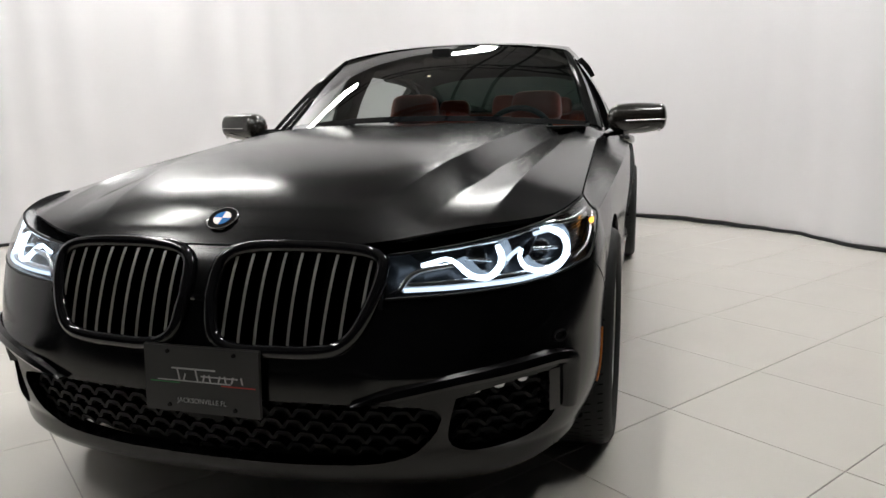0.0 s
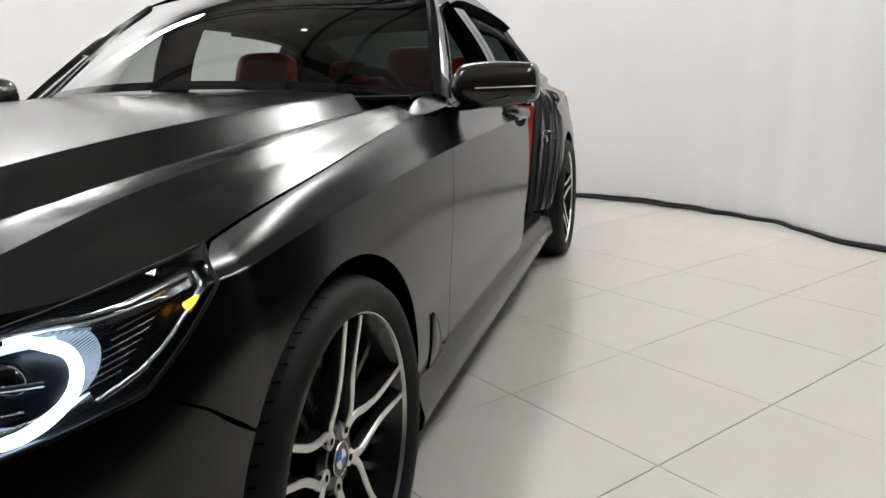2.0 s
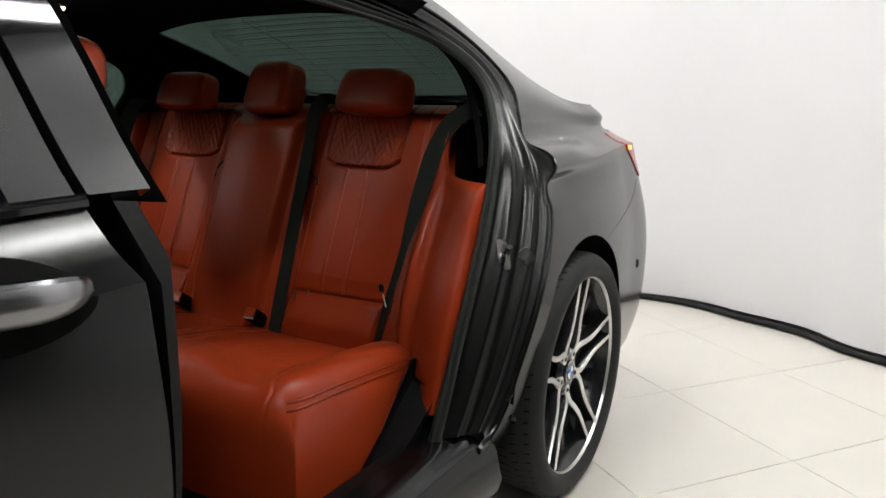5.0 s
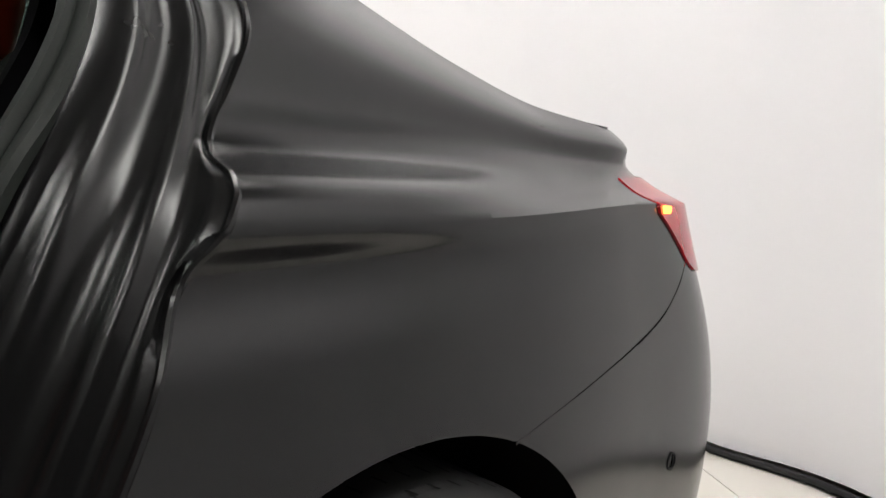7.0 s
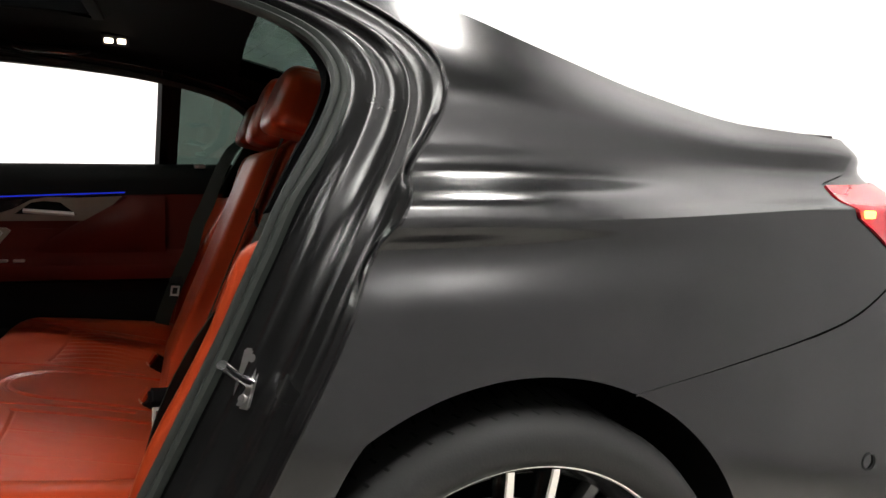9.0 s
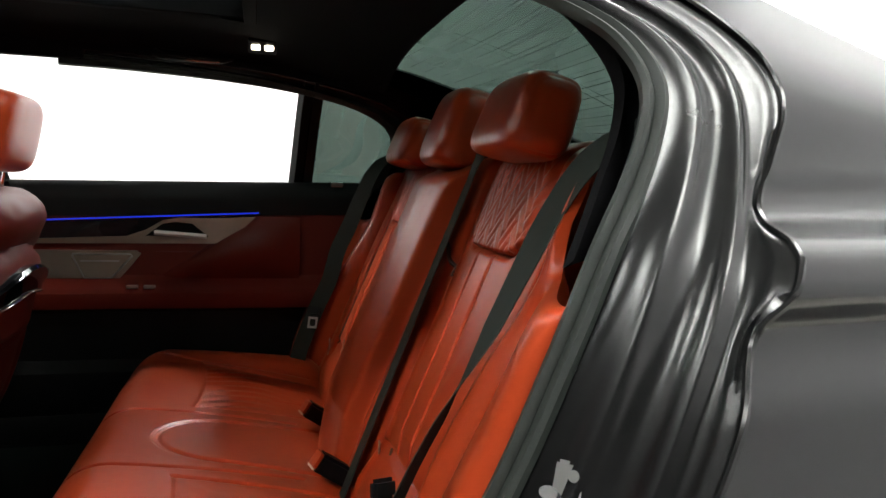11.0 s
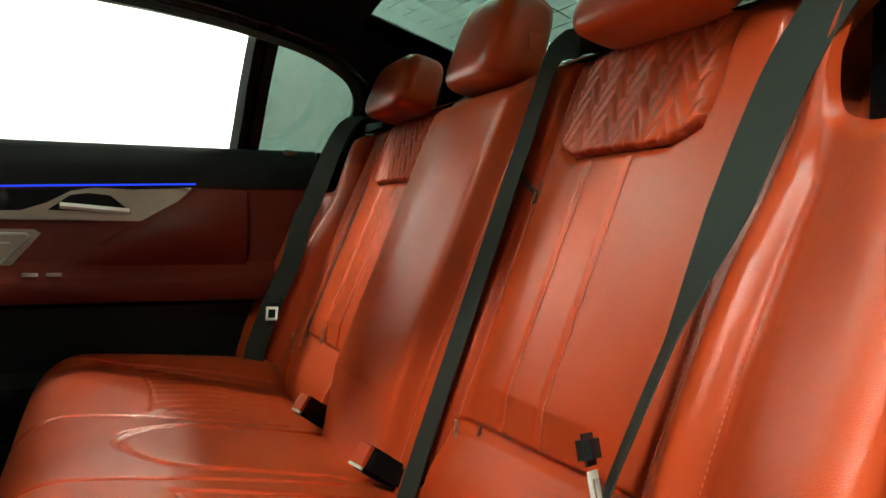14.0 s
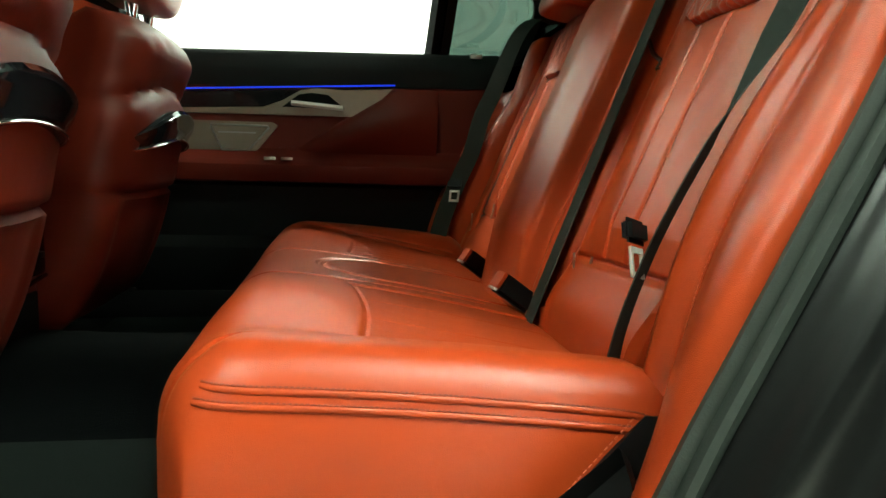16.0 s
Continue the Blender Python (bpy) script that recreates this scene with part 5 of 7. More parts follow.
for x, y, turn, spin in ((0.938, REAR_AXLE, 0, -3), (-0.938, FRONT_AXLE, 180, 20), (-0.938, REAR_AXLE, 180, 50)):
    copy_thing(wheel, pose(x, y, WHEEL_Z, 0, 0, turn) @ pose(0, 0, 0, spin, 0, 0))


# Door mirrors: a carbon cap over a dark housing on a blade foot.
def build_mirror(sgn):
    S = np.array([sgn, 1, 1])
    n, m = 44, 40
    u, v = np.meshgrid(np.linspace(0, 1, n), np.linspace(0, 2 * np.pi, m, endpoint=False), indexing="ij")
    w = np.clip(u, 0.0002, 0.9999)
    end = np.minimum((1 - (1 - np.clip(w / 0.22, 0, 1)) ** 2.4) ** 0.42, (1 - (1 - np.clip((1 - w) / 0.10, 0, 1)) ** 2.2) ** 0.45)
    up = 0.070 * end * (0.86 + 0.14 * np.sin(np.pi * w**0.8))
    down = 0.064 * end * (0.72 + 0.28 * np.sin(np.pi * w**0.9))
    deep = (0.092 - 0.030 * w) * end
    x, cy, cz = 0.860 + 0.255 * w, 1.880 + 0.060 * w, 1.030 + 0.004 * w
    se = lambda c, p: np.sign(c) * np.abs(c) ** p
    c, s = np.cos(v), np.sin(v)
    P = np.dstack([x, cy - deep * se(c, 0.85), cz + np.where(s > 0, up, down) * se(s, 0.80)])
    P[..., 1] = np.minimum(P[..., 1], cy + 0.050 - 0.032 * w)
    body = sheet("door_mirror", P * S, CARBON, car, "glossy carbon door mirror with a thin chrome line", fold=0, wrap_v=True)
    mid = np.dstack([x, cy, cz])
    cap = [q % m for q in range(m // 2 + 1)]
    sheet("mirror_cap", (mid + (P - mid) * 1.025)[:, cap] * S, CARBON, body, fold=0.003)
    tube("chrome_line", ((mid + (P - mid) * 1.03)[14:-1, 0] + np.array([0, 0, -0.004])) * S, 0.0022, STEEL, body, n=6)
    foot = np.stack([curve((0.825, 1.90, 0.972), (0.87, 1.90, 0.970), (0.93, 1.90, 0.976), (0.99, 1.905, 0.988), (1.04, 1.91, 1.00), n=20) + np.array([0, dy, dz]) for dy, dz in ((-0.062, 0.004), (-0.035, 0.012), (0.03, 0.012), (0.058, 0.0), (0.03, -0.012), (-0.04, -0.010))], 1)
    sheet("mirror_foot", foot * S, GLOSS, body, fold=0, wrap_v=True)
    bm = bmesh.new()
    bmesh.ops.create_cone(bm, cap_ends=True, segments=16, radius1=0.006, radius2=0.005, depth=0.010, matrix=pose(sgn * 1.083, 1.890, 0.985, 60, 0, 0))
    part("mirror_camera", bm, STEEL, body)


for sgn in (1, -1):
    build_mirror(sgn)


# Door handles, each over a flat black disc that paints the shade of its cup.
def build_handle(y0, z0, sgn):
    S = np.array([sgn, 1, 1])
    n = 40
    a = np.linspace(0, 2 * np.pi, n, endpoint=False)
    rings = []
    for f, d in ((1.0, 0.0004), (0.975, 0.0026), (0.93, 0.0016), (0.5, 0.0012), (0.05, 0.0012)):
        yz = np.stack([y0 + 0.124 * f * np.sign(np.cos(a)) * np.abs(np.cos(a)) ** 0.85, z0 + 0.044 * f * np.sin(a) - 0.006 * f * np.cos(a)], 1)
        rings.append(on_side(yz, d) * S)
    # The skin is not hollowed: the cup's shade is the disc's black colour.
    cup_shade = sheet("door_handle", np.stack(rings, 0), VOID, car, "satin black pull handle with a bright upper edge", fold=0, wrap_v=True)
    s = np.linspace(-1, 1, 28)
    yy = y0 + 0.004 + 0.116 * s
    zz = z0 + 0.010 - 0.009 * s - 0.010 * (1 - s**2) * 0.4
    xx = side(yy, zz) + 0.004 + 0.030 * (1 - np.abs(s) ** 3.5)
    w = 0.45 + 0.55 * np.clip(1 - np.abs(s) ** 5, 0, 1)
    prof = [(0.004, 0.021), (0.010, 0.012), (0.012, 0.0), (0.008, -0.012), (-0.002, -0.019), (-0.012, -0.014), (-0.012, 0.012), (-0.004, 0.022)]
    P = np.stack([np.stack([xx + dx * w, yy, zz + dz * w], 1) for dx, dz in prof], 1)
    sheet("grip", P * S, GRIP, cup_shade, fold=0, wrap_v=True)
    P = np.stack([np.stack([xx + dx * w, yy, zz + dz * w], 1) for dx, dz in ((-0.003, 0.0228), (0.003, 0.0225), (0.0062, 0.0185))], 1)
    sheet("grip_strip", P * S, DARKCHROME, cup_shade, fold=0.001)


build_handle(2.548, 0.917, 1)
build_handle(2.548, 0.917, -1)
build_handle(3.62, 0.945, -1)


# Side windows: black frames, gloss strips on the middle pillar, a bright-black line round them.
def greenhouse(sgn):
    S = np.array([sgn, 1, 1])
    yy = np.linspace(1.885, B_TOP, 40)
    zb = belt_z(yy)
    rows = np.stack([np.stack([side(yy, zb - 0.014) + d, yy, zb + h], 1) for d, h in ((0.001, -0.015), (0.006, -0.010), (0.006, -0.003), (0.0, 0.002), (-0.030, 0.003), (-0.035, -0.03))], 1)
    sheet("belt_strip", rows * S, GLOSS, car, fold=0)
    if sgn < 0:
        yy = np.linspace(B_TOP + 0.004, 4.02, 40)
        zb = belt_z(yy)
        rows = np.stack([np.stack([side(yy, zb - 0.014) + d, yy, zb + h], 1) for d, h in ((0.001, -0.015), (0.006, -0.010), (0.006, -0.003), (0.0, 0.002), (-0.030, 0.003), (-0.035, -0.03))], 1)
        sheet("belt_strip", rows * S, GLOSS, car, fold=0)
    # Frame of the front window.
    f = np.vstack([DLO_FRONT[2:], np.array([(side(y, z) - 0.002, y, z) for y, z in CANT[::-1] if 2.44 < y < 2.70])])
    inner = f + np.array([-0.012, 0.030, -0.030])
    inner[len(DLO_FRONT) :] = f[len(DLO_FRONT) :] + np.array([-0.004, 0.0, -0.036])
    inner = resample(inner, len(f))
    lipr = (f + inner) / 2 + np.array([0.004, 0, 0.0])
    sheet("window_frame", np.stack([f, lipr, inner, inner + np.array([-0.03, 0, 0])], 1) * S, PLASTIC, car, fold=0.004)
    tube("window_line", (f + np.array([0.004, 0, -0.004])) * S, 0.005, GLOSS, car, n=6)
    # Triangle at the mirror foot.
    tri = np.array([[(0.842, 1.86, 0.975), (0.842, 1.98, 0.99)], [(0.825, 1.96, 1.04), (0.835, 2.02, 1.00)], [(0.80, 2.03, 1.085), (0.815, 2.05, 1.06)]])
    sheet("mirror_triangle", tri * S, GLOSS, car, fold=0.01)
    # Pillar covers in gloss black between the windows.
    for y0, y1, t0, t1 in ((2.640, 2.708, 2.575, 2.640), (2.722, 2.80, 2.650, 2.725)):
        g = []
        for k in np.linspace(0, 1, 14):
            z = belt_z(2.7) + 0.001 + k * (1.375 - belt_z(2.7))
            a, b = y0 + (t0 - y0) * k, y1 + (t1 - y1) * k
            g.append([(side(q, z) + 0.004, q, z) for q in np.linspace(a, b, 6)])
        sheet("pillar_cover", np.array(g) * S, GLOSS, car, fold=0.02)
    # Solid pillar behind them.
    g = [[(side(2.7 - 0.06 * k, zz) - d, y0 - 0.07 * k, zz) for y0, d in ((2.63, 0.02), (2.66, 0.09), (2.80, 0.09), (2.83, 0.02))] for k, zz in ((kk, belt_z(2.7) - 0.02 + kk * (1.38 - belt_z(2.7))) for kk in np.linspace(0, 1, 8))]
    sheet("middle_pillar", np.array(g) * S, PLASTIC, car, fold=0)
    sheet("middle_pillar", np.array([[(side(2.74, max(z, 0.34)) - d, y, z) for y, d in ((2.76, 0.02), (2.775, 0.10), (2.85, 0.12), (2.66, 0.16))] for z in np.linspace(0.30, 1.0, 8)]) * S, PLASTIC, car, fold=0)


greenhouse(1)
greenhouse(-1)
# Far rear door: frame round its window, division bar and fixed quarter pane.
S = np.array([-1, 1, 1])
top = np.array([(y, z) for y, z in np.vstack([CANT[::-1], EDGE[::-1][1:]]) if y > 2.66 and z > 1.04 and y < 4.06])
top = resample(top[(top[:, 0] > 2.66)], 60)
f = on_side(top, -0.003)
cen = np.array([3.4, 1.15])
d = cen - top
d /= np.linalg.norm(d, axis=1)[:, None]
inn = top + d * 0.020
rows = np.stack([f, on_side((top + inn) / 2, 0.002), on_side(inn, -0.006), on_side(inn, -0.05)], 1)
sheet("window_frame", rows * S, PLASTIC, car, fold=0)
g = np.array([[(side(y0 + 0.02 * k, z) - dd, y0 + 0.025 * k, z) for y0, dd in ((3.585, 0.01), (3.60, 0.0), (3.645, 0.0), (3.655, 0.03))] for k, z in ((k, 1.00 + k * 0.335) for k in np.linspace(0, 1, 8))])
sheet("division_bar", g * S, PLASTIC, car, fold=0.03)
low = np.stack([np.linspace(3.625, 4.0, 20), np.linspace(1.006, 1.035, 20)], 1)
ed = curve((3.650, 1.328), (3.80, 1.300), (3.92, 1.255), (4.0, 1.20), (4.02, 1.15), (4.0, 1.055), n=20)
qg = coons(low, resample(ed[:14], 20), line((3.625, 1.006), (3.650, 1.328), n=12), line((4.0, 1.035), ed[13], n=12))
sheet("quarter_glass", on_side(qg, -0.016) * S, TINT, car, fold=0.003)


# ---- the car: door opening on the near side ----
SEAL_YZ = [(3.515, 0.33), (3.565, 0.43), (3.605, 0.52), (3.637, 0.585), (3.683, 0.68), (3.735, 0.79), (3.783, 0.90), (3.812, 0.965), (3.842, 1.02), (3.876, 1.085), (3.892, 1.13), (3.886, 1.165), (3.858, 1.20), (3.79, 1.234), (3.70, 1.258), (3.50, 1.287), (3.20, 1.307), (2.90, 1.312)]
seal_x = pchip((0.2, 0.75, 0.95, 1.05, 1.2, 1.31), (0.798, 0.802, 0.788, 0.758, 0.682, 0.607))
SEAL_LINE = curve(*[(float(seal_x(z)), y, z) for y, z in SEAL_YZ], n=140)
rim = np.vstack([EDGE, CANT[1:][CANT[1:, 0] > 2.86]])
rim = resample(rim, 140)
RIM_LINE = on_side(rim, -0.004)


def along(p):
    k = np.r_[0, np.cumsum(np.linalg.norm(np.diff(p, axis=0), axis=1))]
    return k / k[-1]


# Match the two lines by their turning points so that the pressed folds run evenly between them.
def matched(p, marks, n=140):
    k = along(p)
    q = np.interp(np.linspace(0, 1, n), np.linspace(0, 1, len(marks)), marks)
    q = np.convolve(np.r_[np.full(20, q[0]), q, np.full(20, q[-1])], np.hanning(37) / np.hanning(37).sum(), "same")[20:-20]
    return np.stack([np.interp(q, k, p[:, j]) for j in range(3)], 1)


def mark(p, z, rising=True):
    k = along(p)
    top = np.argmax(p[:, 1])
    i = np.argmin(np.abs(p[: top + 1, 2] - z)) if rising else top + np.argmin(np.abs(p[top:, 2] - z))
    return k[i]


ms = [0, mark(SEAL_LINE, 0.52), mark(SEAL_LINE, 0.79), mark(SEAL_LINE, 0.965), along(SEAL_LINE)[np.argmax(SEAL_LINE[:, 1])], mark(SEAL_LINE, 1.232, False), 1]
mr = [0, mark(RIM_LINE, 0.55), mark(RIM_LINE, 0.80), mark(RIM_LINE, 0.96), along(RIM_LINE)[np.argmax(RIM_LINE[:, 1])], mark(RIM_LINE, 1.273, False), 1]
A, B = matched(SEAL_LINE, ms), matched(RIM_LINE, mr)


def jamb(sgn):
    S = np.array([sgn, 1, 1])
    d = B - A
    t = np.gradient(A, axis=0)
    t /= np.linalg.norm(t, axis=1)[:, None]
    nrm = np.cross(d, t)
    nrm /= np.linalg.norm(nrm, axis=1)[:, None] + 1e-9
    nrm *= np.sign((nrm * np.array([0.5, -1, -0.3])).sum(1).mean())
    prof = [(0.03, 0.004), (0.10, -0.006), (0.20, -0.004), (0.30, 0.002), (0.36, 0.010), (0.41, 0.010), (0.46, 0.000), (0.55, -0.012), (0.64, -0.012), (0.70, -0.002), (0.74, 0.005), (0.78, 0.004), (0.83, -0.010), (0.88, -0.012), (0.92, -0.004), (0.955, 0.001), (0.98, -0.004), (1.0, 0.0)]
    win = np.hanning(43) / np.hanning(43).sum()
    soft = np.stack([np.convolve(np.r_[np.full(30, B[0, j]), B[:, j], np.full(30, B[-1, j])], win, "same")[30:-30] for j in range(3)], 1) - A
    P = np.stack([A + a * (soft + (d - soft) * np.clip((a - 0.86) / 0.12, 0, 1)) + nrm * h * 0.65 for a, h in prof], 1)
    sheet("door_jamb", P * S, JAMB, car, "pressed black door jamb", fold=0, smooth=70)
    lip = B + d / np.linalg.norm(d, axis=1)[:, None] * 0.002 + np.array([0.003, 0, 0])
    tube("jamb_edge", lip * S, 0.0035, JAMB, car, n=6)
    # Rubber seal: a fat bead and a flat wiper beside it.
    e = d / np.linalg.norm(d, axis=1)[:, None]
    ring = []
    for a, h in ((-0.008, -0.002), (-0.009, 0.008), (-0.004, 0.013), (0.002, 0.011), (0.005, 0.007), (0.008, 0.010), (0.014, 0.013), (0.020, 0.010), (0.022, 0.0), (0.018, -0.004)):
        ring.append(A + e * a + nrm * h)
    sheet("door_seal", np.stack(ring, 1) * S, SEAL, car, "grey-black rubber door seal", fold=0, wrap_v=True)


jamb(1)
jamb(-1)
# Striker on the jamb.
lat = np.array([0.838, 3.758, 0.752])
plate_m = pose(0.853, 3.759, 0.752, 0, 0, 45) @ pose(0, 0, 0, -22, 0, 0)
bm = bmesh.new()
bmesh.ops.create_cube(bm, size=1, matrix=plate_m @ Matrix.Diagonal((0.030, 0.006, 0.074, 1)))
bmesh.ops.bevel(bm, geom=bm.edges[:], offset=0.0028, segments=2, affect="EDGES")
striker = part("door_striker", bm, STEEL, car, "bright steel door striker")
loop = np.array([plate_m @ Vector(q) for q in ((0.002, 0.002, -0.004), (0.001, -0.016, -0.002), (0.0, -0.034, 0.004), (-0.001, -0.050, 0.009))])
tube("striker_pin", curve(*loop, n=20), np.interp(np.linspace(0, 1, 20), (0, 0.3, 0.8, 1), (0.012, 0.0075, 0.008, 0.0085)), CHROME, striker, n=12, flat=0.7)
for dz in (-0.025, 0.025):
    bm = bmesh.new()
    bmesh.ops.create_cone(bm, cap_ends=True, segments=16, radius1=0.006, radius2=0.005, depth=0.005, matrix=plate_m @ pose(0.004, -0.004, dz, 90, 0, 0))
    part("screw", bm, STEEL, striker)


# ---- the cabin ----
# Headliner with the sunroof opening, rear shelf, floor.
hy = np.linspace(2.30, 3.84, 50)
s = np.linspace(-1, 1, 50)


def liner_at(xy):
    x, y = xy[..., 0], xy[..., 1]
    ztop = pchip((2.2, 2.5, 2.8, 3.2, 3.5, 3.75, 4.0), (1.38, 1.415, 1.43, 1.428, 1.405, 1.370, 1.305))(y)
    return np.dstack([x, y, ztop - 0.085 * (np.abs(x) / 0.64) ** 3])


gx, gy = np.meshgrid(s * 0.64, hy, indexing="ij")
pierced("headliner", np.dstack([gx, gy]), liner_at, [np.array([(-0.36, 2.96), (0.36, 2.96), (0.36, 3.46), (-0.36, 3.46)])], HEADLINER, car, cell=0.02, lip=0.0)
box("sunroof_frame", (0.72, 0.03, 0.07), (0, 2.945, 1.44), HEADLINER, car)
box("sunroof_frame", (0.72, 0.03, 0.07), (0, 3.475, 1.425), HEADLINER, car)
for sgn in (1, -1):
    box("sunroof_frame", (0.03, 0.53, 0.06), (sgn * 0.375, 3.21, 1.435), HEADLINER, car)
    # Trim between headliner and window tops, and down the rear pillar.
    o = on_side(np.stack([np.linspace(2.45, 3.70, 40), np.interp(np.linspace(2.45, 3.70, 40), CANT[::-1, 0], CANT[::-1, 1]) - 0.036], 1), -0.04)
    i = liner_at(np.stack([np.full(40, 0.60), np.linspace(2.45, 3.80, 40)], 1)[None])[0]
    o, i = o * np.array([sgn, 1, 1]), i * np.array([sgn, 1, 1])
    sheet("roof_side_trim", np.stack([o + np.array([sgn * 0.05, 0, 0.03]), o, (o + i) / 2 + np.array([-sgn * 0.01, 0, -0.01]), i], 1), HEADLINER, car, fold=0)
    a = curve((0.66, 3.68, 1.30), (0.69, 3.86, 1.235), (0.715, 3.95, 1.17), (0.735, 3.96, 1.10), (0.755, 3.92, 1.045), (0.77, 3.84, 1.00), n=40) * np.array([sgn, 1, 1])
    if sgn > 0:
        a = curve((0.640, 3.66, 1.275), (0.640, 3.79, 1.242), (0.650, 3.845, 1.205), (0.668, 3.878, 1.15), (0.700, 3.862, 1.09), (0.738, 3.822, 1.02), (0.765, 3.785, 0.95), n=40)
    b = curve((0.56, 3.68, 1.345), (0.56, 3.95, 1.265), (0.57, 4.12, 1.20), (0.585, 4.25, 1.14), (0.60, 4.30, 1.10), (0.61, 4.25, 1.06), n=40) * np.array([sgn, 1, 1])
    sheet("rear_pillar_trim", np.stack([a + np.array([sgn * 0.012, 0.006, 0.01]), a, a * 0.6 + b * 0.4 + np.array([-sgn * 0.012, 0, 0]), b], 1), HEADLINER, car, fold=0)
sheet("parcel_shelf", np.array([[(x, y, z) for y, z in ((3.90, 1.075), (4.0, 1.085), (4.3, 1.075), (4.62, 1.085))] for x in np.linspace(-0.70, 0.70, 12)]), HEADLINER, car, fold=0)
sheet("cabin_floor", np.array([[(x, y, 0.27 + 0.13 * math.exp(-((x / 0.16) ** 4)) + 0.004 * math.sin(17 * x) * math.sin(13 * y)) for y in np.linspace(1.65, 3.75, 30)] for x in np.linspace(-0.80, 0.80, 60)]), CARPET, car, fold=0)
box("floor_mat", (0.46, 0.42, 0.018), (0.42, 2.98, 0.285), CARPETMAT, car, bevel=0.008)
box("floor_mat", (0.46, 0.42, 0.018), (-0.42, 2.98, 0.285), CARPETMAT, car, bevel=0.008)
box("cabin_rear_wall", (1.40, 0.03, 0.75), (0, 4.02, 0.70), VOID, car, bevel=0, rot=(-18, 0, 0))
box("sill_scuff_plate", (0.05, 0.9, 0.012), (0.775, 3.12, 0.345), PLASTIC, car, bevel=0.004)
for sgn in (1, -1):
    box("sill_trim", (0.06, 2.0, 0.09), (sgn * 0.765, 2.65, 0.305), PLASTIC, car, bevel=0.015)

# Rear bench: cushion.
def leather_cushion():
    def f(u, v):
        x = -0.678 + 1.356 * u
        y = 3.165 + 0.525 * v
        round_in = 0.055 * np.clip((np.abs(x) - 0.52) / 0.165, 0, 1) ** 2.2 * (1 - v)
        return np.dstack([x, y + round_in, 0.438 - 0.085 * v**1.6 * (1 - 0.5 * np.clip((np.abs(x) - 0.53) / 0.08, 0, 1))])

    def g(u, v):
        x, y = np.abs(-0.685 + 1.37 * u), 3.165 + 0.525 * v
        d = 0 * x
        bow = 3.352 + 0.35 * (x - 0.375) ** 2 * 0.0 + 0.012 * np.cos((x - 0.375) * 8)
        inn = (x > 0.185 - 0.05 * (y - 3.35)) & (x < 0.565)
        d = np.maximum(d, sunk(y - bow, 0.0036, 0.0042) * inn)
        xin, xout = 0.190 + 0.07 * (y - 3.35), 0.562 - 0.10 * (y - 3.35)
        d = np.maximum(d, sunk(x - xin, 0.0036, 0.0042) * (y > 3.345))
        d = np.maximum(d, sunk(x - xout, 0.0036, 0.0042) * (y > 3.345) * (y < 3.62))
        inside_ = (x > xin) & (x < xout) & (y > bow)
        for k in (0.30, 0.42):
            d = np.maximum(d, sunk(x - (k + 0.02 * (y - 3.35)), 0.004, 0.003) * inside_)
        d = np.maximum(d, inside_ * 0.002)
        d = np.maximum(d, sunk(x - 0.150, 0.004, 0.0042) * (y < 3.56))
        tongue = np.sqrt((x / 0.105) ** 2 + ((y - 3.42) / 0.115) ** 2)
        edge = np.where(y < 3.42, (tongue - 1) * 0.1, x - 0.105 - 0.08 * (y - 3.42))
        d = np.maximum(d, sunk(edge, 0.0035, 0.005) + sunk(edge - 0.007, 0.0025, 0.003) * (y < 3.60))
        run = 0.572 + 0.055 * np.clip((3.37 - y) / 0.17, 0, 1) ** 2
        d = np.maximum(d, sunk(x - run, 0.0032, 0.0036) * (y < 3.62))
        bulge = -0.014 * np.exp(-(((x - 0.375) / 0.13) ** 2)) * np.exp(-(((y - 3.27) / 0.08) ** 2)) - 0.012 * np.exp(-(((x - 0.62) / 0.05) ** 2))
        crease = 0.0011 * np.sin(150 * (x + 0.12 * y) + 9 * np.sin(14 * y)) * np.exp(-(((y - 3.42) / 0.07) ** 2)) * inside_ * np.where(u < 0.5, 1.5, 0.15)
        return d + bulge + crease

    ob = pad("rear_cushion", f, 0.108, LEATHER, car, "red leather rear bench cushion with stitched panels", n=520, m=230, depth=0.17, edge=(0.042, 0.17), power=2.3, groove=g, normal=(0, 0, 1))
    return f, ob


cush_f, cushion = leather_cushion()


def cushion_z(x, y):
    v = (y - 3.165) / 0.525
    u = (x + 0.685) / 1.37
    eu, ev = min(u, 1 - u) / 0.042, min(v, 1 - v) / 0.17
    p = 2.3
    rise = (1 - max(0, 1 - eu) ** p) ** (1 / p) * (1 - max(0, 1 - ev) ** p) ** (1 / p)
    return 0.435 - 0.085 * v**1.6 + 0.108 * rise


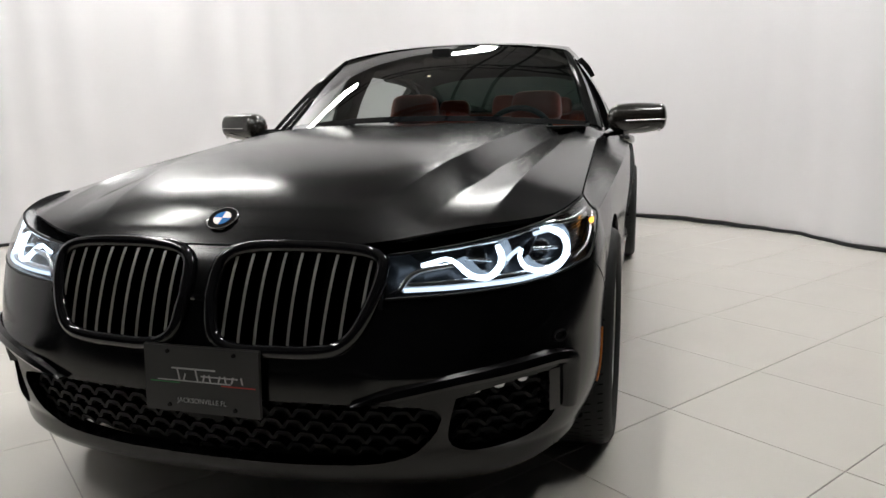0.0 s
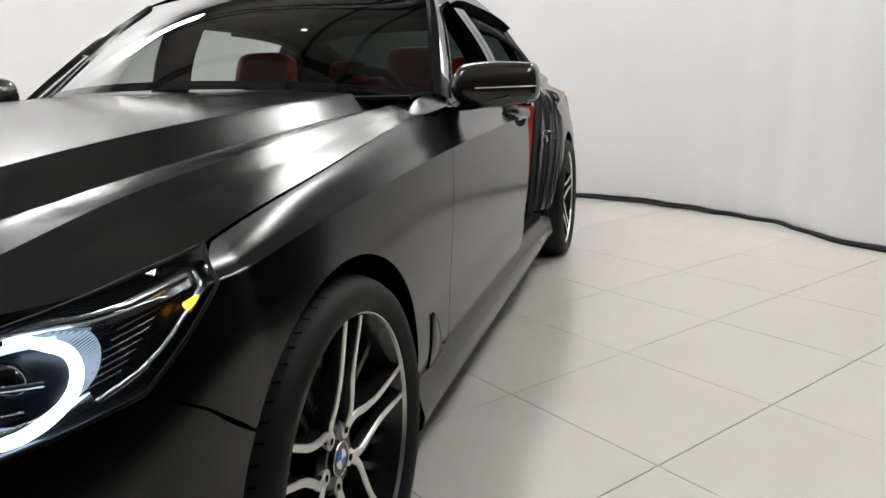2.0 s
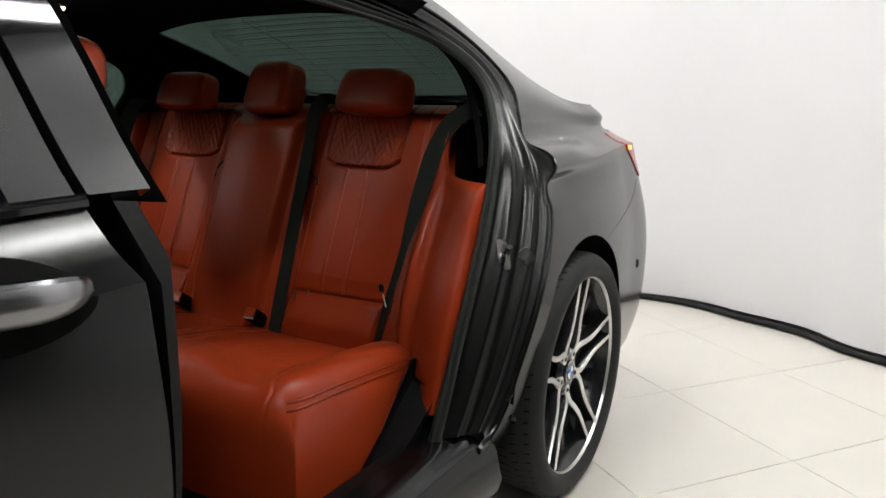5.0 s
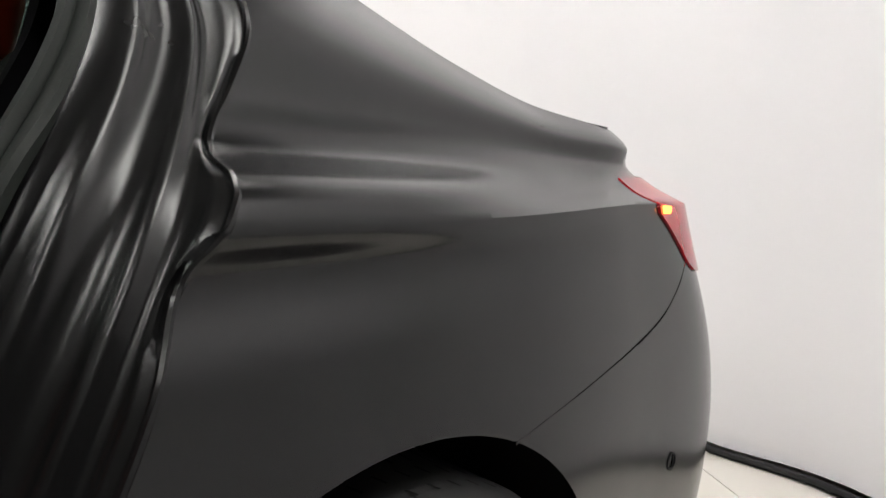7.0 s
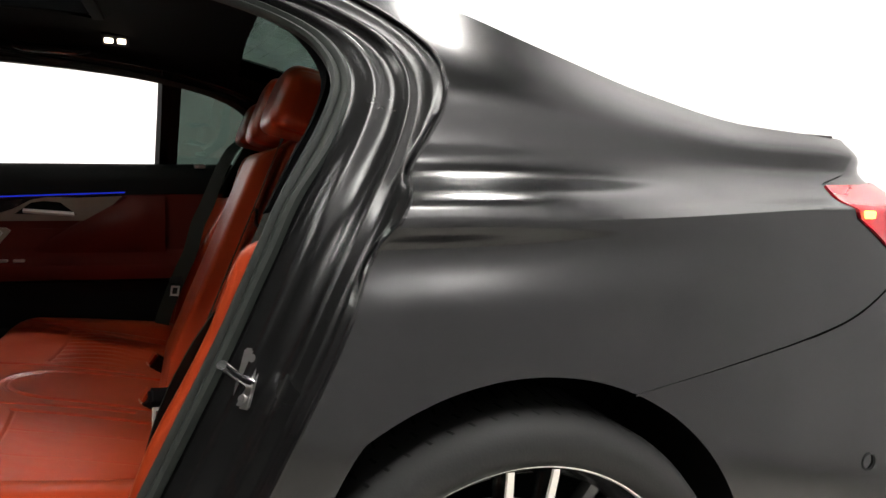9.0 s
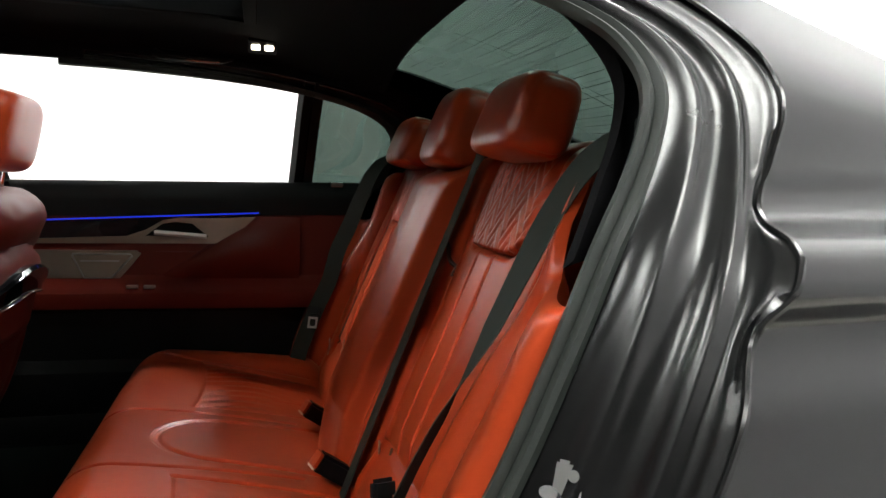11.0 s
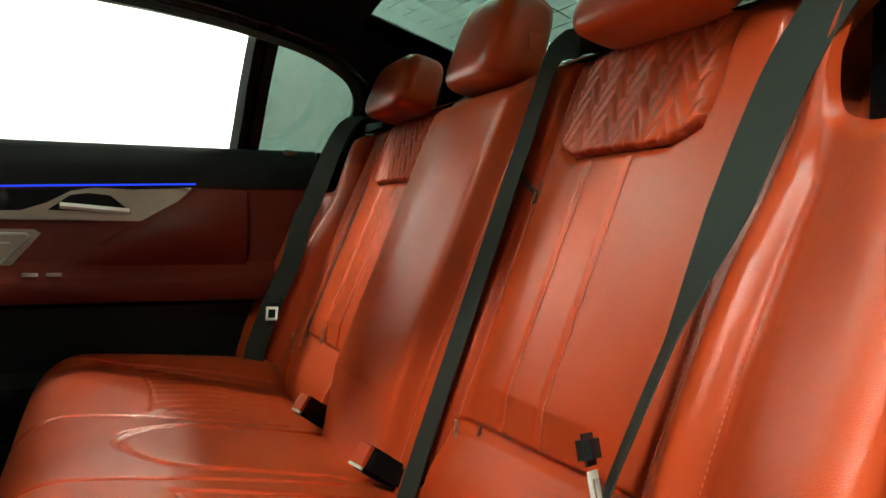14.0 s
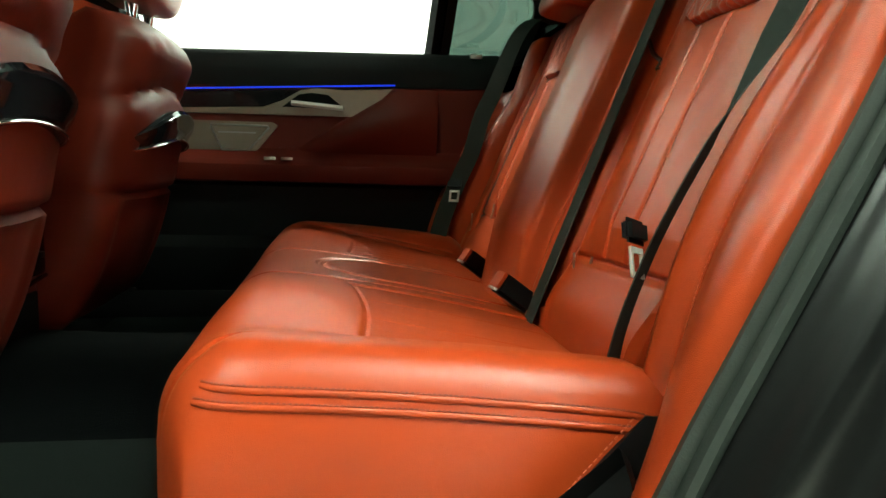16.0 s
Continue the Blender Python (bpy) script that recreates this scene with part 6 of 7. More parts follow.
def stitches(name, pts, parent, material=THREAD, gap=0.007, r=0.0008):
    """A row of short threads along a seam."""
    p = np.asarray(pts, float)
    k = np.r_[0, np.cumsum(np.linalg.norm(np.diff(p, axis=0), axis=1))]
    n = int(k[-1] / gap)
    verts, faces = [], []
    for i in range(n):
        a = np.array([np.interp(i * gap, k, p[:, j]) for j in range(3)])
        b = np.array([np.interp(i * gap + gap * 0.62, k, p[:, j]) for j in range(3)])
        t = b - a
        w = np.cross(t, (0.3, 0.2, 1))
        w = w / (np.linalg.norm(w) + 1e-9) * r
        h = np.cross(w, t)
        h = h / (np.linalg.norm(h) + 1e-9) * r
        base = len(verts)
        for q in (a, b):
            verts += [tuple(q + w), tuple(q + h), tuple(q - w), tuple(q - h)]
        faces += [(base + c, base + (c + 1) % 4, base + 4 + (c + 1) % 4, base + 4 + c) for c in range(4)]
    me = bpy.data.meshes.new(name)
    me.from_pydata(verts, [], faces)
    return link(name, me, material, parent, smooth=0)


def cushion_edge(u, v, lift):
    """A point on the rounded rim of the cushion."""
    b = cush_f(np.array([[u]]), np.array([[v]]))[0, 0]
    eu, ev = np.clip(min(u, 1 - u) / 0.042, 0, 1), np.clip(min(v, 1 - v) / 0.17, 0, 1)
    rise = (1 - (1 - eu) ** 2.3) ** (1 / 2.3) * (1 - (1 - ev) ** 2.3) ** (1 / 2.3)
    return b + np.array([0, 0, 0.108 * rise + lift])


for sgn in (1, -1):
    # Double piping round the outer edge of the cushion.
    for level in (0.76, 0.64):
        def place(k):
            lu, lv = level**k, level ** (1 - k)
            return 0.042 * (1 - (1 - lu**2.3) ** (1 / 2.3)), 0.17 * (1 - (1 - lv**2.3) ** (1 / 2.3))

        path = [(1 - place(k)[0], place(k)[1]) for k in np.linspace(0.30, 0.96, 14)]
        path += [(1 - place(1.0)[0], v) for v in np.linspace(0.22, 0.90, 16)]
        pts = curve(*[cushion_edge(a, b, 0.0005) for a, b in path], n=100)
        tube("piping", pts * np.array([sgn, 1, 1]), 0.0040, LEATHER, cushion, n=8)
        stitches("stitching", (pts + np.array([0.001, -0.001, 0.0046])) * np.array([sgn, 1, 1]), cushion, PIPETHREAD, 0.005, 0.0008)
    yy = np.linspace(3.36, 3.60, 30)
    stitches("stitching", np.array([(sgn * (0.200 + 0.07 * (y - 3.35)), y, cushion_z(0.2, y) + 0.001) for y in yy]), cushion, SEAMDARK, 0.006, 0.0010)
    xx = np.linspace(0.21, 0.55, 30)
    stitches("stitching", np.array([(sgn * x, 3.347 + 0.012 * math.cos((x - 0.375) * 8), cushion_z(x, 3.35) + 0.001) for x in xx]), cushion)
    sheet("cushion_side_trim", np.array([[(sgn * (0.684 + 0.012 * q), 3.62 - 0.20 * (1 - r) * (1 - q) + 0.03 * q, 0.27 + 0.225 * r + 0.0 * q) for q in np.linspace(0, 1, 6)] for r in np.linspace(0, 1, 8)]), PLASTIC, cushion, fold=0.01)
    stitches("stitching", np.array([(sgn * 0.6845, 3.61 - 0.20 * (1 - r), 0.27 + 0.225 * r) for r in np.linspace(0, 1, 20)]), cushion)


# Rear bench: backrest as one stuffed surface.
def back_y(z):
    return 3.700 + 0.41 * (z - 0.54) + 0.10 * np.clip(z - 1.02, 0, 1) ** 1.5


def back_relief(x, z):
    """How far the upholstery stands forward."""
    q = np.abs(x)
    r = 0 * q
    lo, hi = 0.215 - 0.03 * (z - 0.6), 0.552
    step = lambda a, w: 1 / (1 + np.exp(-np.clip(a / w, -40, 40)))
    # Outer bolster, inner shoulder, centre section.
    r += 0.010 * step(q - 0.560, 0.010) * np.clip((1.10 - z) / 0.25, 0.25, 1)
    r += 0.022 * step(lo - q, 0.008)
    top_c = step(1.055 - z, 0.006)
    r += 0.048 * step(0.140 - q, 0.006) * top_c * np.clip((z - 0.40) / 0.2, 0.3, 1)
    r += 0.014 * np.exp(-((q / 0.09) ** 2)) * top_c
    # Padded shapes within the seat.
    c = (q - 0.378) / 0.165
    r += 0.016 * np.clip(1 - c**2, 0, 1) * np.clip((z - 0.585) / 0.05, 0, 1)
    r += 0.018 * np.exp(-(((z - 0.515) / 0.045) ** 2)) * (q > lo) * (q < 0.52)
    d = 0 * q
    seat = (q > lo) & (q < hi)
    d = np.maximum(d, sunk(z - 0.582 - 0.02 * (q - 0.35), 0.006, 0.010) * seat)
    d = np.maximum(d, sunk(q - lo, 0.005, 0.010) * (z > 0.5))
    d = np.maximum(d, sunk(q - hi + 0.03 * np.clip(z - 0.8, 0, 1), 0.005, 0.008) * (z > 0.56))
    d = np.maximum(d, sunk(q - 0.140, 0.006, 0.014) * (z < 1.06))
    for k in (0.315, 0.392):
        d = np.maximum(d, sunk(q - k, 0.004, 0.005) * (z > 0.59) * (z < 0.925))
    # Quilted shoulder panel.
    bot = 0.928 + 0.9 * np.clip(np.abs(q - 0.355) - 0.085, 0, 1) ** 1.2
    quilt = (q > 0.228) & (q < 0.482) & (z > bot)
    d = np.maximum(d, sunk(z - bot, 0.005, 0.011) * (q > 0.225) * (q < 0.485))
    d = np.maximum(d, sunk(q - 0.228, 0.005, 0.010) * (z > 0.96))
    d = np.maximum(d, sunk(q - 0.482, 0.005, 0.010) * (z > 0.96))
    # Steep herringbone of stuffed bars.
    bar_w, bar_n = 0.0132, 3
    ca = ((q - 0.355) + 0.6 * z) / (1.4142 * bar_w)
    cb = (0.6 * z - (q - 0.355)) / (1.4142 * bar_w)
    ia, ib = np.floor(ca), np.floor(cb)
    fa, fb = ca - ia, cb - ib
    turn_ = np.mod(ia - ib, 2 * bar_n)
    lying = turn_ < bar_n
    along_ = np.where(lying, turn_ + fa, 2 * bar_n - 1 - turn_ + fb)
    across_ = np.where(lying, fb, fa)
    fr = bar_w * np.minimum(np.minimum(along_, bar_n - along_), np.minimum(across_, 1 - across_))
    puff = 0.0040 * np.clip(fr / 0.0052, 0, 1) ** 0.6
    r = r + np.where(quilt, puff + 0.004, 0)
    # Dark zip lines beside the centre section.
    d = np.maximum(d, sunk(q - 0.545 + 0.10 * (z - 0.72) ** 2, 0.004, 0.004) * (z < 0.95) * (x < 0))
    wr = 0.0004 * np.sin(60 * z + 18 * np.sin(9 * q)) * np.exp(-(((z - 0.75) / 0.12) ** 2)) * np.exp(-(((q - 0.42) / 0.05) ** 2))
    return r - d + wr


xs, zs = np.linspace(-0.655, 0.655, 640), np.linspace(0.43, 1.125, 360)
X_, Z_ = np.meshgrid(xs, zs, indexing="ij")
reach = np.interp(Z_, (0.43, 1.00, 1.06, 1.125), (0.608, 0.612, 0.655, 0.655))
X_ = np.clip(X_, -reach, reach)
roll = np.clip((Z_ - 1.06) / 0.065, 0, 1)
P = np.dstack([X_, back_y(Z_) - back_relief(X_, Z_) + 0.05 * roll**2, Z_ - 0.025 * roll**2])
backrest = sheet("rear_backrest", P, LEATHER, car, "red leather rear backrest with quilted shoulder panels", fold=0.03, smooth=75, inward=np.array([0, 5, 0.6]))


def on_back(x, z, lift=0.0):
    x, z = np.asarray(x, float), np.asarray(z, float)
    return np.stack([x, back_y(z) - back_relief(x, z) - lift, z], -1)


for sgn in (1, -1):
    zz = np.linspace(0.60, 0.92, 50)
    for k in (0.322, 0.399):
        stitches("stitching", on_back(sgn * k + 0 * zz, zz, 0.0015), backrest)
    zz = np.linspace(0.60, 1.06, 60)
    stitches("stitching", on_back(sgn * (0.560 - 0.03 * np.clip(zz - 0.8, 0, 1)), zz, 0.0015), backrest)
    stitches("stitching", on_back(sgn * (0.225 - 0.03 * (zz - 0.6)), zz, 0.0015), backrest)
    # Zip with its pull at the foot of the backrest, and the dark zip tape by the centre section.
    pts = on_back(sgn * np.linspace(0.150, 0.215, 20), 0.925 - 0.055 * np.linspace(0, 1, 20) ** 2, 0.002)
    tube("zip_tape", pts, 0.004, SEAMDARK, backrest, n=6)
    zx = 0.235 if sgn > 0 else -0.575
    p = on_back(zx, 0.572, 0.006)
    for q in range(4):
        box("zip_link", (0.004, 0.003, 0.009), p + np.array([0, -0.001, -0.009 * q + 0.01]), STEEL, backrest, bevel=0.001, rot=(0, 20 if q % 2 else -20, 0))
    bm = bmesh.new()
    bmesh.ops.create_uvsphere(bm, u_segments=14, v_segments=8, radius=0.011, matrix=pose(*(p + np.array([0, -0.004, -0.034]))) @ Matrix.Diagonal((0.75, 0.28, 1.1, 1)))
    part("zip_pull", bm, STEEL, backrest)
zz = np.linspace(0.58, 0.93, 60)
tube("zip_tape", on_back(-0.548 + 0.10 * (zz - 0.72) ** 2, zz, 0.001), 0.003, SEAMDARK, backrest, n=6)


# Small zip pulls where the backrest covers close above the cushion.
for px, pz in ((0.27, 0.585), (-0.40, 0.622)):
    q = np.array(on_back(px, pz, 0.004))
    pull = tube("zip_pull", np.array([q, q + np.array([0.002, -0.003, -0.010]), q + np.array([0.003, -0.004, -0.018])]), 0.0022, STEEL, car, "small steel zip pull on the backrest seam", n=6)
    bm = bmesh.new()
    bmesh.ops.create_cone(bm, cap_ends=True, segments=16, radius1=0.008, radius2=0.008, depth=0.003, matrix=Matrix.Translation(q + np.array([0.003, -0.006, -0.026])) @ pose(0, 0, 0, 70, 0, 0) @ Matrix.Diagonal((0.8, 1.3, 1, 1)))
    part("tag", bm, STEEL, pull)


# Headrests: rounded blocks, the middle one narrower and standing further forward.
def headrest(name, c, w, h, dp, lean, label, posts=True, face=1, mt=None, parent=None):
    """A stuffed block; its front looks to -y, or to +y with face -1."""
    n, m = 48, 48
    th, ph = np.meshgrid(np.linspace(0, 2 * np.pi, n, endpoint=False), np.linspace(-np.pi / 2, np.pi / 2, m), indexing="ij")
    se = lambda a, p: np.sign(a) * np.abs(a) ** p
    x = w / 2 * se(np.cos(th), 0.42) * se(np.cos(ph), 0.40)
    y = dp / 2 * se(np.sin(th), 0.62) * se(np.cos(ph), 0.40)
    z = h / 2 * se(np.sin(ph), 0.48)
    x = x * (1 - 0.10 * (z / h + 0.5))
    y = y * (1 - 0.16 * (z / h + 0.5)) + 0.10 * z
    seam_at = np.abs(np.abs(x) - w * 0.40)
    k = 1 - 0.022 * np.exp(-((seam_at / 0.003) ** 2))
    P = np.dstack([x * k, y * k, z * k]) 
    m3 = np.array(pose(0, 0, 0, lean, 0, 0 if face > 0 else 180).to_3x3())
    P = P @ m3.T + np.array(c)
    ob = sheet(name, P, mt or LEATHER, parent or car, label, fold=0, wrap_u=True, smooth=70)
    if posts:
        for s2 in (1, -1):
            base = np.array(c) + m3 @ np.array([s2 * w * 0.22, 0.0, -h * 0.45])
            tube("post", np.array([base, base + np.array([0, 0.006, -0.05]), base + np.array([0, 0.012, -0.12])]), 0.007, CHROME, ob, n=10)
    return ob


headrest("rear_headrest", (0.385, 3.885, 1.132), 0.240, 0.126, 0.108, -12, "red leather rear headrest", posts=False)
headrest("rear_headrest", (-0.385, 3.885, 1.132), 0.240, 0.126, 0.108, -12, "red leather rear headrest", posts=False)
mid_hr = headrest("rear_headrest", (0.0, 3.895, 1.140), 0.19, 0.165, 0.120, -12, "narrower red leather middle headrest")
box("headrest_button", (0.003, 0.034, 0.032), (0.0905, 3.91, 1.128), LEATHER, mid_hr, bevel=0.002)


# Side wings between backrest and door opening: a slim rolled bolster, a broad panel, and a strip that runs on up beside the belt pocket.
for sgn in (1, -1):
    S = np.array([sgn, 1, 1])
    ridge = pchip((0.38, 0.49, 0.60, 0.70, 0.815, 0.885, 0.925, 1.0, 1.07), (3.632, 3.640, 3.660, 3.695, 3.755, 3.800, 3.821, 3.842, 3.872))
    edge = pchip((0.38, 0.505, 0.54, 0.64, 0.675, 0.722, 0.80, 0.90, 0.925, 1.0, 1.07), (3.545, 3.600, 3.610, 3.646, 3.663, 3.690, 3.726, 3.757, 3.766, 3.795, 3.83))
    # The panel ends in a curve under the recess; the bolster runs on up beside it.
    crest = pchip((0.55, 0.630, 0.637, 0.645, 0.656, 0.674, 0.70, 0.80), (1.065, 1.060, 0.995, 0.955, 0.934, 0.925, 0.919, 0.915))
    run = np.linspace(0, 1, 70)
    rowsw = []
    # (share of the width, how far behind the line from ridge to outer edge)
    for a, lift in ((-0.14, 0.110), (-0.12, 0.060), (-0.085, 0.026), (-0.05, 0.009), (0.0, 0.0), (0.05, 0.000), (0.095, 0.005), (0.115, 0.009), (0.135, 0.013), (0.15, 0.0165), (0.165, 0.020), (0.19, 0.0225), (0.21, 0.0225), (0.23, 0.022), (0.25, 0.021), (0.27, 0.0195), (0.29, 0.018), (0.32, 0.015), (0.355, 0.012), (0.40, 0.008), (0.45, 0.004), (0.52, -0.001), (0.60, -0.006), (0.74, -0.012), (0.85, -0.012), (0.92, -0.008), (0.97, 0.001), (1.0, 0.014), (1.005, 0.032)):
        x0 = 0.622 + (0.792 - 0.622) * a
        zz = 0.40 + (float(crest(x0)) - 0.40) * run
        x = x0 + np.interp(zz, (0.0, 0.90, 0.99, 1.065), (0, 0, 0.004, 0.014))
        y = ridge(zz) + (edge(zz) - ridge(zz)) * np.clip(a, 0, 1) + lift * (1 - (0.75 if a > 0 else 0) * np.clip((zz - 0.87) / 0.06, 0, 1))
        y = y + 0.016 * np.clip((zz - zz[-1] + 0.018) / 0.018, 0, 1) ** 2
        rowsw.append(np.stack([x, y, zz], 1))
    P = np.stack(rowsw, 1)
    wing = sheet("side_wing", P * S, LEATHER, car, "red leather side wing beside the rear seat", fold=0.02, inward=np.array([0, 5, 0.6]), smooth=60)
    stitches("stitching", P[4:-22, 11] * S + np.array([0, -0.0012, 0]), wing, THREAD, 0.006, 0.0006)
    tube("notch_seam", np.array([(0.612, 3.840, 0.916), (0.622, 3.822, 0.917), (0.632, 3.818, 0.914), (0.640, 3.824, 0.910)]) * S, 0.0025, SEAMDARK, wing, n=6)
    # Dark recess behind the notch.
    g = np.array([[(0.62 + a * (0.155 - 0.06 * b), 3.925 - 0.02 * a, 0.80 + 0.30 * b) for b in np.linspace(0, 1, 4)] for a in np.linspace(0, 1, 4)])
    sheet("belt_recess", g * S, GLOSS, car, fold=0)
    sheet("lower_side_trim", np.array([[(0.70 + 0.075 * a, 3.40 + 0.2 * b - 0.01 * a, 0.29 + 0.17 * b * (1 - 0.2 * a)) for b in np.linspace(0, 1, 8)] for a in np.linspace(0, 1, 6)]) * S, PLASTIC, car, fold=0.02)


# Seat belts: flat webbing along the backrest.
def belt_along(name, pts, width, label, twist=None):
    c = np.array(pts)
    c = curve(*c, n=60)
    t = np.gradient(c, axis=0)
    t /= np.linalg.norm(t, axis=1)[:, None]
    across = np.cross(t, (0, 1, 0.35))
    across /= np.linalg.norm(across, axis=1)[:, None]
    if twist is not None:
        k = np.linspace(0, 1, 60)
        across = np.stack([np.interp(k, twist[0], [v[j] for v in twist[1]]) for j in range(3)], 1)
        across -= t * (across * t).sum(1)[:, None]
        across /= np.linalg.norm(across, axis=1)[:, None]
    nn = np.cross(across, t)
    ring = [c + across * width / 2 + nn * 0.0008, c - across * width / 2 + nn * 0.0008, c - across * width / 2 - nn * 0.0008, c + across * width / 2 - nn * 0.0008]
    return sheet(name, np.stack(ring, 1), WEBBING, car, label, fold=0, wrap_v=True, smooth=30)


zz = np.linspace(1.085, 0.44, 12)
belt_along("seat_belt", [(0.196, 4.020, 1.085), (0.186, 3.965, 1.112), (0.176, 3.915, 1.108)] + [tuple(on_back(0.165 + 0.045 * (1.085 - z) / 0.64, z, 0.014)) for z in zz], 0.048, "grey woven seat belt lying on the backrest")
nb = [(0.735, 3.945, 1.100), (0.690, 3.905, 1.092), (0.645, 3.868, 1.062), (0.617, 3.836, 1.000), (0.604, 3.806, 0.930), (0.600, 3.768, 0.850), (0.598, 3.722, 0.765), (0.596, 3.680, 0.685), (0.588, 3.655, 0.62), (0.575, 3.636, 0.54), (0.560, 3.632, 0.465)]
nbelt = belt_along("seat_belt", nb, 0.047, "grey woven seat belt from the pillar to the seat", ((0, 0.14, 0.30, 0.46, 0.62, 1), ((0.6, 0.1, -0.75), (0.9, 0.05, -0.42), (0.95, 0.20, -0.1), (0.9, 0.05, 0.0), (0.80, -0.56, 0.1), (0.75, -0.62, 0.1))))
fbelt = belt_along("seat_belt", [(-0.640, 3.93, 1.100), (-0.615, 3.868, 1.105), (-0.602, 3.825, 1.075), (-0.600, 3.790, 1.010), (-0.600, 3.747, 0.900), (-0.600, 3.720, 0.840), (-0.600, 3.695, 0.747), (-0.600, 3.660, 0.667), (-0.598, 3.617, 0.550), (-0.592, 3.602, 0.470)], 0.046, "grey woven seat belt hanging beside the seat", ((0, 0.15, 0.4, 1), ((0.9, 0.2, 0), (0.75, 0.6, -0.2), (0.45, 0.82, -0.36), (0.40, 0.84, -0.36))))
for x, y, z, rz, rx in ((0.578, 3.648, 0.635, 128, -14), (-0.592, 3.652, 0.645, 66, -18)):
    tm = pose(x, y, z, rx, 12 if x > 0 else 0, rz)
    bm = bmesh.new()
    bmesh.ops.create_cube(bm, size=1, matrix=tm @ pose(0, 0, 0.018) @ Matrix.Diagonal((0.044, 0.012, 0.026, 1)))
    bmesh.ops.bevel(bm, geom=bm.edges[:], offset=0.005, segments=2, affect="EDGES")
    tongue = part("belt_tongue", bm, PLASTIC, car, "black belt tongue with a steel plate")
    for dx, dz, w, h in ((-0.011, -0.015, 0.005, 0.030), (0.011, -0.015, 0.005, 0.030), (0, -0.028, 0.027, 0.006), (0, -0.002, 0.027, 0.006)):
        bm = bmesh.new()
        bmesh.ops.create_cube(bm, size=1, matrix=tm @ pose(dx, 0, dz) @ Matrix.Diagonal((w, 0.003, h, 1)))
        part("tongue_plate", bm, SILVER, tongue, smooth=0)
for x in (-0.152, 0.152):
    cm = pose(x, 3.632, 0.508, -35, 0, 12)
    bm = bmesh.new()
    bmesh.ops.create_cube(bm, size=1, matrix=cm @ Matrix.Diagonal((0.034, 0.075, 0.036, 1)))
    bmesh.ops.bevel(bm, geom=bm.edges[:], offset=0.006, segments=2, affect="EDGES")
    bk = part("belt_buckle", bm, PLASTIC, car, "black belt buckle with a red press button")
    bm = bmesh.new()
    bmesh.ops.create_cube(bm, size=1, matrix=cm @ pose(0, -0.0375, 0.002) @ Matrix.Diagonal((0.028, 0.006, 0.028, 1)))
    part("press_button", bm, LEATHER, bk)
    bm = bmesh.new()
    bmesh.ops.create_cube(bm, size=1, matrix=cm @ pose(0, -0.0385, -0.0145) @ Matrix.Diagonal((0.030, 0.003, 0.004, 1)))
    part("buckle_edge", bm, SILVER, bk)


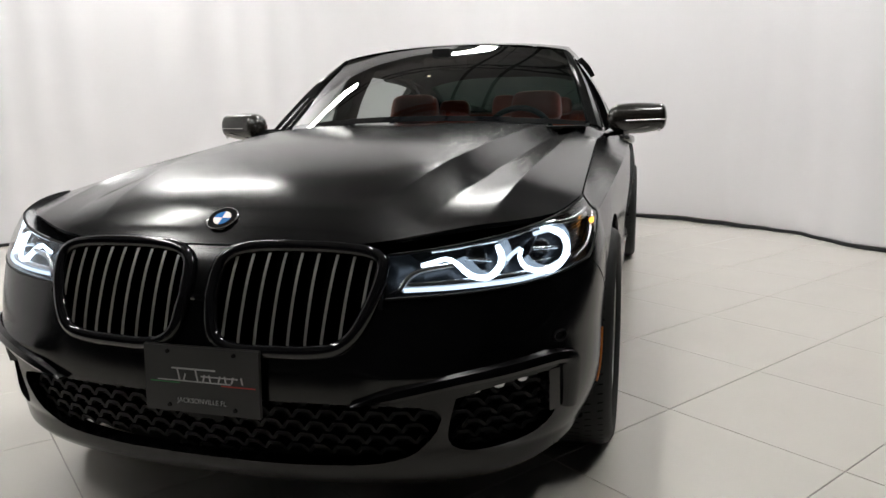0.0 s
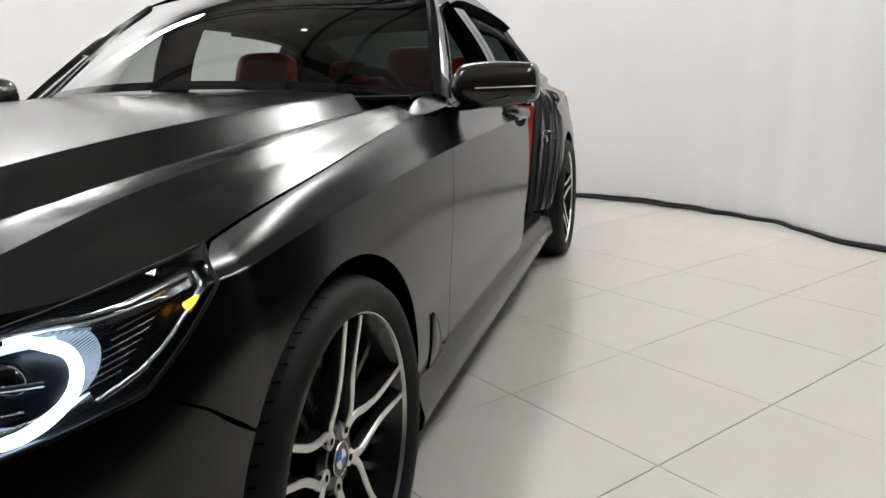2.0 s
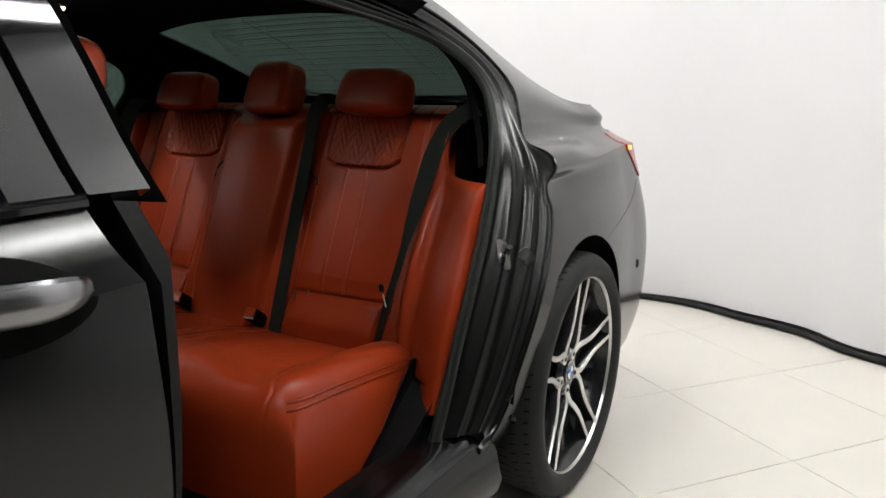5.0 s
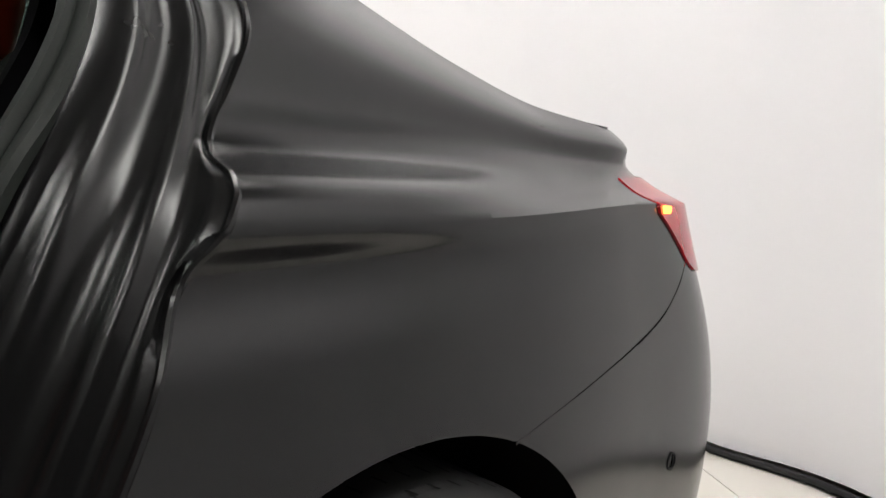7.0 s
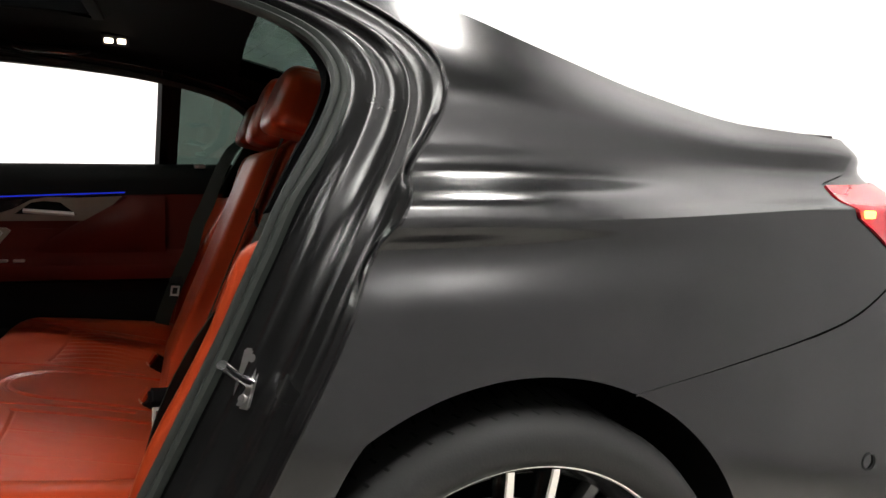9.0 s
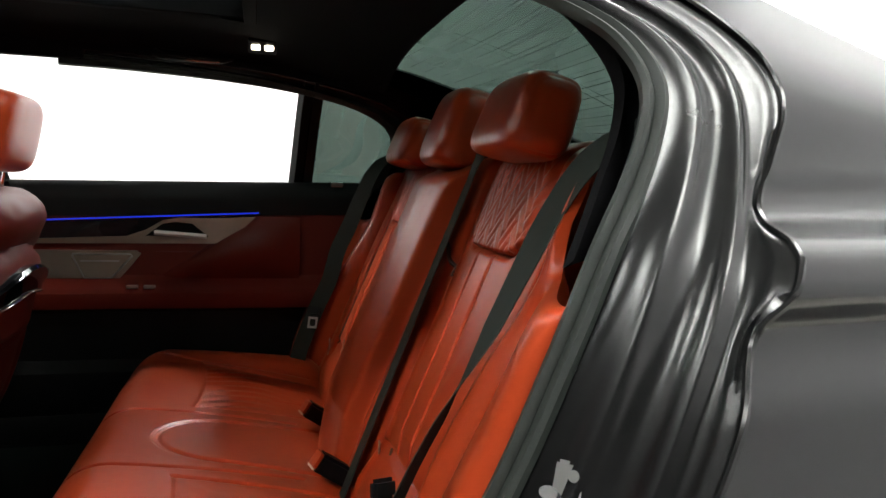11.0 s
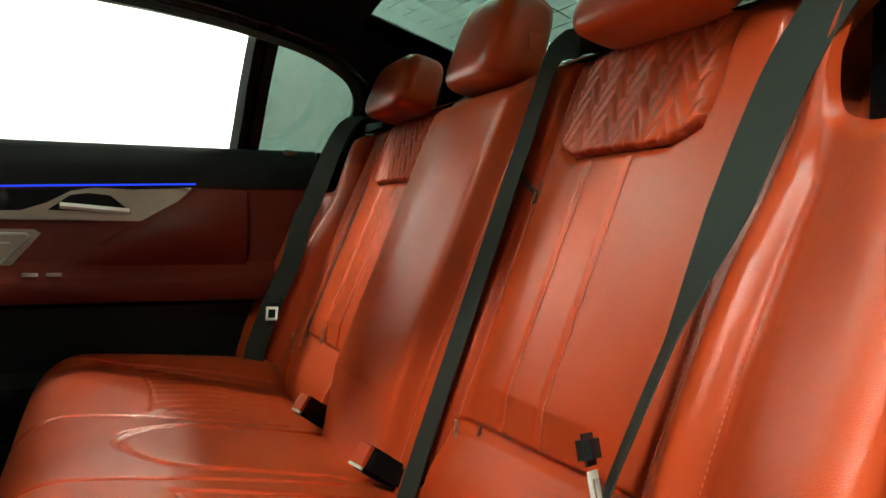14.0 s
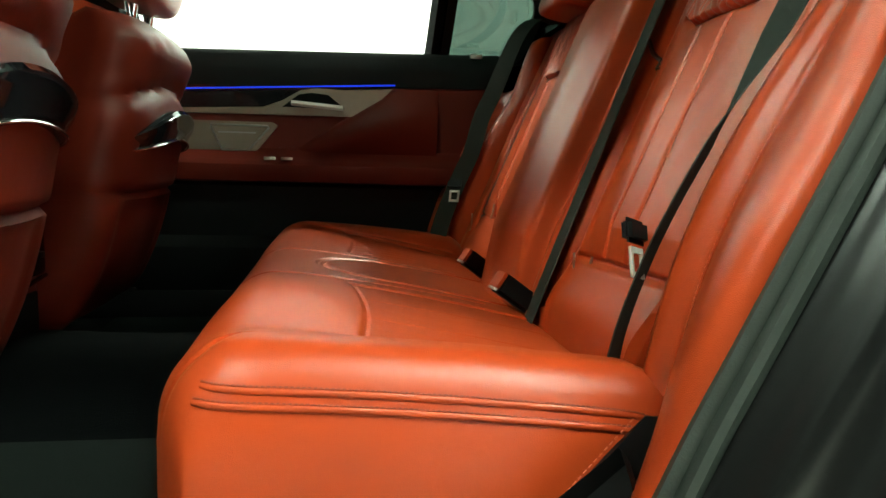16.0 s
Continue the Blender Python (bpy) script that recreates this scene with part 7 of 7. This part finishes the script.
# Door linings; the near rear doorway stands open.
def lining(sgn, y0, y1, rear):
    S = np.array([sgn, 1, 1])
    yy = np.linspace(y0, y1, 50)

    def strip(name, zx, mt, label="", fold=0.004):
        P = np.stack([np.stack([np.broadcast_to(x, yy.shape), yy, z(yy) if callable(z) else np.full_like(yy, z)], 1) for x, z in zx], 1)
        return sheet(name, P * S, mt, car, label, fold=fold, inward=np.array([sgn * 3, y0, 0.6]))

    bz = lambda d: (lambda y: belt_z(y) + d)
    strip("door_top_lining", [(0.815, bz(-0.02)), (0.80, bz(0.002)), (0.775, bz(0.004)), (0.757, bz(-0.012)), (0.750, bz(-0.05)), (0.752, bz(-0.095))], PLASTIC, "black door top lining")
    up = lambda y: 0.895 + 0.055 * (y - 2.95)
    if not rear:
        # Linings and armrest use the leather darkened for the shade under the roof.
        strip("door_lining", [(0.752, bz(-0.095)), (0.748, 0.80), (0.74, 0.72), (0.70, 0.70), (0.69, 0.66), (0.74, 0.63), (0.75, 0.32)], LEATHERSHADE, "red leather door lining")
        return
    strip("door_lining", [(0.756, bz(-0.095)), (0.754, 0.86), (0.752, 0.80), (0.750, 0.745)], LEATHERSHADE, "red leather door lining")
    strip("armrest", [(0.750, 0.745), (0.735, 0.722), (0.705, 0.712), (0.692, 0.700), (0.690, 0.680), (0.700, 0.655), (0.735, 0.650)], LEATHERSHADE, "red leather armrest")
    strip("door_pocket", [(0.735, 0.650), (0.750, 0.640), (0.755, 0.50), (0.725, 0.47), (0.72, 0.38), (0.75, 0.33)], PLASTIC, "black door pocket")
    tube("ambient_light", np.array([(0.7485, y, up(y) + 0.004) for y in np.linspace(y0 + 0.02, 3.50, 30)]) * S, 0.0026, BLUELED, car, n=6)
    # Gloss band, metal trim with the release handle, speaker cover.
    def plate_on(name, outline, x, mt, parent=None, th=0.006):
        bm = bmesh.new()
        a = [bm.verts.new((sgn * x, y, z)) for y, z in outline]
        b = [bm.verts.new((sgn * (x + th), y, z)) for y, z in outline]
        bm.faces.new(a)
        bm.faces.new(b[::-1])
        for i in range(len(a)):
            j = (i + 1) % len(a)
            bm.faces.new((a[i], a[j], b[j], b[i]))
        bmesh.ops.recalc_face_normals(bm, faces=bm.faces)
        return part(name, bm, mt, parent or car, smooth=30)

    plate_on("gloss_band", [(y0 + 0.02, up(y0) - 0.002), (3.49, 0.921), (3.40, 0.84), (y0 + 0.02, 0.83)], 0.7465, GLOSS)
    outline = [(y0 + 0.02, 0.842), (3.14, 0.856), (3.19, 0.875), (3.235, 0.902), (3.28, 0.912), (3.36, 0.910), (3.492, 0.918), (3.43, 0.855), (3.40, 0.838), (y0 + 0.02, 0.833)]
    trim = plate_on("metal_trim", outline, 0.742, ALU)
    plate_on("handle_recess", [(3.19, 0.858), (3.235, 0.893), (3.27, 0.899), (3.315, 0.895), (3.36, 0.858)], 0.7405, VOID, trim, 0.002)
    hp = np.stack([np.stack([np.full(14, 0.738 - 0.010), np.linspace(3.215, 3.355, 14), np.linspace(0.868, 0.858, 14) + dz], 1) + np.array([dx, 0, 0]) for dx, dz in ((0, 0.008), (-0.005, 0.0), (0, -0.006), (0.008, 0.0))], 1)
    sheet("release_handle", hp * S, SILVER, trim, fold=0, wrap_v=True)
    spk = plate_on("speaker_cover", [(y0 + 0.02, 0.815), (3.165, 0.815), (3.178, 0.806), (3.115, 0.728), (3.10, 0.722), (y0 + 0.02, 0.722)], 0.744, ALU)
    tube("speaker_edge", np.array([(0.7435, y, z) for y, z in ((3.00, 0.805), (3.150, 0.805), (3.155, 0.80), (3.10, 0.738), (3.03, 0.737), (3.00, 0.80))]) * S, 0.0028, STEEL, spk, closed=True, n=6, up=(1, 0, 0))
    plate_on("speaker_slot", [(3.02, 0.787), (3.12, 0.787), (3.12, 0.783), (3.02, 0.783)], 0.7425, STEEL, spk, 0.002)
    # Flat plate in the shade-darkened leather, in place of a shadowed recess.
    plate_on("lining_panel", [(3.215, 0.812), (3.345, 0.812), (3.25, 0.752), (3.155, 0.745)], 0.749, LEATHERSHADE, car, 0.004)
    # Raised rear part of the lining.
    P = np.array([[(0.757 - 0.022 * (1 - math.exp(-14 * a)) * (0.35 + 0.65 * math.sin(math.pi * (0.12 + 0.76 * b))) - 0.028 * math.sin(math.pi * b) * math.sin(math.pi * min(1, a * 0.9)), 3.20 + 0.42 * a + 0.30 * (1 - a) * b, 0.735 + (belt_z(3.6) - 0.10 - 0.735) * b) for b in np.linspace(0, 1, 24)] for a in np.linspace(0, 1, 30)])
    sheet("lining_swell", P * S, LEATHERSHADE, car, fold=0.012, inward=np.array([sgn * 3, 3.4, 0.6]))
    for k in range(2):
        box("window_switch", (0.018, 0.030, 0.008), (sgn * 0.705, 3.16 + 0.045 * k, 0.717), STEEL, car, bevel=0.002)


lining(-1, 2.80, 3.80, True)
lining(-1, 1.75, 2.68, False)
lining(1, 1.75, 2.68, False)
box("roof_side_trim", (0.03, 0.64, 0.06), (-0.612, 2.745, 1.347), HEADLINER, car, bevel=0.012)
# Grab handle and reading lamps on the far side of the headliner.
gh = curve((-0.575, 3.235, 1.345), (-0.560, 3.26, 1.335), (-0.552, 3.33, 1.333), (-0.560, 3.40, 1.335), (-0.578, 3.425, 1.345), n=24)
tube("grab_handle", gh, 0.010, PLASTIC, car, "black folding grab handle", n=8)
tube("grab_handle_line", gh[4:-4] + np.array([0.008, 0, -0.007]), 0.0022, CHROME, car, n=5)
lampm = tagged(box("reading_lamp", (0.05, 0.07, 0.012), (-0.474, 3.504, 1.364), PLASTIC, car, bevel=0.004, rot=(0, -30, 0)), "small lit twin reading lamp")
for k in (-1, 1):
    box("lamp_lens", (0.018, 0.022, 0.006), (-0.467, 3.504 + 0.0165 * k, 1.358), DOME, lampm, bevel=0.004, rot=(0, -30, 0))
hook = box("pane_hook", (0.012, 0.035, 0.014), (-0.748, 3.728, 1.020), STEEL, car, bevel=0.003)


# Front seats.
SEAT_BACK = pchip((0.30, 0.36, 0.45, 0.69, 0.80, 0.93, 1.02), (2.74, 2.80, 2.89, 2.962, 2.975, 2.980, 2.972))


def front_seat(cx, label):
    def bf(u, v):
        z = 0.52 + 0.50 * v
        y = 2.655 + 0.195 * v
        x = cx + (u - 0.5) * (0.50 - 0.10 * np.clip(v - 0.55, 0, 1) / 0.45)
        return np.dstack([x, y + 0.06 * (2 * np.abs(u - 0.5)) ** 2.5 * -1, z])

    back = pad("front_seat", bf, 0.05, LEATHER, car, label, n=40, m=50, depth=0.02, edge=0.16, normal=(0, -1, 0.3), groove=lambda u, v: sunk(np.abs(u - 0.5) - 0.27, 0.012, 0.02) * (v < 0.85))

    def rf(u, v):
        z = 0.36 + 0.63 * v
        y = SEAT_BACK(z) - 0.058
        w = 0.25 - 0.055 * np.clip((v - 0.5) / 0.5, 0, 1) ** 1.5
        x = cx + (2 * u - 1) * w
        return np.dstack([x, y - 0.05 * np.abs(2 * u - 1) ** 3, z])

    # The seat's back lies in shadow: that shade is in its leather colour.
    pad("seat_back_shell", rf, 0.060, LEATHERSHADE, back, n=50, m=60, depth=0.09, edge=0.14, normal=(0, 1, -0.3), groove=lambda u, v: sunk(v - 0.46, 0.010, 0.014) + sunk(v - 0.80 + 0.35 * (u - 0.5) ** 2, 0.022, 0.014) + sunk(v - 0.93 + 0.3 * (u - 0.5) ** 2, 0.005, 0.005) - 0.026 * np.exp(-(((v - 0.90) / 0.075) ** 2)) - 0.012 * np.exp(-(((v - 0.68) / 0.085) ** 2)) + 0.016 * (1 / (1 + np.exp((np.abs(u - 0.5) - 0.36) / 0.012))) * (1 / (1 + np.exp((v - 0.44) / 0.012))))

    def sf(u, v):
        return np.dstack([cx + (u - 0.5) * 0.50, 2.12 + 0.53 * v, 0.47 - 0.05 * v + 0 * u])

    pad("seat_cushion", sf, 0.06, LEATHER, back, n=30, m=30, depth=0.14, edge=0.16, normal=(0, 0, 1))
    box("seat_base", (0.44, 0.50, 0.14), (cx, 2.42, 0.33), PLASTIC, back, bevel=0.02)
    # Gloss grip: a crescent pocket across the seat's back with a bright rim under it.
    gu = np.linspace(-0.97, 0.97, 40)
    gz = 0.815 - 0.085 * np.abs(gu) ** 2.2
    tall = 0.012 + 0.050 * (1 - np.abs(gu) ** 3)
    gw = 0.25 - 0.055 * np.clip(((gz - 0.36) / 0.63 - 0.5) / 0.5, 0, 1) ** 1.5
    gy = SEAT_BACK(gz) - 0.058 - 0.05 * np.abs(gu) ** 3 + 0.030 + 0.052 * (1 - np.abs(gu) ** 6)
    P = np.stack([np.stack([cx + gu * gw, gy + dy, gz - k * tall], 1) for k, dy in ((0.0, -0.03), (0.0, 0.004), (0.12, 0.012), (0.35, 0.008), (0.75, -0.004), (1.0, -0.006), (1.05, -0.04))], 1)
    grip = sheet("back_grip", P, GLOSS, back, fold=0.002)
    tube("grip_rim", np.stack([cx + gu * gw, gy - 0.003, gz - 1.02 * tall], 1), 0.0022, CHROME, grip, n=6)
    headrest("front_headrest", (cx, 2.925, 1.118), 0.315, 0.180, 0.155, -10, "", parent=back)
    for s2 in (1, -1):
        tube("headrest_post", curve((cx + s2 * 0.065, 2.925, 1.045), (cx + s2 * 0.065, 2.918, 1.0), (cx + s2 * 0.065, 2.90, 0.955), n=8), 0.008, CHROME, back, n=10)
    return back


front_seat(0.385, "red leather driver's seat with chrome headrest posts")
front_seat(-0.385, "red leather passenger seat with chrome headrest posts")

# Dashboard and steering wheel.
P = np.array([[(x, y, z) for y, z in ((1.70, 1.00), (1.80, 1.012), (1.98, 1.005), (2.10, 0.985), (2.15, 0.93), (2.13, 0.80), (2.05, 0.62))] for x in np.linspace(-0.78, 0.78, 20)])
sheet("dashboard", P, PLASTIC, car, "black dashboard", fold=0.01)
box("instrument_hood", (0.36, 0.16, 0.05), (0.385, 2.06, 1.01), PLASTIC, car, bevel=0.02)
wa = np.linspace(0, 2 * np.pi, 48, endpoint=False)
wm = pose(0.385, 2.27, 0.93, 68, 0, 0)
ringw = np.array([wm @ Vector((0.185 * math.cos(a), 0.185 * math.sin(a), 0)) for a in wa])
sw = tube("steering_wheel", ringw, 0.015, PLASTIC, car, "black leather steering wheel", closed=True, n=10, up=(0, 1, 0))
bm = bmesh.new()
bmesh.ops.create_cone(bm, cap_ends=True, segments=24, radius1=0.075, radius2=0.06, depth=0.05, matrix=wm)
part("wheel_hub", bm, PLASTIC, sw)
for a in (0, np.pi, -np.pi / 2):
    tube("wheel_spoke", np.array([wm @ Vector((r * math.cos(a), r * math.sin(a), 0)) for r in (0.06, 0.12, 0.182)]), 0.014, STEEL, sw, n=8, up=(0, 1, 0))
console = box("centre_console", (0.24, 0.95, 0.30), (0, 2.325, 0.45), LEATHERSHADE, car, "dark red centre console with a gloss black control panel at its rear", bevel=0.03)
box("control_panel", (0.21, 0.025, 0.075), (0, 2.803, 0.535), GLOSS, console, bevel=0.008)
for k in range(5):
    box("button", (0.022, 0.010, 0.012), (-0.07 + 0.035 * k, 2.818, 0.535), PLASTIC, console, bevel=0.002)
tube("panel_rim", np.array([(-0.108, 2.812, 0.493), (0, 2.822, 0.490), (0.108, 2.812, 0.493)]), 0.004, DARKCHROME, console, n=8)
box("pocket", (0.19, 0.014, 0.075), (0, 2.797, 0.43), VOID, console, bevel=0.006)
tube("pocket_rim", np.array([(-0.10, 2.806, 0.388), (0, 2.818, 0.384), (0.10, 2.806, 0.388)]), 0.004, DARKCHROME, console, n=8)
box("interior_mirror", (0.24, 0.03, 0.065), (0.0, 2.30, 1.345), PLASTIC, car, bevel=0.014)
box("mirror_mount", (0.10, 0.10, 0.05), (0.0, 2.26, 1.385), PLASTIC, car, bevel=0.014)
